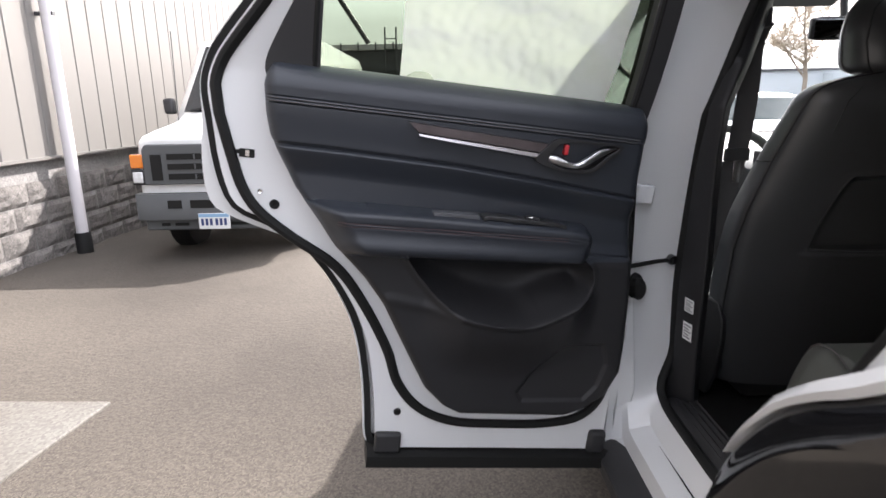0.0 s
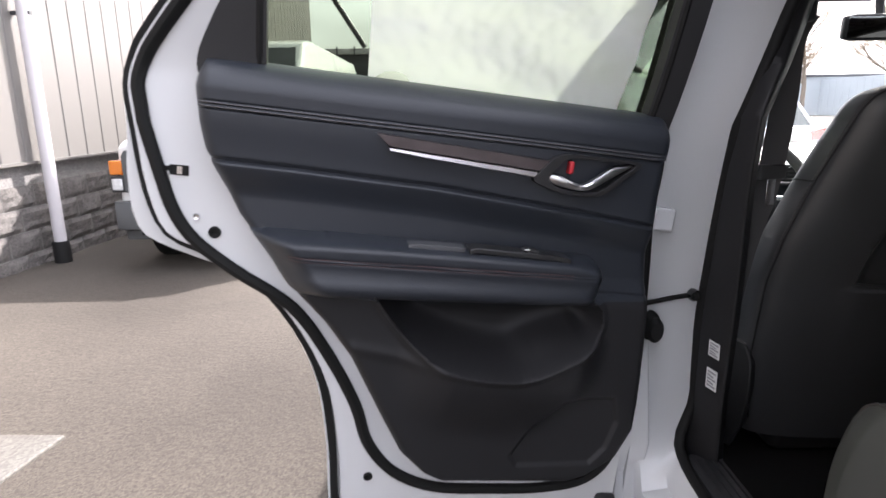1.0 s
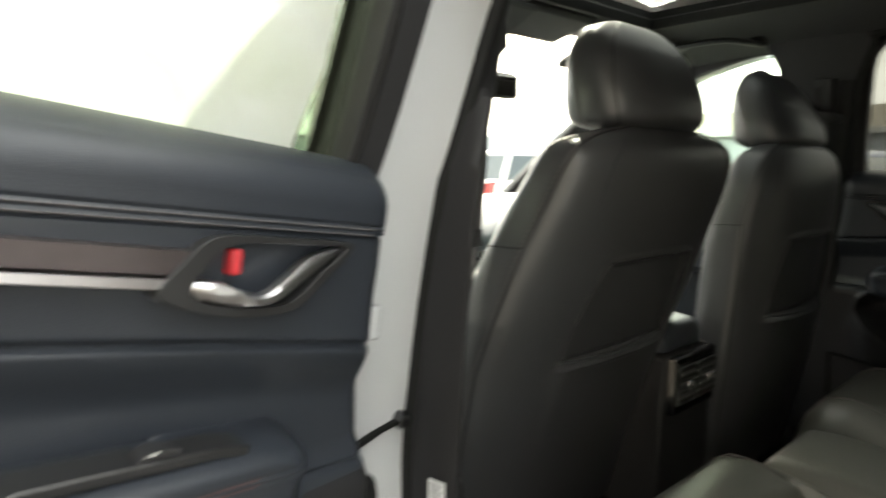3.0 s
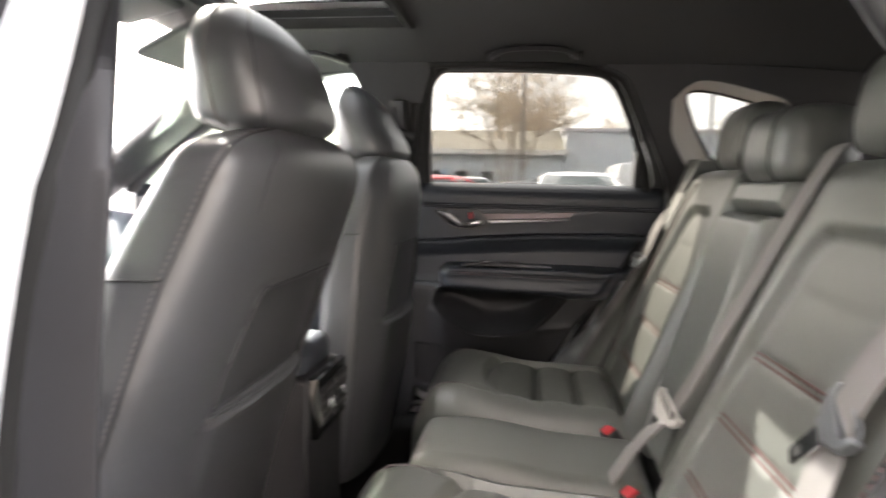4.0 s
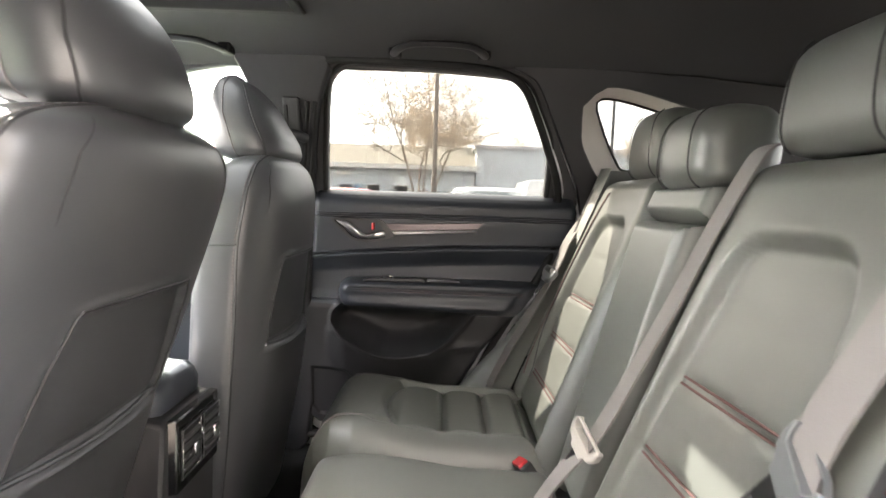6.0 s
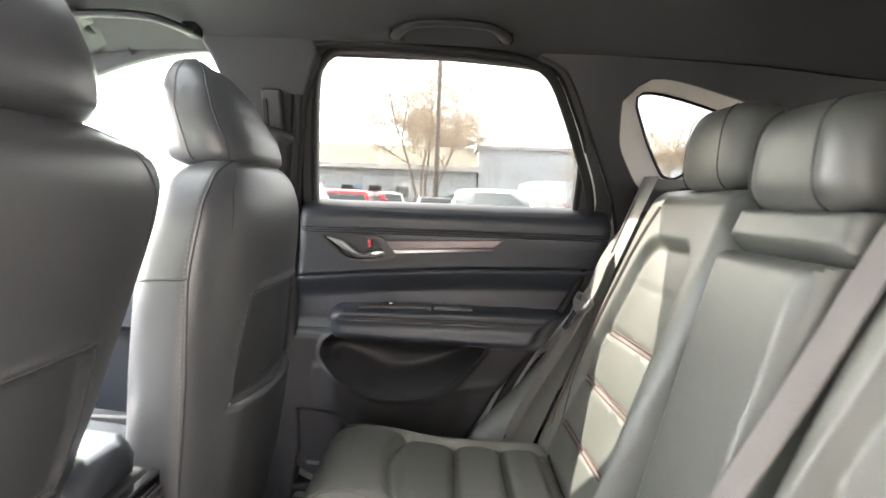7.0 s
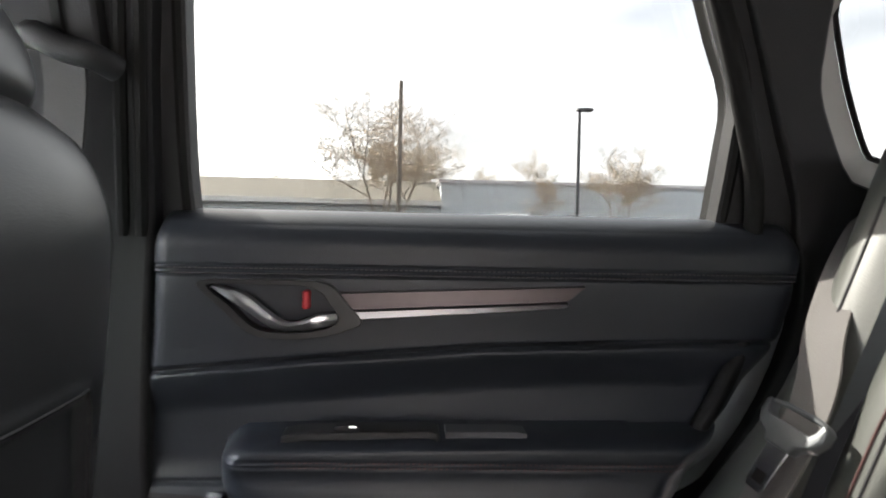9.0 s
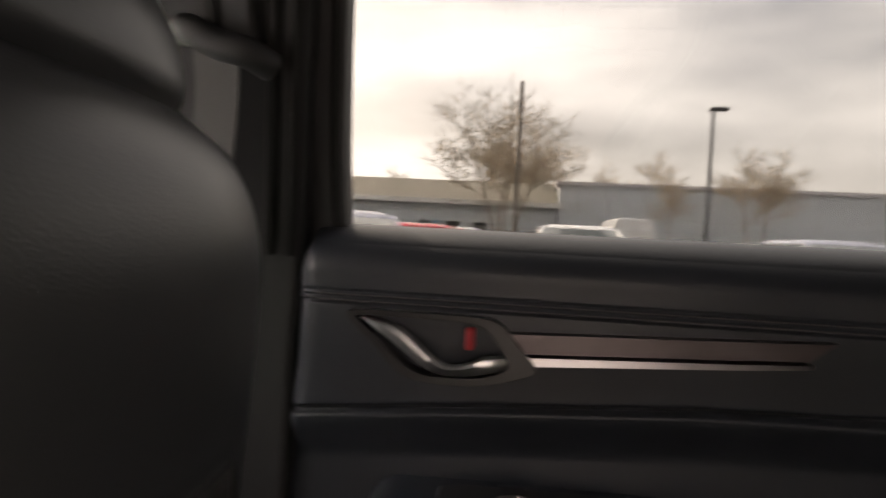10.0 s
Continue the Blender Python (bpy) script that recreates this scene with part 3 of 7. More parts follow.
    for i, (a, b) in enumerate(zip(upper, lower)):
        xo = lerp(i / (len(upper) - 1), (0, 0.1, 0.35, 0.6, 0.85, 1), (0.727, 0.718, 0.713, 0.713, 0.717, 0.724))
        blade.append([(xo + 0.009, *b.yz), (xo + 0.002, *b.lerp(a, 0.10).yz), (xo, *b.lerp(a, 0.35).yz), (xo - 0.001, *b.lerp(a, 0.65).yz), (xo + 0.001, *b.lerp(a, 0.90).yz), (xo + 0.009, *a.yz)])
    P("door_handle", loft(blade), HANDLE, trim, "chrome door pull")
    P("lock_tab", box(0.7235, 0.757, 1.046, 1.055, 1.083, 1.105), RED, trim, "red lock indicator", bevel=0.003)
    # window switch in the armrest
    P("switch_plate", loft([[(0.716, y, z), (0.750, y, z + 0.001), (0.750, y, z - 0.010), (0.716, y, z - 0.010)] for y, z in ((0.893, 0.9415), (0.905, 0.9455), (1.05, 0.9425), (1.075, 0.9385))]), BEZEL, rest, "satin black switch plate", bevel=0.002)
    P("window_switch", loft([[(0.720, y, z), (0.740, y, z), (0.740, y, z - 0.006), (0.720, y, z - 0.006)] for y, z in ((0.985, 0.9465), (0.995, 0.9505), (1.015, 0.9480))]), PLASTIC, rest, bevel=0.001)
    P("switch_mark", box(0.7190, 0.7205, 0.989, 0.998, 0.9475, 0.9500), CHROME, rest)
    P("grab_insert", loft([[(0.720, y, z), (0.750, y, z), (0.750, y, z - 0.008), (0.720, y, z - 0.008)] for y, z in ((0.790, 0.9410), (0.81, 0.9430), (0.886, 0.9430))]), TRAY, rest, "grey plastic grab tray edge", bevel=0.001)
    # latch, plugs
    lt = P("latch", join(box(0.8205, 0.826, 0.396, 0.426, 1.004, 1.021), box(0.8205, 0.826, 0.384, 0.398, 1.010, 1.018)), RUBBER, lab="dark latch slot")
    P("striker_claw", box(0.819, 0.824, 0.408, 0.416, 1.006, 1.019), CHROME, lt)
    for y, z, r in ((0.470, 0.912, 0.0105), (0.440, 0.937, 0.006), (0.775, 0.438, 0.009)):
        rings = [[(x, y + rr * math.cos(f), z + rr * math.sin(f)) for f in (2 * math.pi * k / 16 for k in range(16))] for x, rr in ((0.823, r), (0.819, r), (0.817, r * 0.8), (0.8175, r * 0.45), (0.821, r * 0.4))]
        P("grommet", loft(rings), RUBBER if r > 0.007 else CHROME, lab="round rubber plug")
    # two small embossed seats in the paint
    P("hinge", loft([[(0.86, 1.268, z), (0.815, 1.272, z), (0.815, 1.318, z), (0.86, 1.318, z)] for z in (0.985, 1.03)]), PAINT, lab="white painted hinge", bevel=0.005)
    P("hinge", loft([[(0.86, 1.268, z), (0.815, 1.272, z), (0.815, 1.318, z), (0.86, 1.318, z)] for z in (0.64, 0.685)]), PAINT, lab="white painted hinge", bevel=0.005)
    if left:
        # sheet hanging outside the glass
        def sheet(u, v):
            z = 1.175 + v * 0.36
            y = 0.705 - 0.02 * v + (0.445 + 0.03 * v) * u
            w = 0.004 * math.sin(9 * u + 4 * v) + 0.003 * math.sin(21 * v + 5 * u * u) + 0.0025 * noise.noise((u * 5, v * 6, 3.0)) + 0.002 * abs(noise.noise((u * 9 + v * 5, v * 14, 7.0)))
            w += 0.004 * abs(noise.noise((u * 4 - v * 6, u * 3 + v * 2, 11.0))) + 0.0016 * noise.noise((u * 22, v * 16, 2.0))
            return (0.809 + 1.2 * w, y, z)
        bm = field(90, 70, sheet)
        bmesh.ops.solidify(bm, geom=bm.faces[:], thickness=0.0006)
        P("paper_sheet", bm, PAPER, lab="wrinkled white paper sheet behind the window")
    return door


rear_door(True)
rear_door(False)


# ---- body shell ----
APERTURE = [(1.285, 0.455), (1.305, 0.60), (1.305, 1.0), (1.285, 1.30), (1.245, 1.48), (1.20, 1.545), (1.10, 1.557), (0.90, 1.553), (0.72, 1.540), (0.635, 1.505), (0.585, 1.42), (0.545, 1.33), (0.510, 1.24),
            (0.498, 1.14), (0.510, 1.04), (0.550, 0.95), (0.635, 0.82), (0.71, 0.68), (0.765, 0.55), (0.82, 0.475), (0.90, 0.452), (1.10, 0.450)]
APERTURE_OPEN = [(1.30, 0.465), (1.345, 0.55), (1.350, 0.70), (1.348, 0.80), (1.335, 0.90), (1.320, 1.0), (1.300, 1.10), (1.278, 1.20), (1.270, 1.30), (1.265, 1.40), (1.240, 1.50), (1.19, 1.548), (1.10, 1.557), (0.90, 1.553), (0.76, 1.545), (0.695, 1.51), (0.655, 1.42), (0.605, 1.315), (0.555, 1.235),
                 (0.528, 1.14), (0.540, 1.04), (0.575, 0.95), (0.65, 0.82), (0.72, 0.68), (0.77, 0.55), (0.82, 0.475), (0.90, 0.452), (1.10, 0.450)]
FRONT_WIN = [(1.385, 1.165), (1.376, 1.30), (1.372, 1.44), (1.385, 1.505), (1.43, 1.538), (1.52, 1.533), (1.66, 1.500), (1.83, 1.435), (2.02, 1.33), (2.22, 1.20), (2.22, 1.15), (1.80, 1.160)]
QUARTER = [(0.402, 1.478), (0.378, 1.410), (0.352, 1.360), (0.314, 1.300), (0.298, 1.290), (0.280, 1.288), (0.258, 1.300), (0.218, 1.350), (0.168, 1.408), (0.162, 1.430), (0.20, 1.450), (0.34, 1.484)]
ARCH_C, ARCH_R = (0.02, 0.42), 0.625


def body_bow(z):
    """How far a body side leans in with height."""
    return 0.905 - 0.02 * abs(z - 0.75) - lean(z)


suv = thing("white_suv", (0, 1.0, 0.0), "white compact SUV with black cladding and one door open", "car")
S = lambda n, b, mat, lab="", par=suv, **k: part(n, b, mat, par, lab, **k)


def arch(r, n=24, a0=-0.12, a1=math.pi + 0.12):
    return [(ARCH_C[0] + r * math.cos(a0 + (a1 - a0) * i / n), ARCH_C[1] + r * math.sin(a0 + (a1 - a0) * i / n)) for i in range(n + 1)]


def bowed(b):
    """Leans a slab built at |x| = 0.9 in to the side's curve."""
    for v in b.verts:
        s = 1 if v.co.x > 0 else -1
        v.co.x = s * (abs(v.co.x) - 0.905 + body_bow(v.co.z))
    return b


for s in (-1, 1):
    roof_line = [(2.50, 1.12), (2.10, 1.34), (1.75, 1.53), (1.50, 1.615), (1.10, 1.645), (0.60, 1.63), (0.0, 1.58), (-0.55, 1.50), (-0.80, 1.30), (-0.92, 1.05), (-0.95, 0.60), (-0.80, 0.42)]
    side = roof_line + [p for p in reversed(arch(ARCH_R))] + [(0.75, 0.33), (1.30, 0.30), (2.10, 0.30), (2.20, 0.55), (2.40, 0.80), (2.60, 0.85)]
    front_door = rounded([(1.352, 0.36), (1.345, 0.9), (1.335, 1.2), (1.335, 1.50), (1.40, 1.60), (1.52, 1.605), (1.70, 1.545), (2.05, 1.365), (2.30, 1.20), (2.32, 0.90), (2.25, 0.40), (2.20, 0.36)], 3)
    S("side_panel", bowed(plate(side, [rounded(DOOR_OUT, 3) if s < 0 else rounded(DOOR_OUT, 3), front_door, offset(rounded(QUARTER, 3), -0.02)], s * 0.905, s * 0.885)), PAINT, "white painted body side", bevel=0.004)
    # front door skin with its window
    S("front_door_skin", bowed(plate(offset(front_door, 0.006), [rounded(FRONT_WIN, 3)], s * 0.904, s * 0.84)), PAINT, "white painted front door", bevel=0.004)
    fo = [(1.375, 1.15), (1.365, 1.30), (1.362, 1.50), (1.40, 1.585), (1.52, 1.588), (1.70, 1.53), (2.05, 1.35), (2.29, 1.19), (2.28, 1.13), (1.8, 1.14)]
    S("front_window_trim", bowed(plate(rounded(fo, 3), [offset(rounded(FRONT_WIN, 3), 0.002)], s * 0.835, s * 0.81)), PLASTIC, bevel=0.004)
    S("front_window", bowed(plate(offset(rounded(FRONT_WIN, 3), -0.006), [], s * 0.86, s * 0.864)), GLASS_FRONT)
    S("quarter_window", bowed(plate(offset(rounded(QUARTER, 3), -0.015), [], s * 0.865, s * 0.869)), GLASS_REAR)
    # painted jamb between skin and door opening, with its seal
    oa, ia = rounded(DOOR_OUT, 6), rounded(APERTURE if s > 0 else APERTURE_OPEN, 6)
    na = 132
    oo = [oa[int(i * len(oa) / na)] for i in range(na)]
    # pair the points by angle about the opening's middle
    cy, cz = 0.92, 1.0

    def by_angle(poly, k=160):
        ang = sorted((math.atan2(z - cz, y - cy), math.hypot(y - cy, z - cz)) for y, z in poly)
        xs, ys = [a for a, _ in ang], [r for _, r in ang]
        out = []
        for i in range(k):
            a = -math.pi + 2 * math.pi * i / k
            r = float(np.interp(a, xs, ys, period=2 * math.pi))
            out.append((cy + r * math.cos(a), cz + r * math.sin(a)))
        return out
    A, B = by_angle(oa), by_angle(ia)
    # on the open side the pillar's white face reaches further in
    inset = (lambda q: 0.038 * float(smoothstep(1.15, 1.24, q[0]) * smoothstep(0.48, 0.60, q[1]))) if s < 0 else (lambda q: 0.0)
    rings = []
    for k, (t, dx) in enumerate(((0.0, 0.89), (0.12, 0.862), (0.45, 0.852), (0.60, 0.80), (0.92, 0.778), (1.0, 0.770))):
        rings.append([(s * (dx - inset(b) * t ** 2 - 0.905 + body_bow(a[1] * (1 - t) + b[1] * t)), a[0] * (1 - t) + b[0] * t, a[1] * (1 - t) + b[1] * t) for a, b in zip(A, B)])
    S("door_jamb", loft(rings, cap=False), PAINT, "white painted door opening")
    S("opening_seal", tube([(s * (0.764 - inset((y, z)) - 0.905 + body_bow(z)), y, z) for y, z in offset(B, 0.004)], 0.0115, 10, True), RUBBER, "black rubber door seal")
    if s < 0:
        # black inner lining of the opening behind the door
        idx = [i for i in list(range(80, 160)) + list(range(0, 80)) if B[i][0] < 0.84 and B[i][1] > 0.55 and B[i][1] < 1.53]
        band = []
        for t, dx in ((0.66, 0.790), (0.80, 0.782), (0.96, 0.770), (1.06, 0.752)):
            band.append([(s * (dx - 0.905 + body_bow(A[i][1] * (1 - t) + B[i][1] * t)), A[i][0] * (1 - t) + B[i][0] * t + 0.005, A[i][1] * (1 - t) + B[i][1] * t) for i in idx])
        S("opening_lining", loft(band, cap=False, closed=False), PLASTIC, "black plastic lining of the door opening")
    # black cladding over the wheel
    edge = lambda a: lerp(a, (-0.2, 0.28, 0.49, 0.70, 0.91, 1.57, 2.4), (0.71, 0.712, 0.700, 0.681, 0.652, 0.645, 0.66))
    crest = lambda a: edge(a) + lerp(a, (0.47, 0.55, 0.70, 0.91, 1.57, 2.9), (0.0, 0.010, 0.018, 0.024, 0.028, 0.02))
    swing = [-0.12 + (math.pi + 0.24) * i / 60 for i in range(61)]
    r0 = [[(s * x, ARCH_C[0] + r * math.cos(a), ARCH_C[1] + r * math.sin(a)) for x, r in ((0.892, edge(a) - 0.001), (0.920, edge(a) - 0.003), (0.933, edge(a) - 0.018), (0.936, edge(a) - 0.050), (0.925, ARCH_R - 0.075), (0.80, ARCH_R - 0.085), (0.80, ARCH_R - 0.05), (0.88, ARCH_R - 0.01))] for a in swing]
    S("wheel_arch", loft(r0), GLOSS_BLACK, "shiny black wheel arch cladding")
    swing = [0.47 + (math.pi - 0.35) * i / 60 for i in range(61)]
    r0 = [[(s * x, ARCH_C[0] + r * math.cos(a), ARCH_C[1] + r * math.sin(a)) for x, r in ((0.926, edge(a)), (0.930, edge(a) * 0.6 + crest(a) * 0.4), (0.920, crest(a)), (0.90, crest(a) + 0.004), (0.875, crest(a)), (0.875, edge(a) - 0.002))] for a in swing]
    S("fender_flare", loft(r0), PAINT, "white painted fender crest")
    S("sill_cladding", loft([[(s * x, y, z) for x, z in ((0.80, 0.30), (0.92, 0.28), (0.925, 0.33), (0.88, 0.345), (0.80, 0.345))] for y in (0.66, 0.9, 1.4, 2.2)]), PLASTIC, bevel=0.004)
    w = S("wheel", loft([[(s * x, 0.02 + r * math.cos(a), 0.365 + r * math.sin(a)) for a in (2 * math.pi * k / 40 for k in range(40))] for x, r in ((0.66, 0.25), (0.67, 0.35), (0.70, 0.365), (0.84, 0.365), (0.875, 0.35), (0.88, 0.25))]), RUBBER, "black tyre")
    S("rim", loft([[(s * x, 0.02 + r * math.cos(a), 0.365 + r * math.sin(a)) for a in (2 * math.pi * k / 40 for k in range(40))] for x, r in ((0.70, 0.245), (0.87, 0.245), (0.88, 0.235), (0.86, 0.21), (0.82, 0.05))]), SATIN_GREY, "", w)
    # inner linings
    k0 = 1.345 if s < 0 else 1.226
    pil = [(k0 + 0.01, 0.42), (k0 + 0.012, 0.9), (k0 + 0.004, 1.18), (k0 - 0.02, 1.42), (k0 - 0.05, 1.56), (1.42, 1.565), (1.40, 1.48), (1.40, 1.30), (1.405, 1.15), (1.43, 0.95), (1.46, 0.42)]
    b = plate(rounded(pil, 3), [], s * 0.80, s * 0.752)
    S("pillar_trim", bowed(b), DOOR_PLASTIC, "dark plastic centre pillar lining", bevel=0.008, segs=3)
    cp = [(0.66, 1.552), (0.598, 1.515), (0.545, 1.42), (0.490, 1.31), (0.448, 1.22), (0.43, 1.10), (0.47, 0.97), (0.54, 0.86), (0.60, 0.80), (0.30, 0.80), (-0.50, 0.80), (-0.60, 1.2), (-0.50, 1.46), (0.0, 1.53), (0.4, 1.552)]
    base_q = rounded(QUARTER, 3)
    # the reveal narrows towards the roof
    q1 = [tuple(Vector(a).lerp(Vector(b), float(smoothstep(1.36, 1.46, p[1])))) for p, a, b in zip(base_q, offset(base_q, -0.050), offset(base_q, -0.020))]
    # and flares wide towards the seats
    q1 = [(y + 0.046 * float(smoothstep(0.22, 0.34, y) * smoothstep(1.50, 1.44, z)), z) for y, z in q1]
    S("rear_pillar_trim", bowed(plate(rounded(cp, 3), [q1], s * 0.80, s * 0.775)), PLASTIC, "dark plastic rear pillar lining", bevel=0.006)
    S("quarter_reveal", bowed(strip(q1, offset(rounded(QUARTER, 3), -0.004), s * 0.785, s * 0.862)), REVEAL, "grey window reveal with daylight in its tone")
    if s > 0:
        # pale parcel ledge below the window, with the slot for the belt
        ledge = S("belt_ledge", loft([[(x, y, z) for y, z in ((0.215, 1.236), (0.335, 1.226), (0.345, 1.238), (0.325, 1.250), (0.225, 1.262), (0.205, 1.250))] for x in (0.56, 0.60, 0.72, 0.755)]), REVEAL, "pale grey ledge below the quarter window", bevel=0.005)
        S("belt_slot", loft([[(x, y, z) for y, z in ((0.262, 1.254), (0.300, 1.2505), (0.300, 1.257), (0.262, 1.2605))] for x in (0.625, 0.635, 0.700, 0.712)]), RUBBER, "dark belt slot", ledge)
    S("quarter_seal", bowed(tube([(s * 0.858, y, z) for y, z in offset(rounded(QUARTER, 3), -0.002)], 0.0036, 6, True)), RUBBER)
    # front door lining
    def front_lining(u, v):
        y, z = 1.40 + 0.85 * u, 0.42 + 0.75 * v
        x = 0.745 + 0.06 * smoothstep(1.12, 1.17, z) - 0.05 * smoothstep(0.84, 0.87, z) * smoothstep(0.95, 0.94, z)
        return (s * float(x), y, z)
    S("front_door_lining", field(30, 60, front_lining), LEATHER_SOFT, "black front door lining")
    # A pillar
    S("front_pillar", loft([[(s * (x + dx), y + dy, z) for dx, dy in ((-0.03, 0.01), (0.02, -0.055), (0.09, -0.075), (0.13, -0.03), (0.10, 0.06), (0.0, 0.08))] for x, y, z in ((0.56, 1.66, 1.57), (0.62, 1.95, 1.44), (0.68, 2.25, 1.25), (0.72, 2.50, 1.08))]), PLASTIC, "dark windscreen pillar", bevel=0.01)

# B pillar on the open side, painted
S("centre_pillar", loft([[(-(o), 1.362, z), (-(i_), 1.362, z), (-(i_ - 0.01), 1.42, z), (-(o), 1.42, z)] for z, o, i_ in ((0.36, 0.86, 0.72), (0.75, 0.862, 0.72), (1.02, 0.852, 0.72), (1.20, 0.822, 0.71), (1.437, 0.755, 0.650), (1.58, 0.705, 0.61))]), PAINT, "white painted centre pillar", bevel=0.008, segs=3)
S("pillar_lining", loft([[(-ex, ey + 0.012, z), (-(ex * 0.75 + ix * 0.25), (ey * 0.75 + iy * 0.25) - 0.006, z), (-(ex * 0.3 + ix * 0.7), (ey * 0.3 + iy * 0.7) - 0.006, z), (-ix, iy, z), (-(ix - 0.03), iy + 0.035, z), (-(ix - 0.03), 1.40, z), (-ex, 1.42, z)] for z, ex, ey, ix, iy in ((0.40, 0.735, 1.335, 0.690, 1.28), (0.60, 0.735, 1.350, 0.695, 1.275), (0.80, 0.732, 1.348, 0.695, 1.26), (0.90, 0.730, 1.335, 0.697, 1.253), (1.0, 0.730, 1.320, 0.702, 1.243), (1.10, 0.728, 1.300, 0.706, 1.230), (1.20, 0.722, 1.278, 0.702, 1.222), (1.30, 0.694, 1.270, 0.652, 1.250), (1.40, 0.660, 1.266, 0.612, 1.272), (1.55, 0.61, 1.26, 0.565, 1.275))]), DOOR_PLASTIC, "black plastic centre pillar lining", bevel=0.006, segs=3)
# scuff plate on the sill, ribbed lengthwise
scuff = S("scuff_plate", loft([[(-0.752, y, 0.440), (-0.748, y, 0.462), (-0.735, y, 0.470), (-0.670, y, 0.464), (-0.655, y, 0.440)] for y in (0.84, 1.0, 1.20, 1.315)]), PLASTIC, "black plastic sill scuff plate", bevel=0.004)
for x in (-0.728, -0.712, -0.696, -0.680):
    S("rib", box(x - 0.003, x + 0.003, 0.88, 1.29, 0.462, 0.4725), PLASTIC, "", scuff)
S("door_check", tube([(-0.742, 1.332, 0.835), (-0.79, 1.325, 0.832), (-0.87, 1.30, 0.826)], 0.0055, 8), RUBBER, "black door check strap")
S("check_bolt", loft([[(-0.752 + r * math.cos(a), y, 0.835 + r * math.sin(a)) for a in (2 * math.pi * k / 14 for k in range(14))] for y, r in ((1.335, 0.013), (1.322, 0.013), (1.316, 0.010), (1.316, 0.005), (1.322, 0.004))]), GLOSS_BLACK)
S("door_boot", loft([[(-0.845 + r * math.cos(a), y, 0.775 + 1.5 * r * math.sin(a)) for a in (2 * math.pi * k / 16 for k in range(16))] for y, r in ((1.335, 0.02), (1.31, 0.022), (1.30, 0.016), (1.28, 0.018), (1.27, 0.012))]), RUBBER, "black cable boot")
def on_lining(t, z, out):
    """A point on the lower centre pillar lining of the open side."""
    return (-0.735 + 0.040 * t - 0.887 * out, 1.349 - 0.079 * t - 0.46 * out, z)


def sticker_quad(t0, t1, z0, z1, out):
    return raw([on_lining(t0, z0, out), on_lining(t1, z0 - 0.004, out), on_lining(t1, z1 - 0.004, out), on_lining(t0, z1, out), on_lining(t0, z0, out - 0.001), on_lining(t1, z0 - 0.004, out - 0.001), on_lining(t1, z1 - 0.004, out - 0.001), on_lining(t0, z1, out - 0.001)], [(0, 1, 2, 3), (4, 5, 6, 7), (0, 1, 5, 4), (2, 3, 7, 6), (1, 2, 6, 5), (0, 3, 7, 4)])


for z, h in ((0.712, 0.034), (0.640, 0.045)):
    st = S("sticker", sticker_quad(0.55, 0.85, z, z + h, 0.011), LABEL_WHITE, "small white label with grey print")
    for k in range(5):
        f = 0.12 + 0.17 * k
        S("print_line", sticker_quad(0.59, 0.81 - 0.06 * (k % 2), z + h * f, z + h * (f + 0.08), 0.0118), LABEL_GREY, "", st)

# roof, headliner with the sunroof opening
def head_z(x, y):
    return 1.603 - 0.055 * (abs(x) / 0.66) ** 3.0 - 0.22 * max(0.0, -(y - 0.35)) ** 1.7 * 0.35 - 0.12 * max(0.0, y - 1.45) ** 1.5


def head_sheet(x0, x1, y0, y1, nx, ny):
    return field(nx, ny, lambda u, v: (x0 + (x1 - x0) * u, y0 + (y1 - y0) * v, head_z(x0 + (x1 - x0) * u, y0 + (y1 - y0) * v)))


liner = join(head_sheet(-0.70, 0.70, -0.62, 1.19, 40, 50), head_sheet(-0.70, -0.33, 1.19, 1.62, 12, 14), head_sheet(0.33, 0.70, 1.19, 1.62, 12, 14), head_sheet(-0.70, 0.70, 1.62, 1.80, 40, 6))
bmesh.ops.remove_doubles(liner, verts=liner.verts, dist=0.0005)
bmesh.ops.solidify(liner, geom=liner.faces[:], thickness=-0.012)
S("headliner", liner, HEADLINER, "black cloth roof lining")
roof = join(*[field(24, 30, lambda u, v, a=a: (a[0] + (a[1] - a[0]) * u, a[2] + (a[3] - a[2]) * v, 0.055 + head_z((a[0] + (a[1] - a[0]) * u) * 0.92, a[2] + (a[3] - a[2]) * v))) for a in ((-0.72, 0.72, -0.75, 1.19), (-0.72, -0.33, 1.19, 1.62), (0.33, 0.72, 1.19, 1.62), (-0.72, 0.72, 1.62, 1.78))])
S("roof", roof, PAINT, "white painted roof")
ring = [(-0.33, 1.19), (0.33, 1.19), (0.33, 1.62), (-0.33, 1.62)]
S("sunroof_frame", loft([[(x * k, 1.405 + (y - 1.405) * k, 1.595 + dz) for x, y in ring] for k, dz in ((1.10, -0.006), (1.08, -0.012), (1.0, -0.012), (0.985, 0.004), (0.985, 0.014), (1.01, 0.016), (1.01, 0.036))], cap=False), RUBBER, "black sunroof frame", bevel=0.004)
S("sunroof_blind", join(*[box(-0.31, 0.31, 1.20 + 0.028 * k, 1.222 + 0.028 * k, 1.618 + 0.004 * k, 1.622 + 0.004 * k) for k in range(1)]), PLASTIC_GREY)
S("sunroof_glass", box(-0.335, 0.335, 1.185, 1.625, 1.648, 1.652), GLASS_DARK)
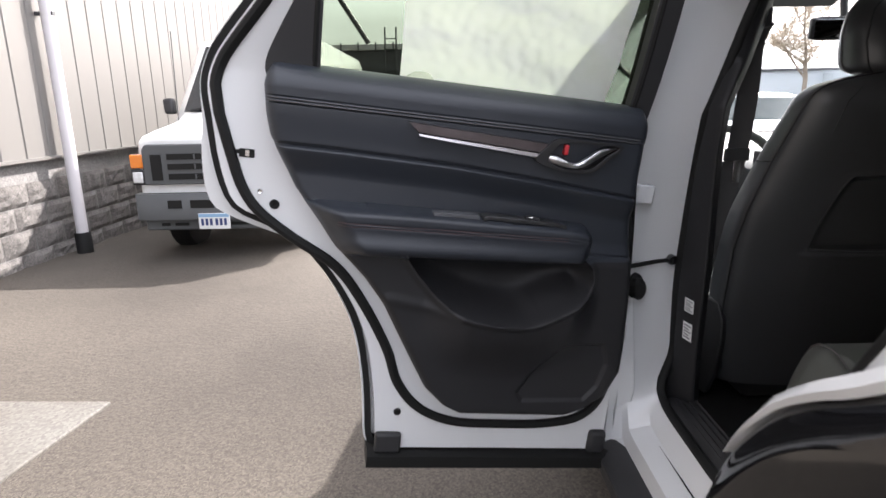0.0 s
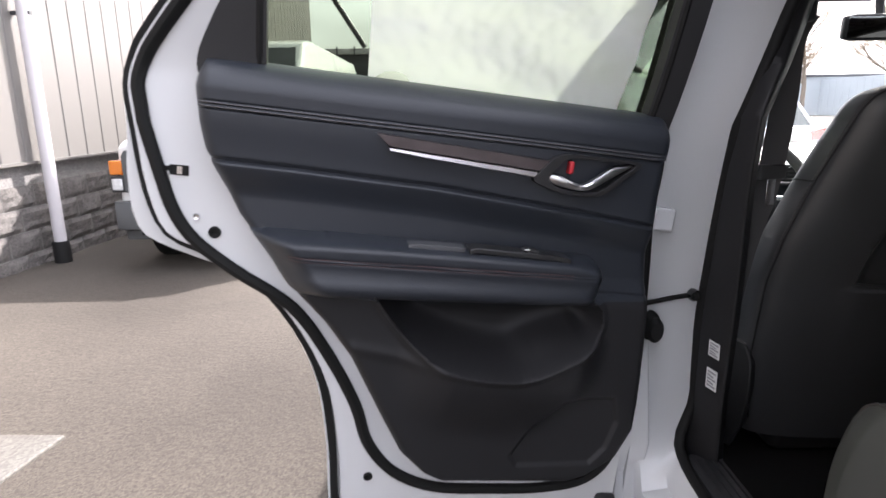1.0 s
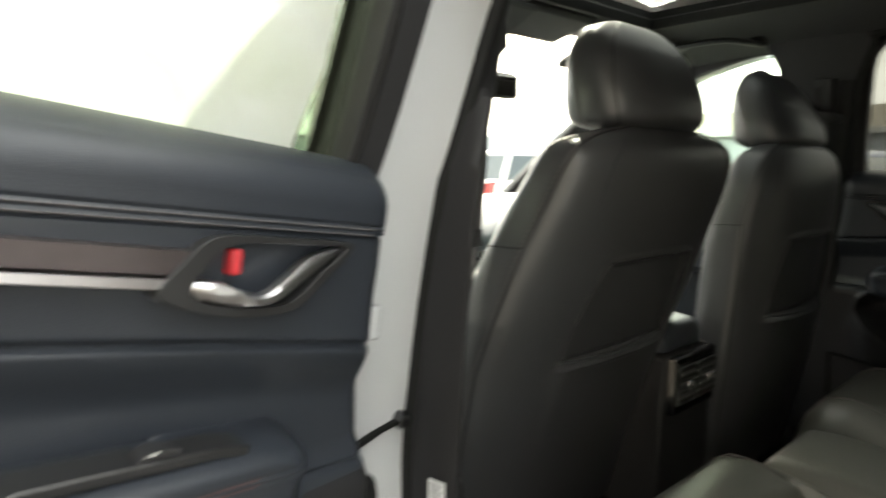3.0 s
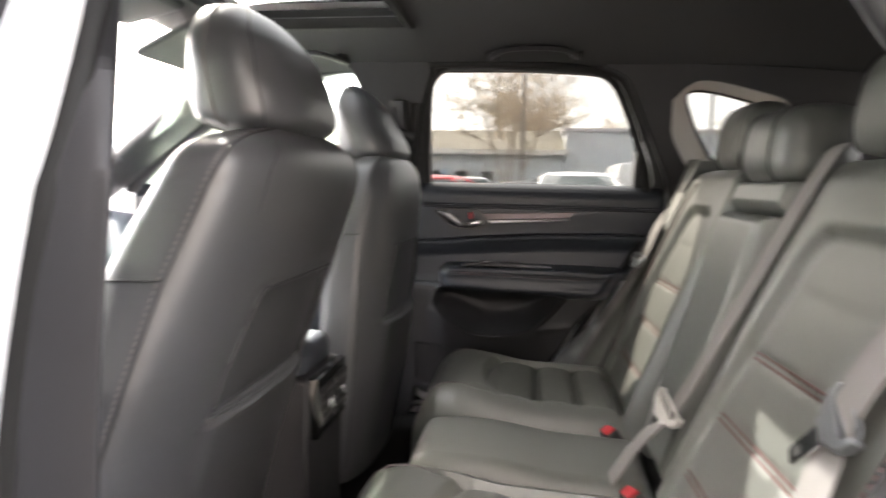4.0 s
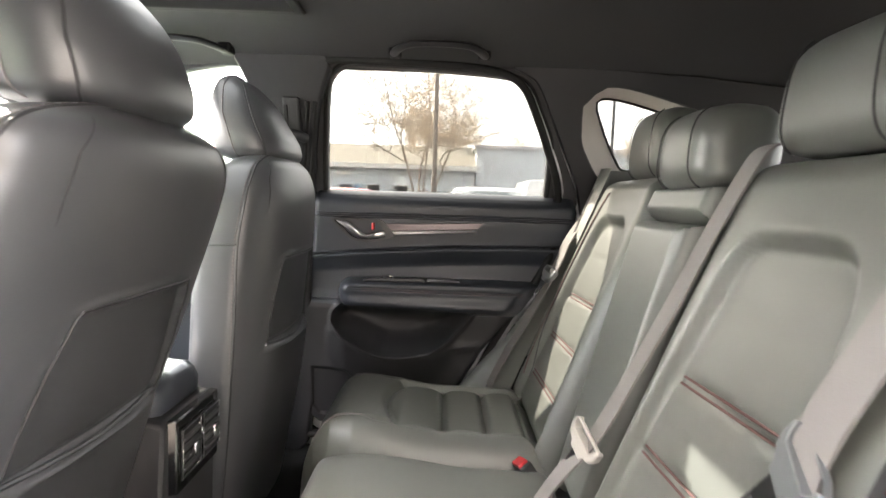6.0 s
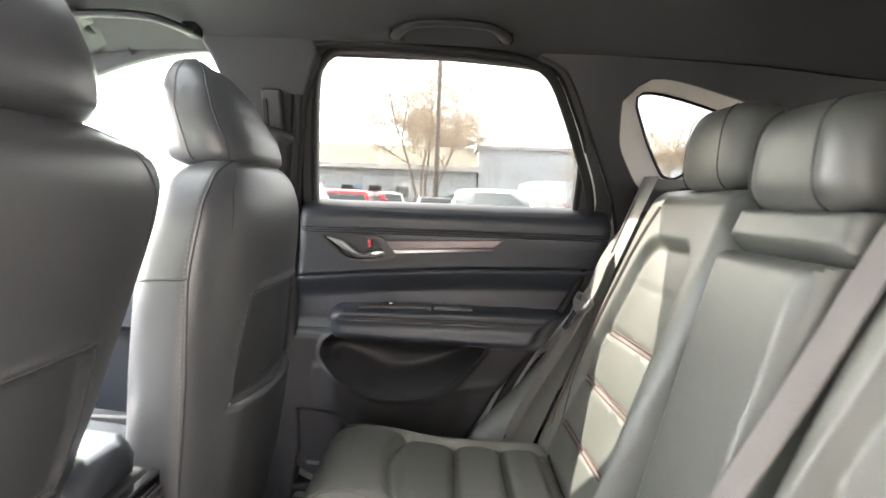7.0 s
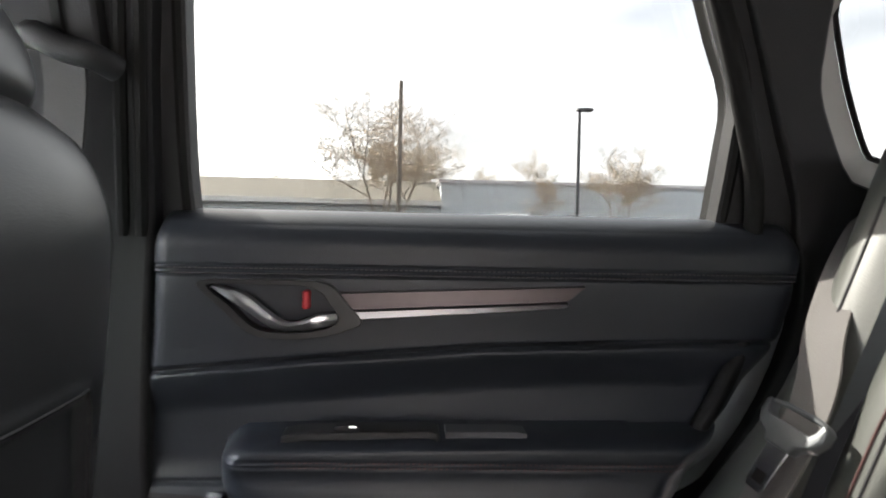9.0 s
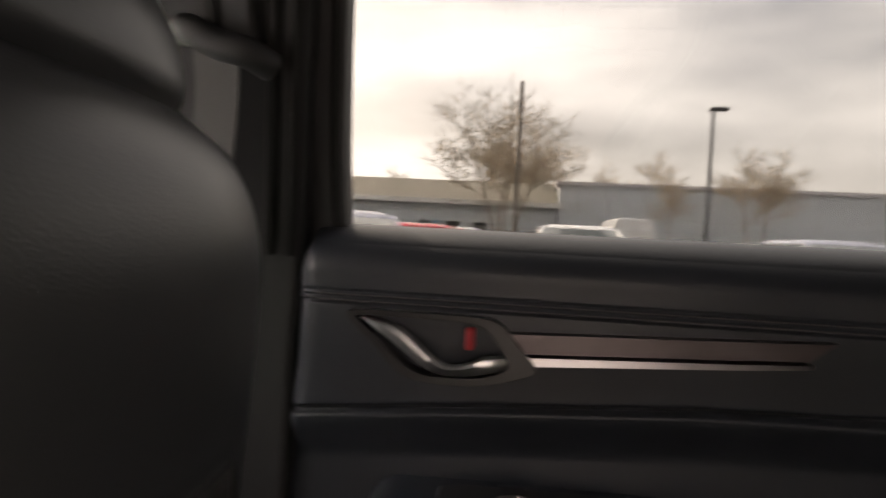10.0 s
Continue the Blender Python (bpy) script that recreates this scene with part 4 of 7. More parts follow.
# windscreen, bonnet, dashboard, tail end
S("windscreen", field(10, 10, lambda u, v: ((-0.62 + 1.24 * u) * (1.08 - 0.12 * v), 2.56 - 0.84 * v - 0.06 * abs(2 * u - 1) ** 2, 1.08 + 0.50 * v)), GLASS_CLEAR)
S("bonnet", field(18, 14, lambda u, v: (-0.86 + 1.72 * u - 0.10 * (2 * u - 1) * v ** 2, 2.50 + 0.98 * v - 0.10 * abs(2 * u - 1) ** 2 * v, 1.085 - 0.20 * v ** 2 - 0.07 * abs(2 * u - 1) ** 3)), PAINT, "white bonnet")
S("front_end", loft([[(s_ * w, y, z) for s_, w, z in ((-1, 0.80 * k, 0.26), (-1, 0.90 * k, 0.45), (-1, 0.91 * k, 0.75), (-1, 0.86 * k, zt - 0.03), (1, 0.86 * k, zt - 0.03), (1, 0.91 * k, 0.75), (1, 0.90 * k, 0.45), (1, 0.80 * k, 0.26))] for y, k, zt in ((2.22, 0.985, 0.99), (2.60, 1.0, 1.03), (3.00, 0.995, 0.97), (3.30, 0.95, 0.89), (3.46, 0.84, 0.82), (3.52, 0.70, 0.72))]), PAINT, "white painted front end", bevel=0.03, segs=3)
for s in (-1, 1):
    w = S("wheel", loft([[(s * x, 2.72 + r * math.cos(a), 0.365 + r * math.sin(a)) for a in (2 * math.pi * k / 40 for k in range(40))] for x, r in ((0.70, 0.25), (0.71, 0.35), (0.74, 0.365), (0.90, 0.365), (0.925, 0.35), (0.93, 0.25))]), RUBBER, "black tyre")
    S("rim", loft([[(s * x, 2.72 + r * math.cos(a), 0.365 + r * math.sin(a)) for a in (2 * math.pi * k / 40 for k in range(40))] for x, r in ((0.74, 0.245), (0.92, 0.245), (0.93, 0.235), (0.91, 0.21), (0.87, 0.05))]), SATIN_GREY, "", w)
    r0 = [[(s * x, 2.72 + r * math.cos(a), 0.40 + r * math.sin(a)) for x, r in ((0.88, 0.50), (0.925, 0.495), (0.935, 0.47), (0.925, 0.42), (0.88, 0.41))] for a in (-0.12 + (math.pi + 0.24) * i / 30 for i in range(31))]
    S("wheel_arch", loft(r0), GLOSS_BLACK, "shiny black wheel arch cladding")
    S("headlight", loft([[(s * x, y, z) for x, z in ((0.52, 0.80), (0.84, 0.84), (0.86, 0.76), (0.56, 0.73))] for y in (3.22, 3.40)]), LENS, "clear headlight", bevel=0.015)
S("tailgate", loft([[(x, y, z) for y, z in ((-0.96, 0.42), (-1.00, 0.75), (-0.96, 1.05), (-0.93, 1.05), (-0.93, 0.42))] for x in (-0.86, -0.80, 0.80, 0.86)]), PAINT, "white painted tailgate", bevel=0.02)
S("rear_window", field(10, 8, lambda u, v: ((-0.74 + 1.48 * u) * (1 - 0.10 * v), -0.965 + 0.29 * v, 1.06 + 0.44 * v)), GLASS_TAIL, "dark tailgate window")
S("dashboard", loft([[(x, y, z) for y, z in ((2.08, 0.60), (2.02, 0.85), (2.05, 0.97), (2.16, 1.055), (2.40, 1.085), (2.56, 1.07), (2.60, 0.60))] for x in (-0.74, -0.60, -0.2, 0.2, 0.60, 0.74)]), LEATHER_SOFT, "black dashboard", bevel=0.01)
S("dash_strip", loft([[(x, y, z) for y, z in ((2.018, 0.905), (2.012, 0.91), (2.016, 0.93), (2.03, 0.932))] for x in (-0.12, 0.3, 0.70)]), CHROME, "chrome dashboard strip")
v_ = S("air_vent", box(-0.20, -0.02, 2.005, 2.06, 0.985, 1.04), PLASTIC, "black dashboard vent", bevel=0.006)
for k in range(4):
    S("vent_slat", box(-0.19, -0.03, 1.998, 2.01, 0.993 + 0.012 * k, 0.996 + 0.012 * k), PLASTIC_GREY, "", v_)
S("floor_pan", field(20, 20, lambda u, v: (-0.80 + 1.6 * u, 0.55 + 1.7 * v, 0.40 + 0.10 * bump((u - 0.5) * 1.6, 0.1))), CARPET, "black floor carpet")
S("rear_panel", loft([[(x, y, z) for y, z in ((-0.90, 0.4), (-0.84, 1.0), (-0.86, 1.06), (-0.93, 1.06), (-0.97, 0.4))] for x in (-0.85, 0.85)]), PLASTIC, "dark tailgate lining")
S("rear_header", loft([[(x, y, z) for y, z in ((-0.60, 1.50), (-0.66, 1.46), (-0.70, 1.47), (-0.68, 1.53))] for x in (-0.85, 0.85)]), PLASTIC, "dark lining over the tailgate window")
for s in (-1, 1):
    S("rear_corner_trim", loft([[(s * (x + dx), y + dy, z) for dx, dy in ((0, 0), (0.14, 0.02), (0.14, 0.10), (0.02, 0.08))] for x, y, z in ((0.70, -0.93, 1.04), (0.62, -0.66, 1.50))]), PLASTIC, "dark rear corner lining")
S("load_floor", box(-0.85, 0.85, -0.95, 0.35, 0.60, 0.63), CARPET)
# inside mirror
mi = S("rear_view_mirror", loft([[(0.0 + x * k, yy, 1.435 + z * k) for x, z in ((-0.125, -0.03), (-0.10, -0.037), (0.10, -0.037), (0.125, -0.028), (0.122, 0.03), (0.09, 0.036), (-0.09, 0.036), (-0.122, 0.03))] for yy, k in ((1.925, 0.97), (1.93, 1.0), (1.95, 0.95), (1.965, 0.7))]), PLASTIC, "black inside mirror", bevel=0.003)
S("mirror_glass", raw([(-0.112, 1.9235, 1.406), (0.112, 1.9235, 1.406), (0.110, 1.9235, 1.464), (-0.110, 1.9235, 1.464)], [(0, 1, 2, 3)]), MIRROR, "", mi)
S("mirror_stem", tube([(0, 1.955, 1.45), (0, 1.97, 1.52), (0, 1.95, 1.56)], 0.012, 8), PLASTIC)
S("overhead_console", loft([[(x, y, 1.575 + dz) for x in (-0.12, 0.12)] + [(x, y, 1.60) for x in (0.14, -0.14)] for y, dz in ((1.66, 0.0), (1.80, -0.035))]), PLASTIC_GREY, bevel=0.01)
for s in (-1, 1):
    S("sun_visor", loft([[(s * x, y, 1.578 - 0.45 * (y - 1.62)) for x in (0.14, 0.56)] + [(s * x, y, 1.562 - 0.45 * (y - 1.62)) for x in (0.56, 0.14)] for y in (1.63, 1.80)]), PLASTIC_GREY, "grey sun visor", bevel=0.006)
S("visor_label", raw([(-0.42, 1.66, 1.540), (-0.30, 1.66, 1.540), (-0.30, 1.73, 1.508), (-0.42, 1.73, 1.508)], [(0, 1, 2, 3)]), LABEL_WHITE, "pale warning label on the visor")
# grab handles above the doors on the closed side
for y0, z0 in ((0.868, 1.561), (1.550, 1.555)):
    hd = S("grab_handle", tube(smooth_path([(0.590, y0 + 0.122, z0 + 0.012), (0.575, y0 + 0.120, z0 - 0.004), (0.522, y0 + 0.104, z0 - 0.004), (0.492, y0 + 0.070, z0 + 0.001), (0.486, y0, z0 + 0.003), (0.492, y0 - 0.070, z0 + 0.001), (0.522, y0 - 0.104, z0 - 0.004), (0.575, y0 - 0.120, z0 - 0.004), (0.590, y0 - 0.122, z0 + 0.012)], 6), 0.0135, 10, False, 0.6), DOOR_PLASTIC, "black grab handle on the roof edge")
    for q in (-1, 1):
        S("handle_foot", box(0.560, 0.606, y0 + q * 0.118 - 0.016, y0 + q * 0.118 + 0.016, z0 - 0.012, z0 + 0.03), RUBBER, "", hd, bevel=0.006)
# belt guides on the closed-side pillar
lining_x = lambda z: 0.752 - 0.02 * (z - 0.75) - 0.30 * (z - 1.18)
for y in (1.250, 1.229):
    S("pillar_seal", tube([(lining_x(z) - 0.001, y - 0.115 * (z - 1.30), z) for z in np.linspace(1.165, 1.44, 14)], 0.0075, 8), RUBBER, "black ribbed door seal on the pillar")
sl = S("belt_height_slider", loft([[(lining_x(z) + 0.005 - dx, y, z) for dx, y in ((0, 1.252), (0.022, 1.256), (0.024, 1.278), (0.022, 1.300), (0, 1.304))] for z in (1.345, 1.352, 1.435, 1.448)]), PLASTIC, "black belt height slider", bevel=0.004)
S("slider_rail", loft([[(lining_x(z) - 0.020 - dx, y, z) for dx, y in ((0, 1.286), (0.004, 1.287), (0.004, 1.296), (0, 1.297))] for z in (1.362, 1.425)]), RUBBER, "grey slider rail", sl)
S("belt_guide", tube(smooth_path([(lining_x(1.35) - 0.012, 1.242, 1.338), (lining_x(1.35) - 0.034, 1.256, 1.345), (lining_x(1.35) - 0.038, 1.280, 1.350), (lining_x(1.36) - 0.036, 1.306, 1.362), (lining_x(1.36) - 0.014, 1.326, 1.368)], 5), 0.014, 12), PLASTIC, "black belt guide loop")

# centre console with rear vents
con = thing("centre_console", (0, 1.6, 0.42), "black centre console with rear air vents", "console")
part("body", loft([[(x, y, z) for x, z in ((-0.105, 0.42), (0.105, 0.42), (0.11, 0.70), (0.10, zt), (-0.10, zt), (-0.11, 0.70))] for y, zt in ((1.278, 0.785), (1.284, 0.80), (1.32, 0.806), (1.70, 0.81), (2.04, 0.90))]), PLASTIC, con, bevel=0.012)
part("armrest_lid", loft([[(0.005 + x * k, y, z + dz * k) for x, dz in ((-0.085, -0.03), (-0.088, 0.0), (-0.070, 0.026), (-0.03, 0.034), (0.03, 0.034), (0.070, 0.026), (0.088, 0.0), (0.085, -0.03))] for y, z, k in ((1.292, 0.828, 0.6), (1.298, 0.830, 0.85), (1.315, 0.834, 1.0), (1.45, 0.842, 1.0), (1.60, 0.846, 1.0), (1.62, 0.842, 0.8))]), LEATHER_SOFT, con, "black padded armrest lid")
vp = part("vent_plate", loft([[(0.005 + x, y, z) for x, y in ((-0.092, 1.282), (-0.086, 1.264), (0.086, 1.264), (0.092, 1.282))] for z in (0.675, 0.69, 0.795, 0.803)]), GLOSS_BLACK, con, "gloss black rear vent plate", bevel=0.004)
for s in (-1, 1):
    xc = 0.005 + s * 0.042
    part("vent_opening", box(xc - 0.034, xc + 0.034, 1.2630, 1.270, 0.702, 0.780), RUBBER, vp)
    for k in range(4):
        part("vent_slat", box(xc - 0.033, xc + 0.033, 1.256, 1.2640, 0.712 + 0.017 * k, 0.717 + 0.017 * k), PLASTIC_GREY, vp)
    part("vent_knob", box(xc - 0.007, xc + 0.007, 1.249, 1.259, 0.728, 0.750), CHROME, vp, bevel=0.002)
    part("vent_rim", tube([(xc + a, 1.2600, 0.741 + b) for a, b in ((-0.036, -0.041), (0.036, -0.041), (0.036, 0.041), (-0.036, 0.041))], 0.0025, 6, True), CHROME, vp, "chrome vent rim")

# steering wheel
sw = thing("steering_wheel", (-0.38, 1.86, 1.0), "black steering wheel with chrome spokes", "steering wheel")
tilt = Matrix.Translation((-0.38, 1.86, 0.955)) @ Matrix.Rotation(radians(-22), 4, "X")
ringp = [tilt @ Vector((0.185 * math.cos(a), 0, 0.185 * math.sin(a))) for a in (2 * math.pi * k / 48 for k in range(48))]
part("rim", tube(ringp, 0.015, 10, True), LEATHER, sw)
hub = loft([[tilt @ Vector((r * math.cos(a) * 1.1, d, r * math.sin(a))) for a in (2 * math.pi * k / 28 for k in range(28))] for d, r in ((0.05, 0.06), (0.0, 0.075), (-0.02, 0.065), (-0.025, 0.03))])
part("hub", hub, PLASTIC, sw)
for a in (0, math.pi, -math.pi / 2):
    part("spoke", tube([tilt @ Vector((0.06 * math.cos(a), -0.005, 0.06 * math.sin(a))), tilt @ Vector((0.18 * math.cos(a), 0, 0.18 * math.sin(a)))], 0.014, 8, False, 0.6), CHROME if a != -math.pi / 2 else PLASTIC, sw)


# ---- front seats ----
SZ = (0.46, 0.55, 0.68, 0.86, 0.95, 1.054, 1.12, 1.17, 1.205, 1.235, 1.252, 1.264, 1.270)
S_BACK = (1.385, 1.365, 1.335, 1.285, 1.252, 1.215, 1.192, 1.178, 1.172, 1.174, 1.184, 1.200, 1.215)
UPRIGHT = (1.240, 1.225, 1.205, 1.188, 1.180, 1.170, 1.164, 1.162, 1.166, 1.176, 1.188, 1.202, 1.215)
S_HALF = (0.225, 0.238, 0.248, 0.256, 0.258, 0.258, 0.258, 0.258, 0.256, 0.242, 0.220, 0.175, 0.10)
SOFT_HALF = (0.225, 0.238, 0.248, 0.254, 0.256, 0.254, 0.248, 0.238, 0.224, 0.202, 0.176, 0.138, 0.085)
S_DEEP = (0.14, 0.150, 0.160, 0.168, 0.172, 0.175, 0.172, 0.160, 0.148, 0.128, 0.100, 0.065, 0.035)
# the sewn-in panel on the rear face, in (sideways, z): its flat field and the mouth of the map pocket below it
BACK_PANEL = [(-0.170, 0.862), (-0.167, 0.921), (-0.154, 0.985), (-0.135, 1.040), (-0.10, 1.046), (0.10, 1.046), (0.135, 1.040), (0.154, 0.985), (0.167, 0.921), (0.170, 0.862), (0.06, 0.850), (-0.06, 0.850)]
HZ = (1.262, 1.268, 1.285, 1.32, 1.36, 1.395, 1.420, 1.440, 1.452, 1.458)
H_BACK = (1.215, 1.195, 1.184, 1.188, 1.203, 1.222, 1.243, 1.264, 1.285, 1.305)
H_HALF = (0.115, 0.138, 0.148, 0.150, 0.145, 0.134, 0.118, 0.095, 0.068, 0.03)
H_DEEP = (0.09, 0.145, 0.170, 0.172, 0.160, 0.140, 0.114, 0.086, 0.054, 0.02)


def soften(zs, vals, width):
    """The profile drawn as one flowing curve."""
    z = np.linspace(zs[0], zs[-1], 161)
    v = np.interp(z, zs, vals)
    k = max(2, int(width / (z[1] - z[0])))
    v = np.concatenate([2 * v[0] - v[k:0:-1], v, 2 * v[-1] - v[-2:-k - 2:-1]])
    w = np.hanning(2 * k + 3)[1:-1]
    return tuple(float(q) for q in np.convolve(v, w / w.sum(), "valid"))


S_BACK, UPRIGHT, S_HALF, SOFT_HALF, S_DEEP = (soften(SZ, q, 0.032) for q in (S_BACK, UPRIGHT, S_HALF, SOFT_HALF, S_DEEP))
H_BACK, H_HALF, H_DEEP = (soften(HZ, q, 0.018) for q in (H_BACK, H_HALF, H_DEEP))
SZ, HZ = (tuple(np.linspace(q[0], q[-1], 161)) for q in (SZ, HZ))


def ring_at(cx, z, zs, back, half, deep, n=64, power=3.0, front=None):
    """A rounded outline; front: a squarer roundness for its front half."""
    w, d, y = lerp(z, zs, half), lerp(z, zs, deep), lerp(z, zs, back)
    out = []
    for k in range(n):
        a = 2 * math.pi * k / n
        c, s_ = math.cos(a), math.sin(a)
        ex = 2 / (front if front and s_ > 0 else power)
        out.append((cx + w * math.copysign(abs(c) ** ex, c), y + d / 2 + d / 2 * math.copysign(abs(s_) ** ex, s_), z))
    return out


def surface_point(cx, z, a, zs=SZ, back=S_BACK, half=S_HALF, deep=S_DEEP, out=0.001, power=3.0, front=None):
    w, d, y = lerp(z, zs, half), lerp(z, zs, deep), lerp(z, zs, back)
    c, s_ = math.cos(a), math.sin(a)
    ex = 2 / (front if front and s_ > 0 else power)
    p = Vector((w * math.copysign(abs(c) ** ex, c), d / 2 * math.copysign(abs(s_) ** ex, s_), 0))
    q = p + p.normalized() * out
    return Vector((cx + q.x, y + d / 2 + q.y, z))


def back_relief(u, z):
    """How far the rear face of a front seat sinks in at (u, z)."""
    d = depth_in(u, z, BACK_PANEL)
    f = 0.0065 * float(smoothstep(-0.002, 0.010, d))
    f -= 0.003 * bump(d + 0.004, 0.006)
    # the pocket bulges below its mouth
    f -= 0.009 * float(smoothstep(0.858, 0.846, z) * smoothstep(0.55, 0.84, z) * smoothstep(0.200, 0.150, abs(u)))
    f += 0.006 * bump(z - 0.862, 0.007) * float(smoothstep(0.180, 0.165, abs(u)))
    return f


def front_seat(cx, cy=0.0, label="", flare=0.0, tip=0.0, backs=S_BACK, power=3.0, half=S_HALF):
    lean_on = lambda z: tip * lerp(z, (1.265, 1.31, 1.36, 1.46), (0.0, 0.3, 0.85, 1.0))
    def thin(y, z):
        """A headrest whose back leans forward towards its top, its front staying."""
        d = lerp(z, HZ, H_DEEP)
        f = lerp(z, HZ, H_BACK) + d
        return f - (f - y) * max(0.25, 1 - lean_on(z) / d)
    def stretch(z, s):
        """How much wider than its pattern the seat is at that height, on the side s."""
        if not flare:
            return 1.0
        if s >= 0:
            return 1 + 0.07 * lerp(z, (0.46, 0.95, 1.05, 1.15), (1.0, 1.0, 0.7, 0.35))
        return 1 + flare * lerp(z, (0.46, 0.68, 0.86, 0.95, 1.06, 1.19), (0.9, 1.0, 0.95, 0.80, 0.45, 0.0))
    def wide(p):
        return Vector((cx + (p[0] - cx) * stretch(p[2], p[0] - cx), p[1], p[2]))
    def seat_point(c, z, a, out=0.001):
        return wide(surface_point(c, z, a, SZ, backs, half, S_DEEP, out, power, 5.0))
    def rear_point(u, z, out=0.001):
        """A point on the rear face, u metres sideways from the seat's middle."""
        w = lerp(z, SZ, half) * stretch(z, u)
        d = lerp(z, SZ, S_DEEP)
        k = (1 - min(abs(u) / w, 0.999) ** power) ** (1 / power)
        return Vector((cx + u, lerp(z, SZ, backs) + d / 2 * (1 - k) + back_relief(u, z) - out, z))
    seat = thing("car_seat", (cx, 1.55, 0.40), label, "car seat", "front seats")
    zs = np.concatenate([np.linspace(0.46, 0.80, 50), np.linspace(0.803, 1.17, 150), np.linspace(1.175, 1.270, 30)])
    rings = []
    for z in zs:
        r = [wide(p) for p in ring_at(cx, float(z), SZ, backs, half, S_DEEP, 160, power, 5.0)]
        for i, p in enumerate(r):
            if math.sin(2 * math.pi * i / 160) < -0.12:
                p.y += back_relief(p.x - cx, p.z)
        rings.append(r)
    back = part("backrest", loft(rings), LEATHER_SHADED, seat, "black leather backrest")
    # sewn seams: down the sides with dotted stitching, a short crease on the shoulder, one across the bolster
    for s in (-1, 1):
        turn_ = lambda z: -math.pi / 2 + s * lerp(z, (0.5, 0.93, 1.08, 1.19, 1.235, 1.255, 1.268), (1.25, 1.32, 1.42, 1.42, 1.32, 1.20, 0.95))
        pts = [seat_point(cx, z, turn_(z)) for z in np.concatenate([np.linspace(0.5, 1.20, 86), np.linspace(1.207, 1.268, 14)])]
        part("seam", tube(pts, 0.0021, 6), PLASTIC, back)
        st = [tube([p + Vector((s * 0.002, 0.006, 0.001)), q + Vector((s * 0.002, 0.006, 0.001))], 0.0012, 4) for p, q in zip(pts, [a.lerp(b, 0.55) for a, b in zip(pts, pts[1:])])]
        part("stitching", join(*st), STITCH, back, "dotted grey stitching")
        pts = [rear_point(s * lerp(z, (1.14, 1.17, 1.21, 1.250), (0.200, 0.196, 0.186, 0.150)), z, 0.0006) for z in np.linspace(1.14, 1.250, 24)]
        part("seam", tube(pts, [0.0002 + 0.0012 * math.sin(math.pi * k / 23) for k in range(24)], 6), PLASTIC, back)
        pts = [seat_point(cx, 1.078 - 0.01 * k / 15, -math.pi / 2 + s * (1.42 + 0.9 * k / 15)) for k in range(16)]
        part("seam", tube(pts, 0.0018, 6), PLASTIC, back)
    rim = [rear_point(u, z, 0.0004) for u, z in ((q.x, q.y) for q in smooth_path([(u, z, 0) for u, z in BACK_PANEL[:10]], 8))]
    part("panel_seam", tube(rim, 0.0016, 6), PLASTIC, back, "sewn edge of the back panel")
    part("pocket_edge", tube([rear_point(u, 0.853 + 0.010 * (u / 0.17) ** 2, 0.001) for u in np.linspace(-0.172, 0.172, 40)], 0.0035, 6), LEATHER_SHADED, back, "map pocket edge")
    # side shield and cushion
    part("seat_cushion", pad((cx, 1.40, 0.66), (1, 0, 0), (0, 1, 0.10), (0, -0.10, 1), 0.52, 0.52, 0.14, lambda u, v: 0.03 * float(smoothstep(0.16, 0.23, abs(u))), 0.07, 30, 30), LEATHER_SHADED, seat)
    part("seat_base", box(cx - 0.22, cx + 0.22, 1.42, 1.86, 0.405, 0.56), PLASTIC, seat, bevel=0.02)
    for q in ((-1,) if flare else (1,)):
        part("side_shield", loft([[(cx + q * ((0.215 if flare else 0.175) + w_ + (0.08 if flare and q < 0 else 0)), y, z) for w_, y in ((0.0, yb + 0.03), (0.028, yb), (0.036, yb + 0.05), (0.034, 1.75), (0.0, 1.75))] for z, yb in ((0.42, 1.42), (0.50, 1.375), (0.60, 1.355), (0.66, 1.36), (0.70, 1.39))]), PLASTIC, seat, "black plastic side shield", bevel=0.006)
    # headrest on two posts
    hz = np.concatenate([np.linspace(1.262, 1.29, 8), np.linspace(1.30, 1.458, 30)])
    head = part("headrest", loft([[(x, thin(y, zz), zz + cy) for x, y, zz in ring_at(cx, float(z), HZ, H_BACK, H_HALF, H_DEEP, 56, 2.7)] for z in hz]), LEATHER_SHADED, seat, "black leather headrest")
    for s in (-1, 1):
        pts = []
        for z in np.linspace(1.268, 1.452, 40):
            q = surface_point(cx, z, -math.pi / 2 + s * lerp(z, (1.27, 1.33, 1.40, 1.458), (1.04, 1.10, 0.98, 0.60)), HZ, H_BACK, H_HALF, H_DEEP, 0.0008, 2.7)
            pts.append(Vector((q.x, thin(q.y, z), z + cy)))
        part("seam", tube(pts, 0.0018, 6), PLASTIC, head)
        pts = []
        for z in np.linspace(1.268, 1.446, 40):
            q = surface_point(cx, z, -math.pi / 2 + s * lerp(z, (1.27, 1.36, 1.42, 1.458), (1.66, 1.70, 1.62, 1.45)), HZ, H_BACK, H_HALF, H_DEEP, 0.0008, 2.7)
            pts.append(Vector((q.x, thin(q.y, z), z + cy)))
        part("seam", tube(pts, 0.0013, 6), STITCH, head)
        part("post", tube([(cx + s * 0.07, 1.25, 1.20), (cx + s * 0.07, 1.26, 1.30)], 0.007, 10), CHROME, seat, "chrome headrest post")
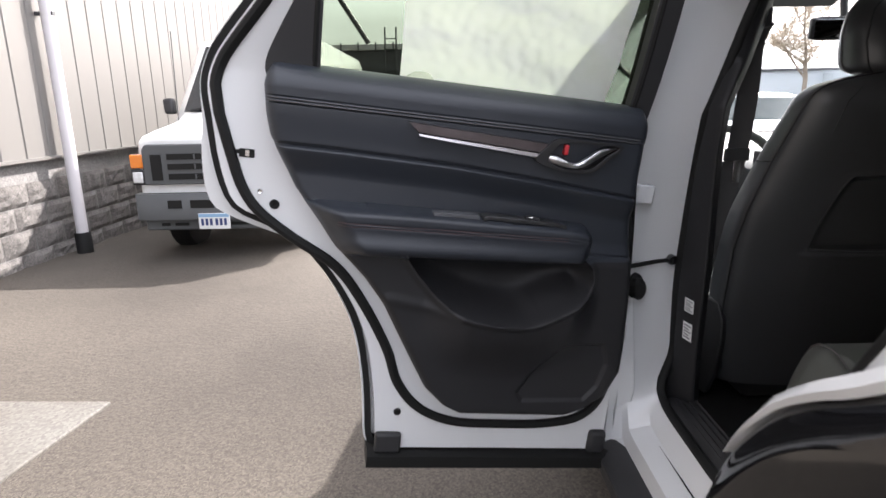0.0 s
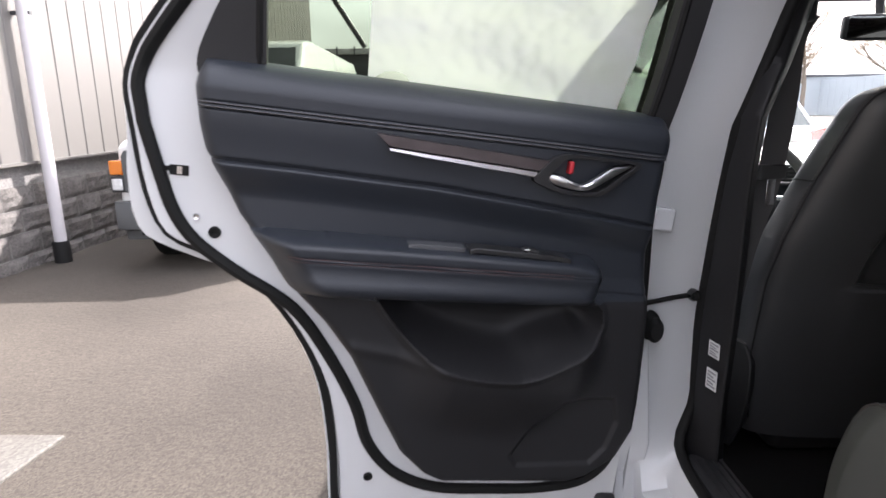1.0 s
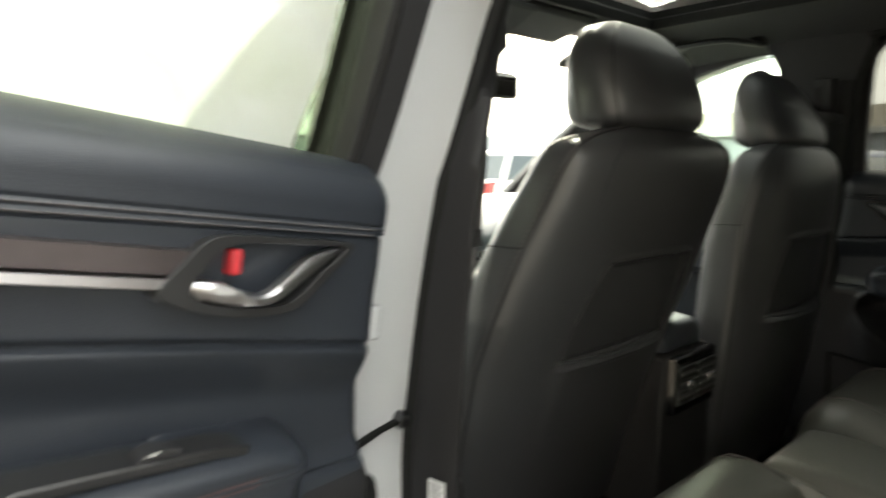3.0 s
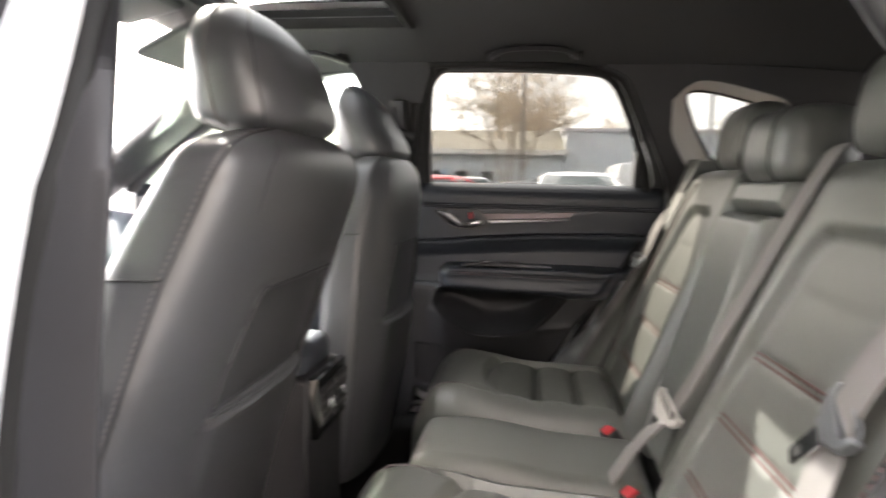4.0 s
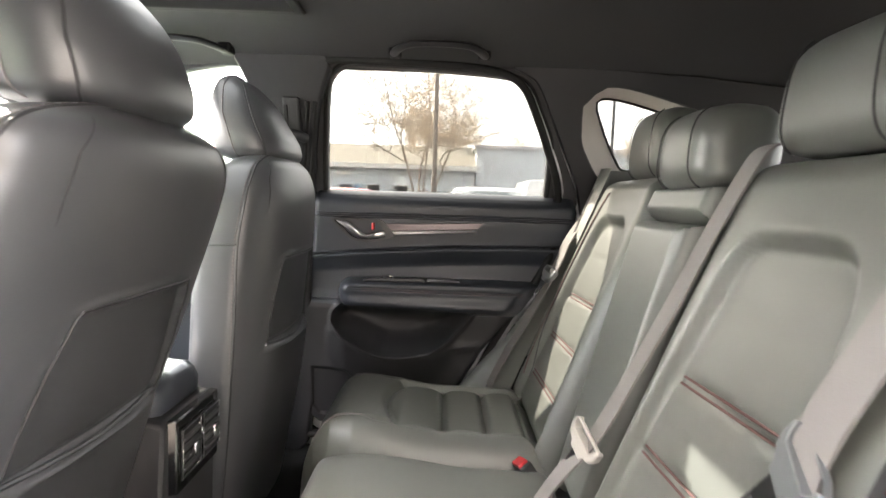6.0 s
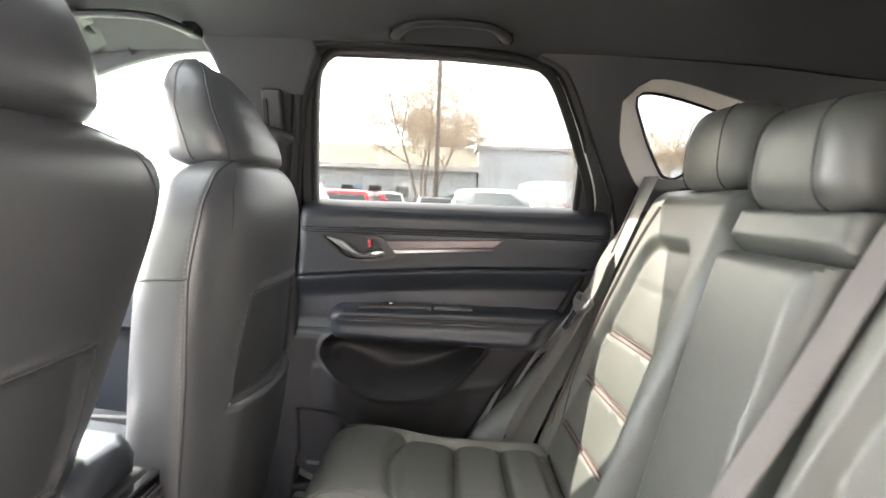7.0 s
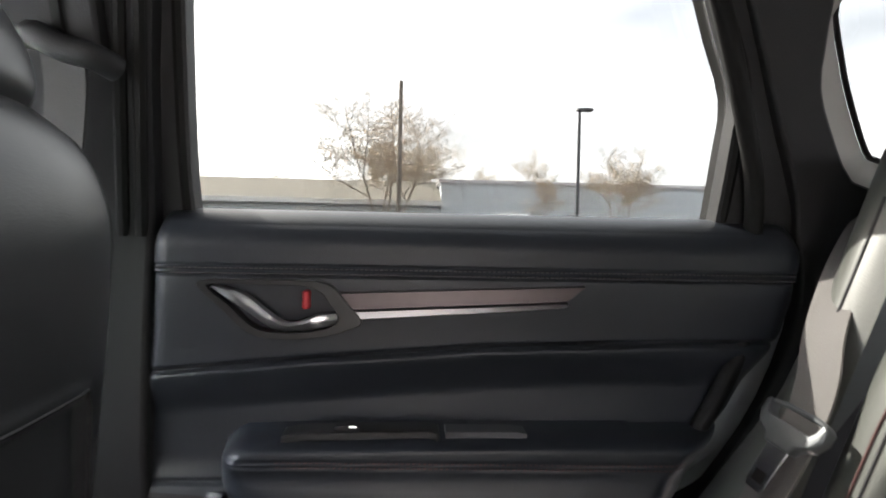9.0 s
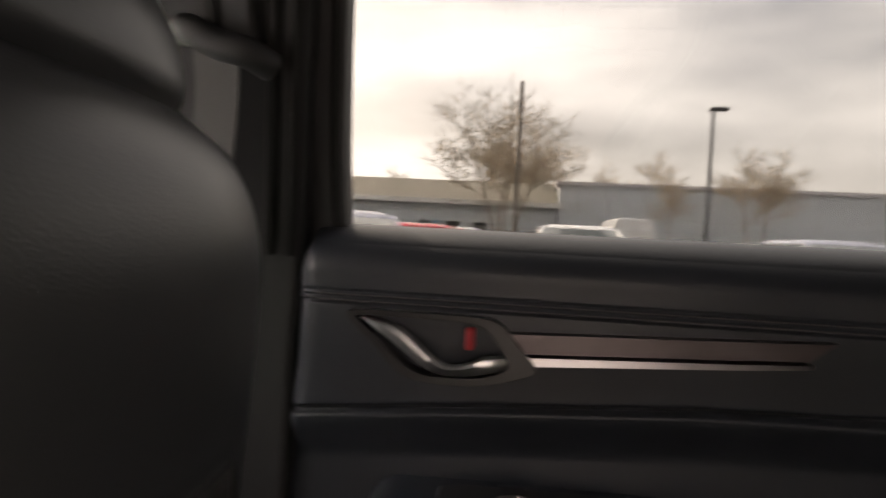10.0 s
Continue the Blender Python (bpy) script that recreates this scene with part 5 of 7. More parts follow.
    part("headrest_base", loft([ring_at(cx, z, HZ, [y + 0.004 for y in H_BACK], [h * 0.97 for h in H_HALF], H_DEEP, 40, 2.7) for z in (1.262, 1.266, 1.272)][:3]), RUBBER, seat)
    return seat


front_seat(-0.274, 0.0, "black leather driver's seat with headrest and map pocket", 0.30, 0.0, S_BACK, 2.7)
front_seat(0.372, -0.015, "black leather front passenger seat with headrest", 0.0, 0.026, UPRIGHT, 2.2, SOFT_HALF)

# ---- rear bench ----
BV, BN = Vector((0, -0.3714, 0.9285)), Vector((0, 0.9285, 0.3714))


def on_back(x, z, out=0.0):
    p = Vector((x, 0.892 - 0.4 * z, z))
    return p + BN * out


def wide_at(z):
    """Half width of the backrest's insert, wider towards the seat."""
    return lerp(z, (0.70, 0.85, 0.95, 1.10), (0.168, 0.156, 0.143, 0.120))


def arch_relief(cx):
    """Outboard backrest: raised sides and head, an arched insert with cross seams. u from the pad's middle, v up from z = 0.62."""
    def f(u, v):
        z = 0.62 + v * 0.9285
        uu = u - cx
        # rounded arch: signed distance to its outline, inside positive
        rr = 0.055
        half = wide_at(z)
        ax, az = abs(uu) - (half - rr), z - (1.135 - rr)
        edge = min(half - abs(uu), 1.135 - z) if ax < 0 or az < 0 else rr - math.hypot(ax, az)
        inside = float(smoothstep(-0.016, 0.016, edge))
        h = 0.020 - 0.022 * inside
        h -= 0.009 * bump(edge, 0.009)
        for zs in (0.952, 0.848, 0.745):
            h -= 0.008 * bump(z - zs + 0.03 * uu, 0.0045) * inside
        h += 0.0022 * inside * abs(math.sin((z - 0.745) / 0.104 * math.pi)) ** 0.5 if z < 1.06 else 0.002 * inside
        return h
    return f


bench = thing("rear_bench", (0, 0.85, 0.40), "black leather rear bench with three headrests", "car seat")
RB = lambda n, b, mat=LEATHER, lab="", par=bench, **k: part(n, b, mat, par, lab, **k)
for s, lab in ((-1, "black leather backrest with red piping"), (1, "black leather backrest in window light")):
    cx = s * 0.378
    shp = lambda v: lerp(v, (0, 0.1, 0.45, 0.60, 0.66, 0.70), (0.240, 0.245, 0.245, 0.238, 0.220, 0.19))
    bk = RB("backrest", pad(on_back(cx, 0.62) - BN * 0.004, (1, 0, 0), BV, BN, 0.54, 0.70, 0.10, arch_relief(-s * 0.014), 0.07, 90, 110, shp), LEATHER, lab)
    # piping round the insert
    fr = arch_relief(-s * 0.014)
    for zs in (0.952, 0.848, 0.745):
        for dz in (0.0045, -0.0045):
            pts = []
            for k in range(19):
                u = -s * 0.014 + (wide_at(zs) - 0.010) * (k / 9 - 1)
                z = zs + dz - 0.03 * (u + s * 0.014)
                pts.append(on_back(cx + u, z, fr(u, (z - 0.62) / 0.9285) - 0.0025))
            RB("piping", tube(pts, 0.0018, 6), STITCH_RED, "dull red piping", bk)
    # twin seams from the shoulder down the outer side
    for du in (0.0, 0.011) if s > 0 else ():
        pts = []
        for z in np.linspace(0.72, 1.205, 40):
            u = s * (lerp(z, (0.70, 0.85, 1.0, 1.10, 1.16, 1.21), (0.160, 0.166, 0.164, 0.152, 0.134, 0.108)) - du)
            pts.append(on_back(cx + u, z, fr(u, (z - 0.62) / 0.9285) - 0.0030))
        RB("seam", tube(pts, 0.0014, 6), PLASTIC if du else STITCH_RED, "", bk)
# middle: fold-down armrest and the pad above it
ARM_V = (on_back(0, 1.165, 0.05) - on_back(0, 0.66, -0.015)).normalized()
ARM_N = ARM_V.cross(Vector((1, 0, 0)))
RB("folding_armrest", pad(on_back(-0.008, 0.66, -0.015), (1, 0, 0), ARM_V, ARM_N, 0.255, 0.53, 0.075, lambda u, v: -0.004 * bump(abs(u) - 0.105, 0.004) , 0.03, 40, 60, lambda v: lerp(v, (0, 0.3, 0.53), (0.108, 0.118, 0.128))), LEATHER, "black leather folding armrest, upright")
RB("middle_pad", pad(on_back(-0.012, 1.152) + BN * 0.034, (1, 0, 0), BV, BN, 0.265, 0.062, 0.05, lambda u, v: 0.0, 0.018, 30, 24), LEATHER)
RB("backrest_shell", pad(on_back(0, 0.55) - BN * 0.075, (1, 0, 0), BV, BN, 1.30, 0.74, 0.04, lambda u, v: 0.0, 0.03, 30, 30), PLASTIC)


def cushion_relief(s):
    def f(u, v):
        # v from the front edge backwards; an insert with two cross seams
        brow = 0.180 + 1.5 * u * u
        ins = float(smoothstep(0.158, 0.138, abs(u))) * float(smoothstep(brow - 0.010, brow + 0.018, v))
        h = 0.016 - 0.016 * ins
        h -= 0.015 * bump(abs(u) - 0.150, 0.007) * float(smoothstep(0.13, 0.19, v))
        h -= 0.016 * bump(v - brow, 0.008) * float(smoothstep(0.165, 0.145, abs(u)))
        for q in (0.312, 0.412, 0.500):
            h -= 0.017 * bump(v - q, 0.007) * ins
        h += 0.010 * ins * abs(math.sin((v - 0.212) / 0.1 * math.pi)) ** 0.7
        h += 0.02 * float(smoothstep(0.0, 0.12, v)) * float(smoothstep(0.30, 0.12, v)) - 0.05 * v * 0.6
        return h
    return f


for s in (-1, 1):
    front = lambda v: lerp(v, (0, 0.012, 0.035, 0.07, 0.12, 0.20, 0.56), (0.125, 0.155, 0.185, 0.212, 0.230, 0.238, 0.240))
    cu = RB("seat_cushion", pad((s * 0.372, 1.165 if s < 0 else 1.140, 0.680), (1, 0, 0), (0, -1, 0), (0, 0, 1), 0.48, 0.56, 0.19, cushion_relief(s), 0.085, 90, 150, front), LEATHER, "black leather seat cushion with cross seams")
    # bright stitched seam over the front roll
    fr = cushion_relief(s)
    for q in (-1, 1):
        pts = []
        for k in range(20):
            v = 0.03 + 0.50 * k / 19
            u = q * 0.149
            pts.append((s * 0.372 + u, (1.165 if s < 0 else 1.140) - v, 0.6805 + fr(u, v) * min(1.0, math.sqrt(max(0.0, 1 - (1 - min(v / 0.085, 1)) ** 2))) + 0.19 * (math.sqrt(max(0.0, 1 - (1 - min(v / 0.085, 1)) ** 2)) - 1)))
        RB("seam", tube(pts, 0.002, 6), STITCH, "pale stitched seam", cu)
RB("seat_cushion", pad((-0.005, 1.105, 0.672), (1, 0, 0), (0, -1, 0), (0, 0, 1), 0.30, 0.52, 0.19, lambda u, v: 0.014 * math.sin(min(1, v / 0.3) * math.pi) - 0.03 * v, 0.06, 40, 50, lambda v: lerp(v, (0, 0.03, 0.10, 0.52), (0.11, 0.135, 0.15, 0.15))), LEATHER, "smooth black leather middle cushion")
RB("bench_base", loft([[(x, y, z) for y, z in ((1.04, 0.40), (1.07, 0.53), (0.62, 0.56), (0.60, 0.40))] for x in (-0.56, 0.56)]), PLASTIC, bevel=0.02)
# bolsters between bench and doors
for s in (-1, 1):
    def bolster(u, v, s=s):
        z = 0.56 + 0.72 * v
        yi = 0.892 - 0.4 * z + 0.012
        yo = lerp(z, (0.56, 0.66, 0.80, 0.885, 1.0, 1.10, 1.28), (0.82, 0.755, 0.63, 0.565, 0.475, 0.425, 0.36))
        a = u * 2.0
        if a <= 1:
            f = a
            return (s * (0.600 + 0.120 * f), yi + (yo - yi) * f + 0.030 * math.sin(math.pi * f), z)
        f = a - 1
        return (s * (0.720 + 0.012 * f), yo - 0.12 * f, z)
    # the left bolster takes the shaded copy, the right one the lit leather
    side = RB("side_bolster", field(36, 40, bolster), LEATHER_SIDE_SHADED if s < 0 else LEATHER, "leather side bolster with light and shade toned in")
    dash = []
    for k in range(70):
        v0, v1 = 0.12 + 0.80 * k / 70, 0.12 + 0.80 * (k + 0.6) / 70
        dash.append(tube([Vector(bolster(0.125, v)) + Vector((0, 0.0012, 0.0005)) for v in (v0, v1)], 0.0012, 5))
    if s < 0:
        RB("stitching", join(*dash), STITCH_RED, "dull red stitching", side)
    RB("seam", tube([Vector(bolster(0.155, 0.12 + 0.80 * k / 30)) for k in range(31)], 0.002, 6), PLASTIC, "", side)


def rear_headrest(cx, y0, z0, w, h, d, label):
    zs = np.linspace(0, 1, 26)
    rings = []
    for t in zs:
        k = math.sqrt(max(0.0, 1 - abs(2 * t - 1) ** 3.2))
        wt = w / 2 * (0.62 + 0.38 * k) * (1 - 0.10 * t)
        dt = d * (0.35 + 0.65 * k)
        z = z0 + h * t
        yc = y0 - d / 2 - 0.10 * h * t
        rings.append([(cx + wt * math.copysign(abs(math.cos(a)) ** 0.62, math.cos(a)), yc + dt / 2 * math.copysign(abs(math.sin(a)) ** 0.62, math.sin(a)), z) for a in (2 * math.pi * k2 / 48 for k2 in range(48))])
    hd = RB("headrest", loft(rings), LEATHER, label)
    for s in (-1, 1):
        pts = [(cx + s * w * 0.30 * (1 - 0.1 * t), y0 - d / 2 - 0.10 * h * t + (d * (0.35 + 0.65 * math.sqrt(max(0.0, 1 - abs(2 * t - 1) ** 3.2)))) / 2 * 0.985 + 0.001, z0 + h * t) for t in np.linspace(0.03, 0.97, 24)]
        RB("seam", tube(pts, 0.0013, 6), PLASTIC, "", hd)


rear_headrest(0.395, 0.395, 1.243, 0.26, 0.160, 0.12, "black leather outer headrest")
rear_headrest(-0.345, 0.424, 1.246, 0.28, 0.148, 0.12, "black leather outer headrest")
rear_headrest(-0.005, 0.463, 1.206, 0.235, 0.140, 0.150, "low black leather middle headrest")

# ---- seat belts ----
def belt(name, pts, wide, label, w=0.047):
    t = thing(name, pts[-1], label, "seat belt", "rear seat belts")
    part("webbing", ribbon(smooth_path(pts, 10), wide, w), WEBBING, t)
    return t


def tongue(t, p, along, side, mat=PLASTIC_GREY):
    """Grip and metal plate of a belt tongue at p."""
    a = Vector(along).normalized()
    s_ = Vector(side)
    s_ = (s_ - a * s_.dot(a)).normalized()
    nn = a.cross(s_).normalized()
    p = Vector(p)
    f = lambda u, v, w: p + s_ * u + a * v + nn * w
    # a winged grip with a slot that the webbing runs through
    wing_ = [(-0.041, -0.017), (-0.036, -0.021), (-0.033, -0.010), (-0.028, -0.004), (0.028, -0.004), (0.033, -0.010), (0.036, -0.021), (0.041, -0.017), (0.041, -0.004), (0.034, 0.008), (0.020, 0.014), (0.016, 0.022), (-0.016, 0.022), (-0.020, 0.014), (-0.034, 0.008), (-0.041, -0.004)]
    part("grip", loft([[f(u * k, v * k, w) for u, v in wing_] for w, k in ((-0.006, 0.94), (-0.004, 1.0), (0.006, 1.0), (0.009, 0.93))]), mat, t, "grey plastic belt tongue", bevel=0.002)
    part("slot_bar", tube([f(-0.036, -0.018, 0.002), f(-0.02, -0.021, 0.005), f(0.02, -0.021, 0.005), f(0.036, -0.018, 0.002)], 0.0032, 8), mat, t)
    part("latch_plate", loft([[f(x, v, y) for x, y in ((-k, -0.0016), (k, -0.0016), (k, 0.0016), (-k, 0.0016))] for v, k in ((0.014, 0.016), (0.030, 0.0135), (0.064, 0.0125), (0.070, 0.009))]), CHROME, t, "bright metal latch plate", bevel=0.0008)
    part("latch_slot", loft([[f(x, v, y) for x, y in ((-0.007, -0.0022), (0.007, -0.0022), (0.007, 0.0022), (-0.007, 0.0022))] for v in (0.050, 0.062)]), RUBBER, t)


b = belt("seat_belt", [on_back(-0.195, 1.285, -0.03), on_back(-0.195, 1.262, 0.010), on_back(-0.192, 1.225, 0.020), on_back(-0.175, 1.13, 0.022), on_back(-0.160, 1.045, 0.020), on_back(-0.140, 0.92, 0.022), on_back(-0.124, 0.815, 0.026), on_back(-0.100, 0.72, 0.045), on_back(-0.098, 0.635, 0.060)], (1, 0, 0), "grey webbing centre seat belt with metal tongue")
tongue(b, on_back(-0.118, 0.792, 0.034), (0.35, 0.35, -0.85), (-0.88, -0.30, -0.15), REVEAL)
b = belt("seat_belt", [Vector((-0.660, 0.30, 1.31)), on_back(-0.612, 1.245, 0.030), on_back(-0.597, 1.21, 0.040), on_back(-0.583, 1.09, 0.040), on_back(-0.567, 0.975, 0.042), on_back(-0.585, 0.88, 0.040), on_back(-0.606, 0.78, 0.045), on_back(-0.62, 0.68, 0.05)], (1, 0, 0.15), "pale grey seat belt hanging with its tongue")
tongue(b, on_back(-0.570, 0.955, 0.046), (0.50, 0.34, -0.78), (1, 0.0, -0.10), SATIN_GREY)
b = belt("seat_belt", [Vector(p) for p in ((0.745, 0.335, 1.215), (0.716, 0.384, 1.195), (0.690, 0.424, 1.160), (0.660, 0.462, 1.120), (0.632, 0.496, 1.075), (0.609, 0.518, 1.03), (0.601, 0.540, 0.985), (0.610, 0.588, 0.88), (0.620, 0.652, 0.76), (0.622, 0.70, 0.66))], (0.98, 0.17, 0.05), "grey seat belt beside the door with its tongue")
tongue(b, (0.602, 0.549, 0.985), (0.05, 0.5, -0.86), (0.98, 0.17, 0.05), SATIN_GREY)
for x, y in ((0.115, 0.665), (-0.155, 0.66)):
    bu = thing("belt_buckle", (x, y, 0.63), "black seat belt buckle with red button", "buckle", "belt buckles")
    mm = Matrix.Translation((x, y, 0.655)) @ Matrix.Rotation(radians(-35), 4, "X") @ Matrix.Rotation(radians(20), 4, "Z")
    def put(b_):
        bmesh.ops.transform(b_, matrix=mm, verts=b_.verts)
        return b_
    part("housing", put(box(-0.022, 0.022, -0.014, 0.014, -0.06, 0.012)), PLASTIC, bu, bevel=0.005)
    part("button", put(box(-0.017, 0.017, -0.010, 0.012, 0.010, 0.018)), RED, bu, "red release button", bevel=0.002)
# front belts
for s, pts in ((-1, [(-0.590, 1.315, 1.385), (-0.585, 1.36, 1.342), (-0.588, 1.36, 1.22), (-0.605, 1.36, 1.06), (-0.638, 1.36, 0.93), (-0.662, 1.362, 0.78), (-0.675, 1.39, 0.60), (-0.68, 1.40, 0.46)]), (1, [(lining_x(1.35) - 0.036, 1.284, 1.352), (lining_x(1.30) - 0.030, 1.292, 1.30), (0.690, 1.312, 1.18), (0.70, 1.36, 0.95), (0.70, 1.40, 0.70), (0.70, 1.40, 0.46)])):
    t = thing("front_seat_belt", pts[-1], "dark front seat belt hanging from the pillar", "seat belt", "front seat belts")
    part("webbing", ribbon(smooth_path(pts, 6), (0.9, -0.42, 0) if s < 0 else (0.2, 1, 0), 0.047), WEBBING_DARK, t)
    if s < 0:
        part("anchor", loft([[(x, y, 1.372 + dz) for x, y in ((-0.615, 1.300), (-0.575, 1.300), (-0.570, 1.345), (-0.610, 1.345))] for dz in (0.0, 0.045)]), PLASTIC, t, bevel=0.008)
        part("grip", loft([[(x, y, 1.085 + dz) for x, y in ((-0.632, 1.338), (-0.572, 1.350), (-0.575, 1.368), (-0.635, 1.356))] for dz in (-0.012, -0.004, 0.012, 0.018)]), PLASTIC_GREY, t, "dark belt tongue", bevel=0.003)
        part("latch_plate", box(-0.612, -0.594, 1.346, 1.350, 1.02, 1.078), CHROME, t, "bright metal latch plate", bevel=0.001)


# ---- outside: ground and left-hand building ----
BRICK_BROWN = material("brown_shingle_roof", (0.155, 0.142, 0.114), 0.9, grain=0.6, scale=12, vary=0.25, vary_scale=2)
GREY_WALL = material("blue_grey_siding", (0.60, 0.64, 0.67), 0.6, vary=0.08, vary_scale=0.5)
WHITE_TRIM = material("white_trim", (0.72, 0.72, 0.7), 0.5, vary=0.05)
LINE_WHITE = speckled("worn_white_paint", (0.4, 0.4, 0.38), (0.7, 0.7, 0.68), 120, 0.9, 0.3, (0.6, 0.6, 0.58), 3.0)
WINDOW_DARK = material("dark_window_pane", (0.02, 0.022, 0.025), 0.08, coat=0.4)
BARK = material("grey_brown_bark", (0.25, 0.205, 0.16), 0.95, grain=0.6, scale=18, vary=0.25, vary_scale=4)
TWIG = material("budding_twigs", (0.42, 0.35, 0.26), 0.95, vary=0.25, vary_scale=3)
POLE_WOOD = material("weathered_pole", (0.14, 0.12, 0.10), 0.9, grain=0.4, scale=20)
STEEL_DARK = material("dark_steel", (0.08, 0.08, 0.085), 0.5, metal=0.4)
GREY_BUMPER = material("grey_bumper_plastic", (0.085, 0.09, 0.095), 0.6, grain=0.3, scale=120)


def ground_z(x, y):
    return -0.022 * min(max(y - 2.2, 0.0), 14.0) * float(smoothstep(4.0, 0.0, x))


def ground_sheet():
    c = [-400, -200, -100, -50, -25, -12, -8, -6, -5, -4, -3, -2, -1, 0, 1, 2, 3, 4, 5, 6, 8, 10, 15, 20, 30, 40, 60, 100, 200, 400]
    n = len(c)
    return raw([(x, y, ground_z(x, y)) for y in c for x in c], [(j * n + i, j * n + i + 1, (j + 1) * n + i + 1, (j + 1) * n + i) for j in range(n - 1) for i in range(n - 1)])


ground = solo("ground", ground_sheet(), ASPHALT, "worn grey-brown asphalt of a parking lot", "ground", kind="structure")
slab = solo("pavement", loft([[(-4.15, 1.05, z), (-2.90, 1.20, z), (-2.76, 2.24, z), (-4.20, 2.30, z)] for z in (-0.05, 0.012)]), CONCRETE, "worn pale concrete utility slab set in asphalt", "concrete slab", kind="structure", bevel=0.006)

WX = -4.86
wall = solo("wall_west", box(WX - 0.30, WX - 0.03, -6, 17.6, -0.5, 0.86), MORTAR, "grey split-face concrete block base wall", "wall", kind="structure", smooth=False)
# split-face blocks: rough faces, four alike kinds
kinds = []
for k in range(6):
    def face(u, v, k=k):
        e = min(u, 1 - u, v, 1 - v)
        d = 0.018 + 0.020 * noise.noise((u * 4 + k * 7, v * 3, k * 3.1)) + 0.010 * noise.noise((u * 11, v * 9 + k, 5.0))
        return (d * float(smoothstep(0.0, 0.10, e)) + 0.004, u * 0.392, v * 0.190)
    b = field(7, 5, face)
    me = bpy.data.meshes.new("block")
    bmesh.ops.recalc_face_normals(b, faces=b.faces)
    b.to_mesh(b_ := me)
    b.free()
    me.materials.append(BLOCK)
    kinds.append(me)
SIDE_TOP = 0.845
siding = []
pitch = 0.305
y = -6.0
prof = []
while y < 17.5:
    for dy, dx in ((0.0, 0.0), (0.012, -0.012), (0.024, 0.0), (0.15, 0.002)):
        prof.append((WX + 0.03 + dx, y + dy))
    y += pitch
b = loft([[(x, yy, z) for x, yy in prof] for z in (SIDE_TOP, 3.0, 7.5)], cap=False, closed=False)
solo("wall_west_siding", b, SIDING, "cream metal siding in upright panels", "wall", kind="structure")
solo("trim_siding_foot", box(WX - 0.03, WX + 0.055, -6, 17.6, SIDE_TOP - 0.022, SIDE_TOP + 0.004), SIDING, "cream metal drip edge", "trim", kind="structure")
dp = thing("downpipe", (WX + 0.13, 5.42, -0.08), "pale painted downpipe with a black foot on the wall", "downpipe")
part("pipe", tube([(WX + 0.13, 5.42, z) for z in (0.1, 1.0, 3.0, 7.0)], 0.052, 16), PIPE, dp)
part("foot", tube([(WX + 0.13, 5.42, z) for z in (-0.09, 0.11, 0.125)], [0.072, 0.072, 0.066], 16), RUBBER, dp, "black rubber foot")
part("bracket", box(WX + 0.03, WX + 0.19, 5.40, 5.44, 2.05, 2.08), STEEL_DARK, dp)


# ---- the van beside the wall ----
van = thing("parked_van", (-3.26, 7.0, -0.1), "white panel van with grey grille and bumper", "van")


def V(n, b, mat, lab="", par=van, **k):
    # a compact van: three quarters of the full width
    if not isinstance(b, bmesh.types.BMesh):
        b = raw(*b)
    for v in b.verts:
        v.co.x = -3.26 + (v.co.x + 3.0) * 0.75
    return part(n, b, mat, par, lab, **k)


VX, VY = -3.0, 5.0
V("body", loft([[(VX + s * w, yy, z) for s, w, z in ((-1, a, z0), (-1, a * 1.0, z1), (-1, a * 0.97, z2), (-1, a * 0.80, z3), (1, a * 0.80, z3), (1, a * 0.97, z2), (1, a, z1), (1, a, z0))] for yy, a, z0, z1, z2, z3 in ((VY + 0.10, 0.93, 0.25, 0.60, 0.97, 1.00), (VY + 0.20, 0.96, 0.25, 0.60, 1.00, 1.05), (VY + 0.75, 0.98, 0.25, 0.60, 1.06, 1.12), (VY + 0.95, 0.98, 0.25, 0.60, 1.10, 1.20), (VY + 1.55, 0.98, 0.25, 0.60, 1.50, 1.92), (VY + 1.9, 0.98, 0.25, 0.60, 1.60, 1.98), (VY + 5.2, 0.98, 0.25, 0.60, 1.60, 1.98))]), VAN_WHITE, "white painted body", bevel=0.03, segs=3)
V("windscreen", raw([(VX - 0.80, VY + 0.945, 1.21), (VX + 0.80, VY + 0.945, 1.21), (VX + 0.70, VY + 1.50, 1.87), (VX - 0.70, VY + 1.50, 1.87)], [(0, 1, 2, 3)]), WINDOW_DARK)
gr = V("grille", loft([[(VX + x, yy, z) for x, z in ((-0.84, 0.60), (0.84, 0.60), (0.84, 0.90), (0.80, 0.945), (-0.80, 0.945), (-0.84, 0.90))] for yy in (VY + 0.04, VY + 0.12)]), GREY_BUMPER, "grey plastic grille", bevel=0.012)
for k in range(3):
    V("grille_slot", box(VX - 0.55, VX + 0.55, VY + 0.030, VY + 0.045, 0.645 + 0.085 * k, 0.695 + 0.085 * k), RUBBER, "", gr)
    V("grille_post", box(VX - 0.24, VX - 0.225, VY + 0.022, VY + 0.04, 0.65 + 0.085 * k, 0.69 + 0.085 * k), GREY_BUMPER, "", gr)
V("grille_mesh", box(VX - 0.74, VX - 0.62, VY + 0.030, VY + 0.045, 0.64, 0.86), RUBBER, "", gr)
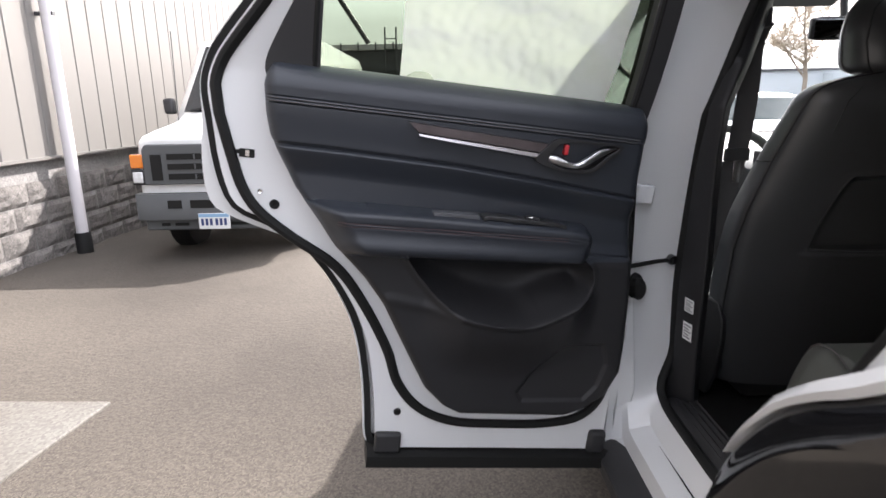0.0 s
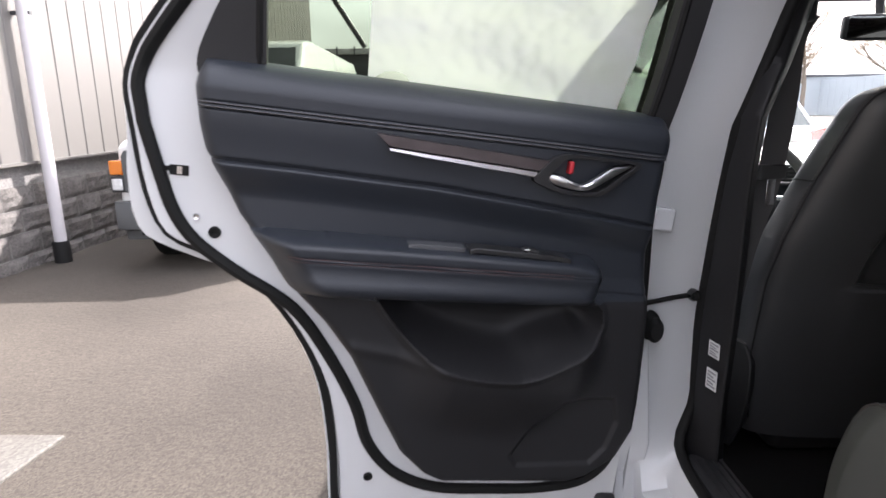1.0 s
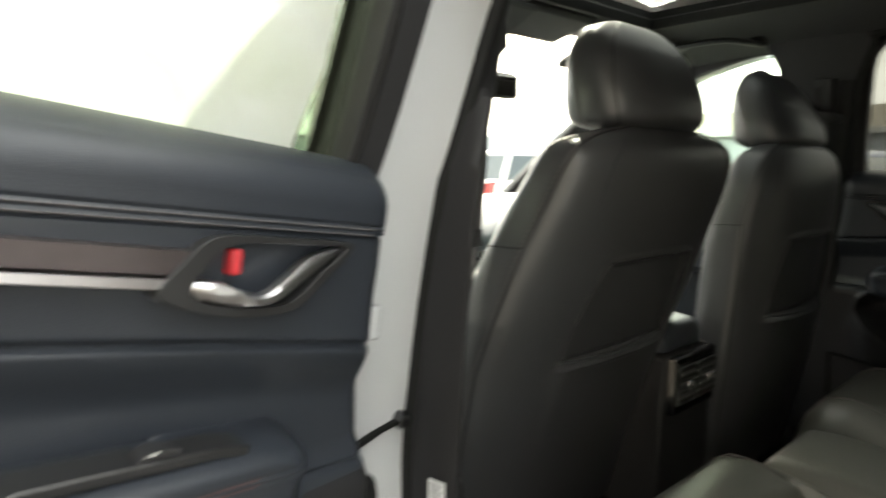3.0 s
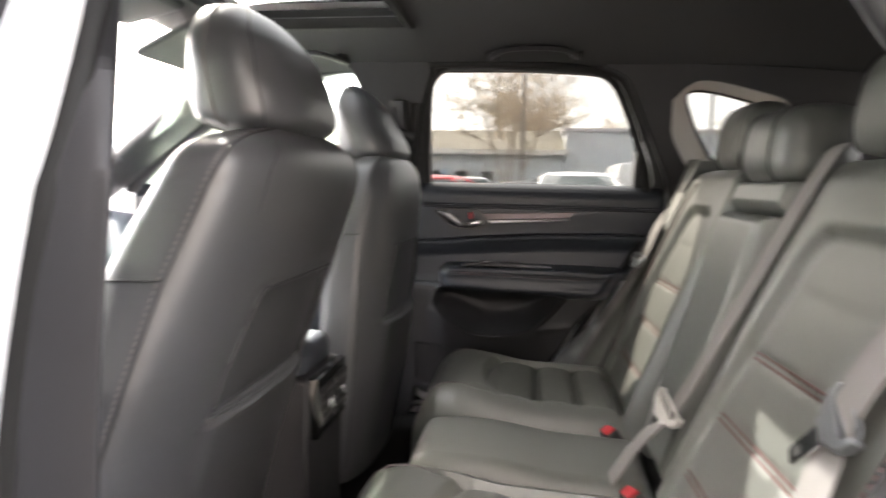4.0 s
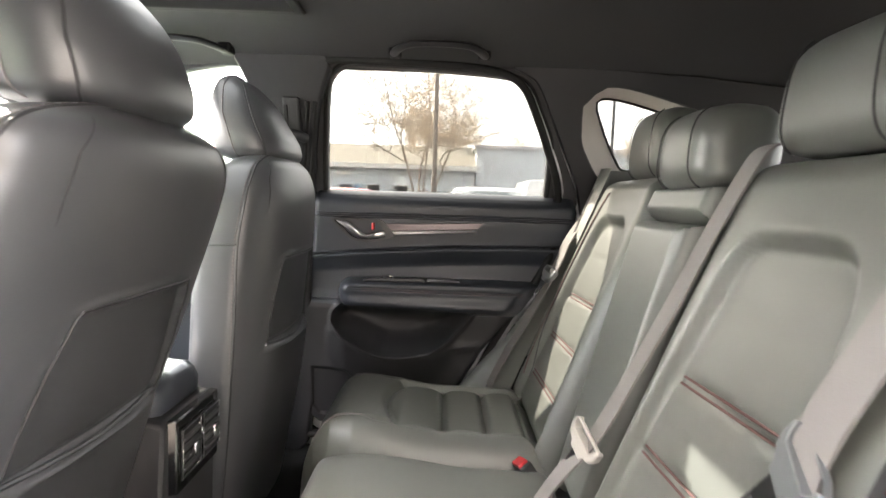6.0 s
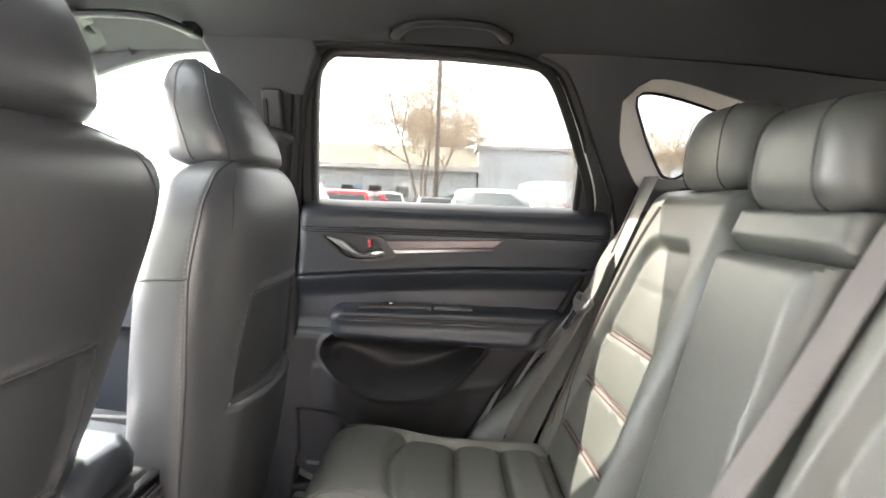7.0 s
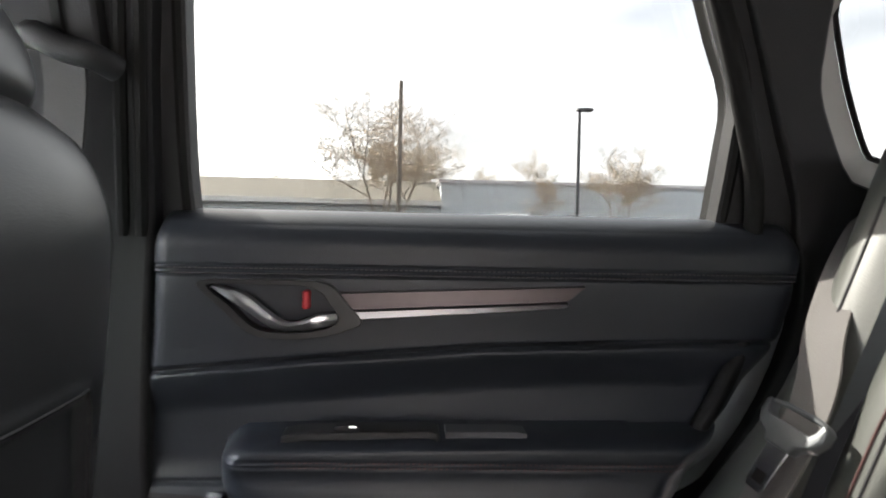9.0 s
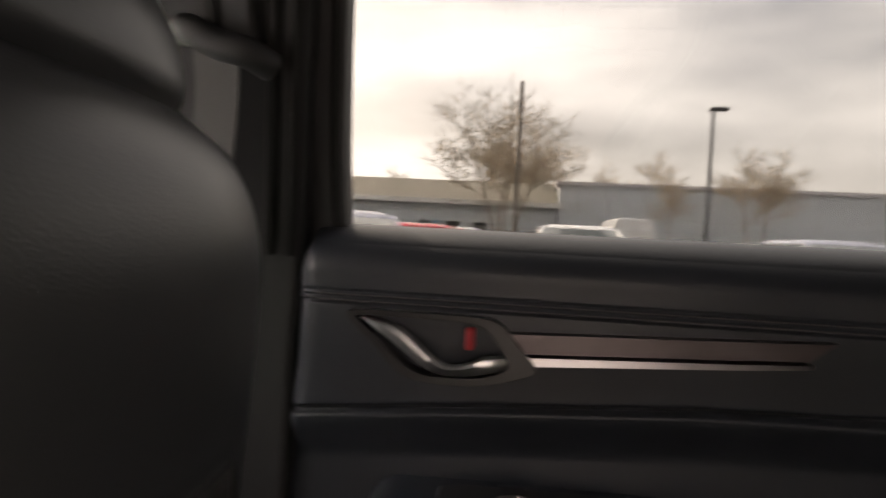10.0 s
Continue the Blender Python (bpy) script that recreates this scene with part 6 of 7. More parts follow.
V("badge", loft([[(VX + 0.075 * math.cos(a), yy, 0.785 + 0.035 * math.sin(a)) for a in (2 * math.pi * k / 20 for k in range(20))] for yy in (VY + 0.018, VY + 0.045)]), STEEL_DARK, "plain dark oval badge", gr)
for s in (-1, 1):
    V("indicator", box(VX + s * 0.915 - 0.075, VX + s * 0.915 + 0.075, VY + 0.05, VY + 0.16, 0.745, 0.862), AMBER, "amber indicator lens", bevel=0.01)
    hl = V("headlight", box(VX + s * 0.915 - 0.075, VX + s * 0.915 + 0.075, VY + 0.05, VY + 0.16, 0.600, 0.735), PLASTIC, "dark lamp housing", bevel=0.01)
    V("lens", box(VX + s * 0.915 - 0.058, VX + s * 0.915 + 0.058, VY + 0.040, VY + 0.06, 0.618, 0.715), LENS, "clear headlight lens", hl, bevel=0.015)
    V("mirror", loft([[(VX + s * x, yy, z) for x, z in ((1.00, 1.19), (1.13, 1.19), (1.14, 1.34), (1.01, 1.35))] for yy in (VY + 1.05, VY + 1.16)]), PLASTIC, "black door mirror", bevel=0.025)
    for yy in (VY + 0.85, VY + 4.1):
        w = V("wheel", loft([[(VX + s * x, yy + r * math.cos(a), 0.24 + r * math.sin(a)) for a in (2 * math.pi * k / 32 for k in range(32))] for x, r in ((0.68, 0.26), (0.69, 0.345), (0.72, 0.36), (0.90, 0.36), (0.93, 0.345), (0.935, 0.26))]), RUBBER, "black tyre")
bp = V("bumper", loft([[(VX + x, VY + d, z) for x, d in ((-1.0, 0.16), (-0.98, 0.05), (-0.85, 0.0), (0.85, 0.0), (0.98, 0.05), (1.0, 0.16))] for z in (0.29, 0.30, 0.515, 0.525)]), GREY_BUMPER, "grey plastic bumper", bevel=0.02)
V("bumper_apron", loft([[(VX + x, VY + d, z) for x, d in ((-0.95, 0.16), (-0.90, 0.07), (0.90, 0.07), (0.95, 0.16))] for z in (0.195, 0.292)]), GREY_BUMPER, "", bp, bevel=0.015)
for x0, x1, z0, z1 in ((-0.58, -0.42, 0.40, 0.47), (-0.32, -0.05, 0.40, 0.47), (0.05, 0.4, 0.40, 0.47)):
    V("bumper_opening", box(VX + x0, VX + x1, VY - 0.006, VY + 0.02, z0, z1), RUBBER, "", bp)
for x0, x1 in ((-0.72, -0.62), (-0.56, -0.40), (0.0, 0.3)):
    V("bumper_opening", box(VX + x0, VX + x1, VY + 0.062, VY + 0.08, 0.235, 0.262), RUBBER, "", bp)
pl = V("number_plate", box(VX - 0.235, VX + 0.125, VY - 0.025, VY - 0.012, 0.218, 0.355), LABEL_WHITE, "pale blue and white number plate", bevel=0.003)
PLATE_BLUE = material("plate_blue", (0.25, 0.42, 0.62), 0.5)
NAVY = material("plate_navy", (0.03, 0.05, 0.16), 0.6)
V("plate_band", box(VX - 0.230, VX + 0.120, VY - 0.0275, VY - 0.02, 0.322, 0.352), PLATE_BLUE, "", pl)
for k in range(6):
    V("plate_bar", box(VX - 0.205 + 0.050 * k + (0.014 if k > 2 else 0), VX - 0.175 + 0.050 * k + (0.014 if k > 2 else 0), VY - 0.0275, VY - 0.02, 0.250, 0.310), NAVY, "", pl)
V("aerial", tube([(VX - 0.80, VY + 0.80, 1.1), (VX - 0.80, VY + 0.85, 1.95)], 0.006, 6), STEEL_DARK)
V("wiper", tube([(VX - 0.7, VY + 0.93, 1.22), (VX - 0.35, VY + 0.975, 1.27), (VX + 0.05, VY + 0.99, 1.30)], 0.012, 6), RUBBER)

# ---- seen past the open door: pale building, dark roof, ladder ----
solo("wall_west_end", box(WX - 8.0, WX + 0.02, 17.5, 17.62, -0.5, 7.5), SIDING, "cream metal end wall", "wall", kind="structure", smooth=False)
st = thing("wall_stay", (WX, 17.4, 5.4), "dark slanting steel stay fixed to the wall's end", "stay")
part("tube", tube([(WX + 0.02, 17.4, 5.42), (-4.05, 17.4, 4.12), (-3.32, 17.4, 2.96)], 0.075, 8), STEEL_DARK, st)
con2 = thing("flat_roof_shed", (-3.2, 19.0, -0.3), "dark flat-roofed shed with a pale roof edge", "shed")
part("wall", box(-6.4, 0.6, 18.0, 21.5, -0.4, 2.82), STEEL_DARK, con2, bevel=0.03)
part("roof_edge", box(-6.5, 0.7, 17.9, 21.6, 2.82, 2.98), PIPE, con2, "pale metal roof edge", bevel=0.01)
for k in range(22):
    part("wall_rib", box(-6.3 + 0.3 * k, -6.22 + 0.3 * k, 17.97, 18.0, -0.3, 2.8), STEEL_DARK, con2)
for k in range(8):
    part("roof_bracket", box(-6.2 + 0.5 * k, -6.16 + 0.5 * k, 17.86, 17.9, 2.78, 3.03), STEEL_DARK, con2)
lad = thing("ladder", (-2.75, 17.7, 0.0), "grey metal ladder leaning on the shed", "ladder")
for x in (-2.90, -2.58):
    part("rail", tube([(x, 17.1, -0.3), (x, 17.86, 3.42)], 0.025, 6), STEEL_DARK, lad)
for k in range(12):
    t = (k + 0.7) / 12.5
    part("rung", tube([(-2.90, 17.1 + 0.85 * t, -0.3 + 3.65 * t), (-2.58, 17.1 + 0.85 * t, -0.3 + 3.65 * t)], 0.016, 6), STEEL_DARK, lad)

# ---- parking lot on the far side ----
for k, (x, y) in enumerate(((11.6, 1.4), (11.6, -1.7), (11.6, -4.8), (11.6, -7.9), (11.6, 4.5), (23.5, -6.3), (23.5, -3.2), (23.5, -9.4), (23.5, 3.4))):
    solo("trim_parking_line", box(x - 2.4, x + 2.4, y - 0.06, y + 0.06, -0.01, 0.006), LINE_WHITE, "worn white parking line", "parking line", "parking lines", "structure", smooth=False)


def wing(name, label, x, y0, y1, h, material_):
    """A long low building whose front wall stands at x."""
    bd = thing(name, (x, (y0 + y1) / 2, 0), label, "building")
    part("wall", box(x, x + 14, y0, y1, -0.2, h), material_, bd, smooth=False)
    n = int((y1 - y0) / 1.2)
    for k in range(n):
        part("seam", box(x - 0.03, x, y0 + 1.2 * k, y0 + 1.2 * k + 0.05, 0, h), material_, bd)
    return bd


bA = wing("workshop_building", "long blue-grey building with brown shingle roof", 45.0, -1.3, 34, 3.55, GREY_WALL)
part("roof", loft([[(44.4, y, 3.55), (44.4, y, 3.70), (50.5, y, 5.75), (59.5, y, 3.7), (59.5, y, 3.55)] for y in (-1.5, 34.2)]), BRICK_BROWN, bA, "brown shingle roof", smooth=False)
part("eave_trim", box(44.3, 44.42, -1.6, 34.3, 3.45, 3.82), WHITE_TRIM, bA, "white eave board")
for y in (8.0, 5.9, 3.8, 14.0, 18.0, 22.0):
    w = part("window", box(44.90, 44.96, y, y + 1.05, 1.30, 2.25), WHITE_TRIM, bA)
    part("pane", box(44.87, 44.91, y + 0.07, y + 0.98, 1.37, 2.18), WINDOW_DARK, w)
part("door", box(44.90, 44.97, 10.4, 11.3, 0.0, 2.1), WHITE_TRIM, bA)
part("sign_panel", box(44.85, 44.95, 8.1, 9.4, 2.85, 3.25), WHITE_TRIM, bA, "blank white sign panel")
part("blue_sign", box(44.85, 44.95, 7.55, 7.85, 1.55, 2.25), PLATE_BLUE, bA, "small blue sign")
bB = wing("metal_building", "long pale blue-grey metal building", 45.0, -70, -1.4, 5.25, GREY_WALL)
part("cornice", box(44.8, 59, -70.2, -1.2, 5.25, 5.5), PIPE, bB, "grey metal roof edge")
for y in (-20.0, -23.0, -33.0):
    part("window", box(44.9, 44.97, y, y + 1.4, 1.1, 2.1), WINDOW_DARK, bB)
wing("distant_hall", "distant low pale grey hall", 45.0, 36, 110, 4.2, GREY_WALL)
far2 = thing("distant_building", (30, 75, 0), "distant low grey building", "building")
part("wall", box(0, 80, 75, 85, -0.5, 4.5), GREY_WALL, far2, smooth=False)
part("roof", box(-0.3, 80.3, 74.7, 85.3, 4.5, 4.8), STEEL_DARK, far2, smooth=False)
rng = random.Random(5)


def tree(x, y, h, spread, label, seed, trunks=1, density=1.0, z0=0.0, broad=0.42, mid=0.58, stout=1.0):
    """A bare tree: forking limbs that taper into fine twigs inside a rounded crown, broad times its height in half width."""
    r = random.Random(seed)
    t = thing("bare_tree", (x, y, z0), label, "tree", "bare trees")
    limbs, twigs = [], []
    verts, faces = [], []
    tv, tf = [], []

    def seg(a, b, ra, rb, vs, fs, n):
        d = (b - a).normalized()
        s = d.cross(Vector((0.3, 0.2, 1))).normalized()
        u = d.cross(s)
        k = len(vs)
        for p, rr in ((a, ra), (b, rb)):
            for i in range(n):
                f = 2 * math.pi * i / n
                vs.append(p + s * rr * math.cos(f) + u * rr * math.sin(f))
        for i in range(n):
            j = (i + 1) % n
            fs.append((k + i, k + j, k + n + j, k + n + i))

    def outside(p):
        a, b = math.hypot(p.x - x, p.y - y) / (broad * h), (p.z - z0 - mid * h) / ((1.02 - mid) * h)
        return a * a + b * b > 1.15 + 0.5 * noise.noise((p.x * 0.7, p.y * 0.7, p.z * 0.7)) - 0.35 * r.random() and p.z > z0 + 0.3 * h

    def grow(p, d, length, rad, level):
        steps = 4 if level < 3 else 2
        if level > 1 and outside(p):
            return
        for i in range(steps):
            q = p + d * length / steps
            nd = (d + Vector((r.uniform(-1, 1), r.uniform(-1, 1), r.uniform(-0.5, 0.9))) * 0.16).normalized()
            r2 = rad * (1 - 0.30 / steps)
            if level < 3:
                seg(p, q, rad, r2, verts, faces, 6)
            else:
                seg(p, q, rad, r2, tv, tf, 3)
            if level < 5 and i >= (2 if level == 0 else 0):
                for _ in range(1 if level < 2 else 2 if r.random() < 0.8 * density else 1):
                    side = Vector((r.uniform(-1, 1), r.uniform(-1, 1), r.uniform(-0.10, 0.55))).normalized()
                    nd2 = (d * 0.50 + side * (0.95 * spread)).normalized()
                    grow(q, nd2, length * r.uniform(0.50, 0.72), max(r2 * r.uniform(0.45, 0.62), 0.013), level + 1)
            p, d, rad = q, nd, r2
        if level < 5:
            grow(p, d, length * 0.6, rad * 0.75, level + 1)
    for k in range(trunks):
        a = 2 * math.pi * k / max(trunks, 1) + r.random()
        lean_ = 0.0 if trunks == 1 else 0.38
        grow(Vector((x + 0.2 * math.cos(a) * (trunks > 1), y + 0.2 * math.sin(a) * (trunks > 1), z0)), Vector((lean_ * math.cos(a) * 0.6, lean_ * math.sin(a), 1)).normalized(), h * 0.42, h * stout * (0.020 if trunks == 1 else 0.014), 0)
    part("trunk", (verts, faces), BARK, t, smooth=True)
    part("crown", (tv, tf), TWIG, t, "fine budding twigs", smooth=False)
    return t


tree(41.0, 2.6, 12.2, 1.15, "large bare tree with slim forking trunks before the building", 3, 4, 0.62, broad=0.47, mid=0.52, stout=0.62)
tree(62.0, 4.5, 11.5, 1.2, "bare tree behind the brown roof", 4, 2, 0.9)
tree(54.0, -0.2, 10.5, 1.2, "bare tree behind the large tree", 12, 2, 1.0)
tree(60.0, -9.4, 10.8, 1.1, "bare budding tree behind the metal building", 5, 2, 1.0, broad=0.36)
tree(36.0, -7.3, 5.8, 0.9, "slim young bare tree by the building", 6, 1, 0.35, broad=0.26, mid=0.68, stout=0.6)
tree(40.0, -13.4, 8.4, 1.0, "bare tree by the lamp post", 7, 2, 0.6, broad=0.40, stout=0.7)
tree(66.0, 16.0, 9.0, 1.0, "bare tree behind the roof ridge", 9, 1, 0.8)
tree(17.0, 31.0, 7.0, 1.0, "bare tree beyond the bonnet", 10, 1, 0.9)
tree(24.0, 34.0, 8.0, 1.0, "bare tree beyond the bonnet", 11, 1, 0.8)

up = thing("utility_pole", (30.6, 1.5, 0), "weathered wooden utility pole", "pole")
part("pole", tube([(30.6, 1.5, 0), (30.6, 1.5, 9.05)], [0.14, 0.10], 10), POLE_WOOD, up)
lp = thing("street_lamp", (31.7, -8.06, 0), "dark steel lamp post with flat head", "lamp post")
part("pole", tube([(31.7, -8.06, 0), (31.7, -8.06, 8.1)], [0.11, 0.08], 8), STEEL_DARK, lp)
part("head", box(31.45, 31.95, -8.75, -7.9, 8.05, 8.2), STEEL_DARK, lp, bevel=0.04)


# ---- parked cars ----
def paint(name, c, rough=0.3):
    return material(name, c, rough, coat=0.7, vary=0.03)


P_RED, P_DARK, P_GREY, P_SILVER, P_CREAM = paint("red_car_paint", (0.55, 0.02, 0.03)), paint("dark_car_paint", (0.03, 0.03, 0.035)), paint("grey_car_paint", (0.16, 0.17, 0.18)), paint("pale_blue_silver_paint", (0.33, 0.35, 0.45)), paint("cream_white_paint", (0.72, 0.71, 0.66))
DARK_LENS = material("dark_headlight_lens", (0.05, 0.055, 0.06), 0.1, coat=0.6)
TAIL = material("red_tail_lens", (0.5, 0.02, 0.02), 0.2, coat=0.5)
PLATE_ORANGE = material("orange_plate", (0.75, 0.38, 0.04), 0.5)
CAR_GLASS = material("car_window", (0.045, 0.06, 0.06), 0.05, coat=0.5, vary=0.3)


def parked_car(label, m, mat, L=4.5, Wd=1.85, H=1.55, belt=0.98, hood=0.95, rear=0.15, kind="suv", slots=0, plate=None):
    """A car standing with its nose towards local +x, its middle over the origin."""
    t = thing("parked_car", (0, 0, 0), label, "car", "parked cars", m)
    w = Wd / 2
    n = L / 2
    low = 0.08 if slots else 0.0
    st = [(-n, 0.90, 0.42, belt - 0.08), (-n + 0.06, 0.97, 0.34, belt), (-n + 0.5, 1.0, 0.28, belt + 0.03), (0.0, 1.0, 0.26, belt), (n - hood - 0.15, 1.0, 0.26, belt - 0.01), (n - 0.45, 0.99, 0.27, belt - 0.10), (n - 0.10, 0.93, 0.33, belt - 0.20), (n, 0.80, 0.42, belt - 0.30)]
    rings = []
    for x, k, zb, zt in st:
        rings.append([(x, s * w * k * f, z) for s, f, z in ((-1, 0.90, zb), (-1, 0.98, zb + 0.10), (-1, 1.0, (zb + zt) / 2), (-1, 0.97, zt - 0.06), (-1, 0.88, zt), (1, 0.88, zt), (1, 0.97, zt - 0.06), (1, 1.0, (zb + zt) / 2), (1, 0.98, zb + 0.10), (1, 0.90, zb))])
    body = part("body", loft(rings), mat, t, bevel=0.03, segs=3)
    xf, xr = n - hood - 0.05, -n + rear
    top_f, top_r = xf - 0.75, xr + (0.35 if kind != "sedan" else 0.75)
    def ring_(x0, x1, f, z):
        return [(x0, -w * f, z), (x1, -w * f, z), (x1 + 0.07, -w * f * 0.5, z), (x1 + 0.07, w * f * 0.5, z), (x1, w * f, z), (x0, w * f, z), (x0 - 0.04, w * f * 0.5, z), (x0 - 0.04, -w * f * 0.5, z)]
    part("windows", loft([ring_(xr, xf, 0.93, belt - 0.04), ring_(xr + (top_r - xr) * 0.85, xf + (top_f - xf) * 0.88, 0.74, H - 0.09)]), CAR_GLASS, t, "dark car windows", bevel=0.02)
    part("roof", loft([ring_(xr + (top_r - xr) * 0.85, xf + (top_f - xf) * 0.88, 0.745, H - 0.10), ring_(top_r - 0.02, top_f + 0.02, 0.70, H - 0.045), ring_(top_r + 0.06, top_f - 0.10, 0.60, H - 0.015), ring_(top_r + 0.30, top_f - 0.30, 0.45, H)]), mat, t, bevel=0.02)
    for s in (-1, 1):
        for (a, b) in (((xf, belt - 0.04), (top_f + 0.02, H - 0.08)), ((xr, belt - 0.04), (top_r - 0.02, H - 0.08)), ((0.0, belt - 0.04), (-0.05, H - 0.08))):
            part("pillar", tube([(a[0], s * w * 0.935, a[1]), (b[0], s * w * 0.74, b[1])], 0.045 if a[0] else 0.03, 8), mat, t)
        part("door_mirror", loft([[(xf - 0.25 + d, s * (w + o), belt + z) for o, z in ((-0.02, 0.0), (0.16, 0.0), (0.17, 0.12), (0.0, 0.13))] for d in (0.0, 0.12)]), mat, t, bevel=0.03)
        part("headlight", loft([[(n - 0.16 + d, s * (w * a), belt + z) for a, z in ((0.62, -0.24 - low), (0.95, -0.16 - low), (0.95, -0.26 - low), (0.66, -0.33 - low))] for d in (0.0, 0.13)]), DARK_LENS if slots else LENS, t, "dark slim headlight" if slots else "clear headlight", bevel=0.01)
        part("fog_lamp", box(n - 0.10, n - 0.02, s * w * 0.72 - 0.12, s * w * 0.72 + 0.12, 0.42, 0.53), PLASTIC, t, bevel=0.02)
        part("tail_light", loft([[(-n - 0.01 + d, s * (w * a), belt + z) for a, z in ((0.62, -0.08), (0.93, -0.02), (0.93, -0.26), (0.66, -0.24))] for d in (0.0, 0.10)]), TAIL, t, "red tail light", bevel=0.01)
        for x in (n - 0.90, -n + 0.85):
            wh = part("wheel", loft([[(x + r * math.cos(a), s * y, 0.335 + r * math.sin(a)) for a in (2 * math.pi * k / 24 for k in range(24))] for y, r in ((w - 0.22, 0.22), (w - 0.21, 0.32), (w - 0.03, 0.335), (w + 0.005, 0.32), (w + 0.01, 0.22))]), RUBBER, t, "black tyre")
            part("rim", loft([[(x + r * math.cos(a), s * y, 0.335 + r * math.sin(a)) for a in (2 * math.pi * k / 24 for k in range(24))] for y, r in ((w - 0.05, 0.215), (w + 0.012, 0.215), (w + 0.008, 0.17), (w - 0.02, 0.05))]), SATIN_GREY, wh)
    part("front_skirt", loft([[(n - 0.30 + d, s_ * w * k, z) for s_, k, z in ((-1, 0.90, 0.20), (-1, 0.96, 0.30), (-1, 0.92, 0.46), (1, 0.92, 0.46), (1, 0.96, 0.30), (1, 0.90, 0.20))] for d in (0.0, 0.16, 0.25)]), mat if slots else PLASTIC, t, bevel=0.03)
    part("front_intake", loft([[(n - 0.06 + d, y, z) for y, z in ((-w * 0.60, 0.36), (w * 0.60, 0.36), (w * 0.55, 0.44), (-w * 0.55, 0.44))] for d in (0.0, 0.10)]), PLASTIC, t, bevel=0.015)
    if slots:
        gr_ = part("grille", loft([[(n - 0.12 + d, y, z) for y, z in ((-0.52, belt - 0.465), (0.52, belt - 0.465), (0.54, belt - 0.26), (-0.54, belt - 0.26))] for d in (0.0, 0.115)]), mat, t, bevel=0.02)
        for k in range(slots):
            yk = (k - (slots - 1) / 2) * 0.14
            part("grille_slot", box(n - 0.06, n + 0.004, yk - 0.048, yk + 0.048, belt - 0.445, belt - 0.285), RUBBER, gr_, "black upright slot", bevel=0.02)
    else:
        part("grille", loft([[(n - 0.08 + d, y, z) for y, z in ((-0.5, belt - 0.40), (0.5, belt - 0.40), (0.55, belt - 0.28), (-0.55, belt - 0.28))] for d in (0.0, 0.10)]), PLASTIC, t, bevel=0.01)
    p1 = part("number_plate", box(n + 0.003, n + 0.05, -0.17, 0.17, 0.47 - 0.8 * low, 0.62 - 0.8 * low), plate or LABEL_WHITE, t, "number plate with plain bars")
    part("plate_bars", join(*[box(n + 0.049, n + 0.054, -0.13 + 0.045 * k, -0.10 + 0.045 * k, 0.515 - 0.8 * low, 0.58 - 0.8 * low) for k in range(6)]), NAVY, p1)
    part("rear_plate", box(-n - 0.03, -n, -0.17, 0.17, 0.62, 0.76), LABEL_WHITE, t)
    part("wiper", tube([(xf + 0.05, -0.5, belt + 0.0), (xf - 0.02, 0.1, belt + 0.05)], 0.012, 5), RUBBER, t)
    return t


parked_car("white SUV with upright grille slots and orange plate", pose(13.15, -0.14, 0, 0, 0, 180), PAINT, 4.6, 2.02, 1.52, 1.0, 1.15, 0.25, "suv", 7, PLATE_ORANGE)
parked_car("red hatchback parked beside the white SUV", pose(12.0, 2.94, 0, 0, 0, -2.7), P_RED, 4.1, 1.74, 1.36, 0.90, 0.95, 0.10, "suv")
parked_car("pale silver-blue saloon car in the lot", pose(7.25, 3.30, 0, 0, 0, -162), P_SILVER, 4.5, 1.80, 1.42, 0.92, 1.1, 0.5, "sedan")
parked_car("white hatchback in the lot", pose(7.6, 8.2, 0, 0, 0, 0), P_CREAM, 4.3, 1.80, 1.45, 0.95, 1.0, 0.2, "suv")
parked_car("red car in the front row of the lot", pose(9.5, 10.6, 0, 0, 0, 0), P_RED, 4.3, 1.80, 1.45, 0.95, 1.0, 0.2, "suv")
parked_car("dark estate car with red tail lights", pose(23.0, 1.45, 0, 0, 0, 8), P_DARK, 4.6, 1.78, 1.32, 0.90, 1.1, 0.25, "suv")
parked_car("grey saloon car near the building", pose(31.0, -6.4, 0, 0, 0, -10), P_GREY, 4.6, 1.85, 1.42, 0.92, 1.1, 0.5, "sedan")
parked_car("cream white saloon car in the lot", pose(24.5, -7.7, 0, 0, 0, 165), P_CREAM, 4.6, 1.80, 1.42, 0.92, 1.1, 0.5, "sedan")
parked_car("white car beside the dark estate", pose(27.0, 3.7, 0, 0, 0, 5), PAINT, 4.4, 1.8, 1.5, 0.95, 1.0, 0.2, "suv")
parked_car("dark blue car in front of the building", pose(35.0, 5.8, 0, 0, 0, 90), P_DARK, 4.4, 1.8, 1.45, 0.95, 1.0, 0.5, "sedan")
parked_car("dark pickup in front of the building", pose(36.0, 0.2, 0, 0, 0, 90), P_GREY, 4.9, 1.9, 1.7, 1.05, 1.2, 0.6, "sedan")
parked_car("pale blue hatchback beside the building", pose(12.5, -4.9, 0, 0, 0, 180), P_SILVER, 4.3, 1.8, 1.45, 0.95, 1.0, 0.2, "suv")
parked_car("white saloon car at the end of the row", pose(22.0, -13.0, 0, 0, 0, 175), PAINT, 4.5, 1.8, 1.45, 0.95, 1.0, 0.4, "sedan")
parked_car("white car seen ahead in the lot", pose(4.5, 13.0, -0.1, 0, 0, 95), PAINT, 4.5, 1.8, 1.45, 0.95, 1.0, 0.3, "suv")

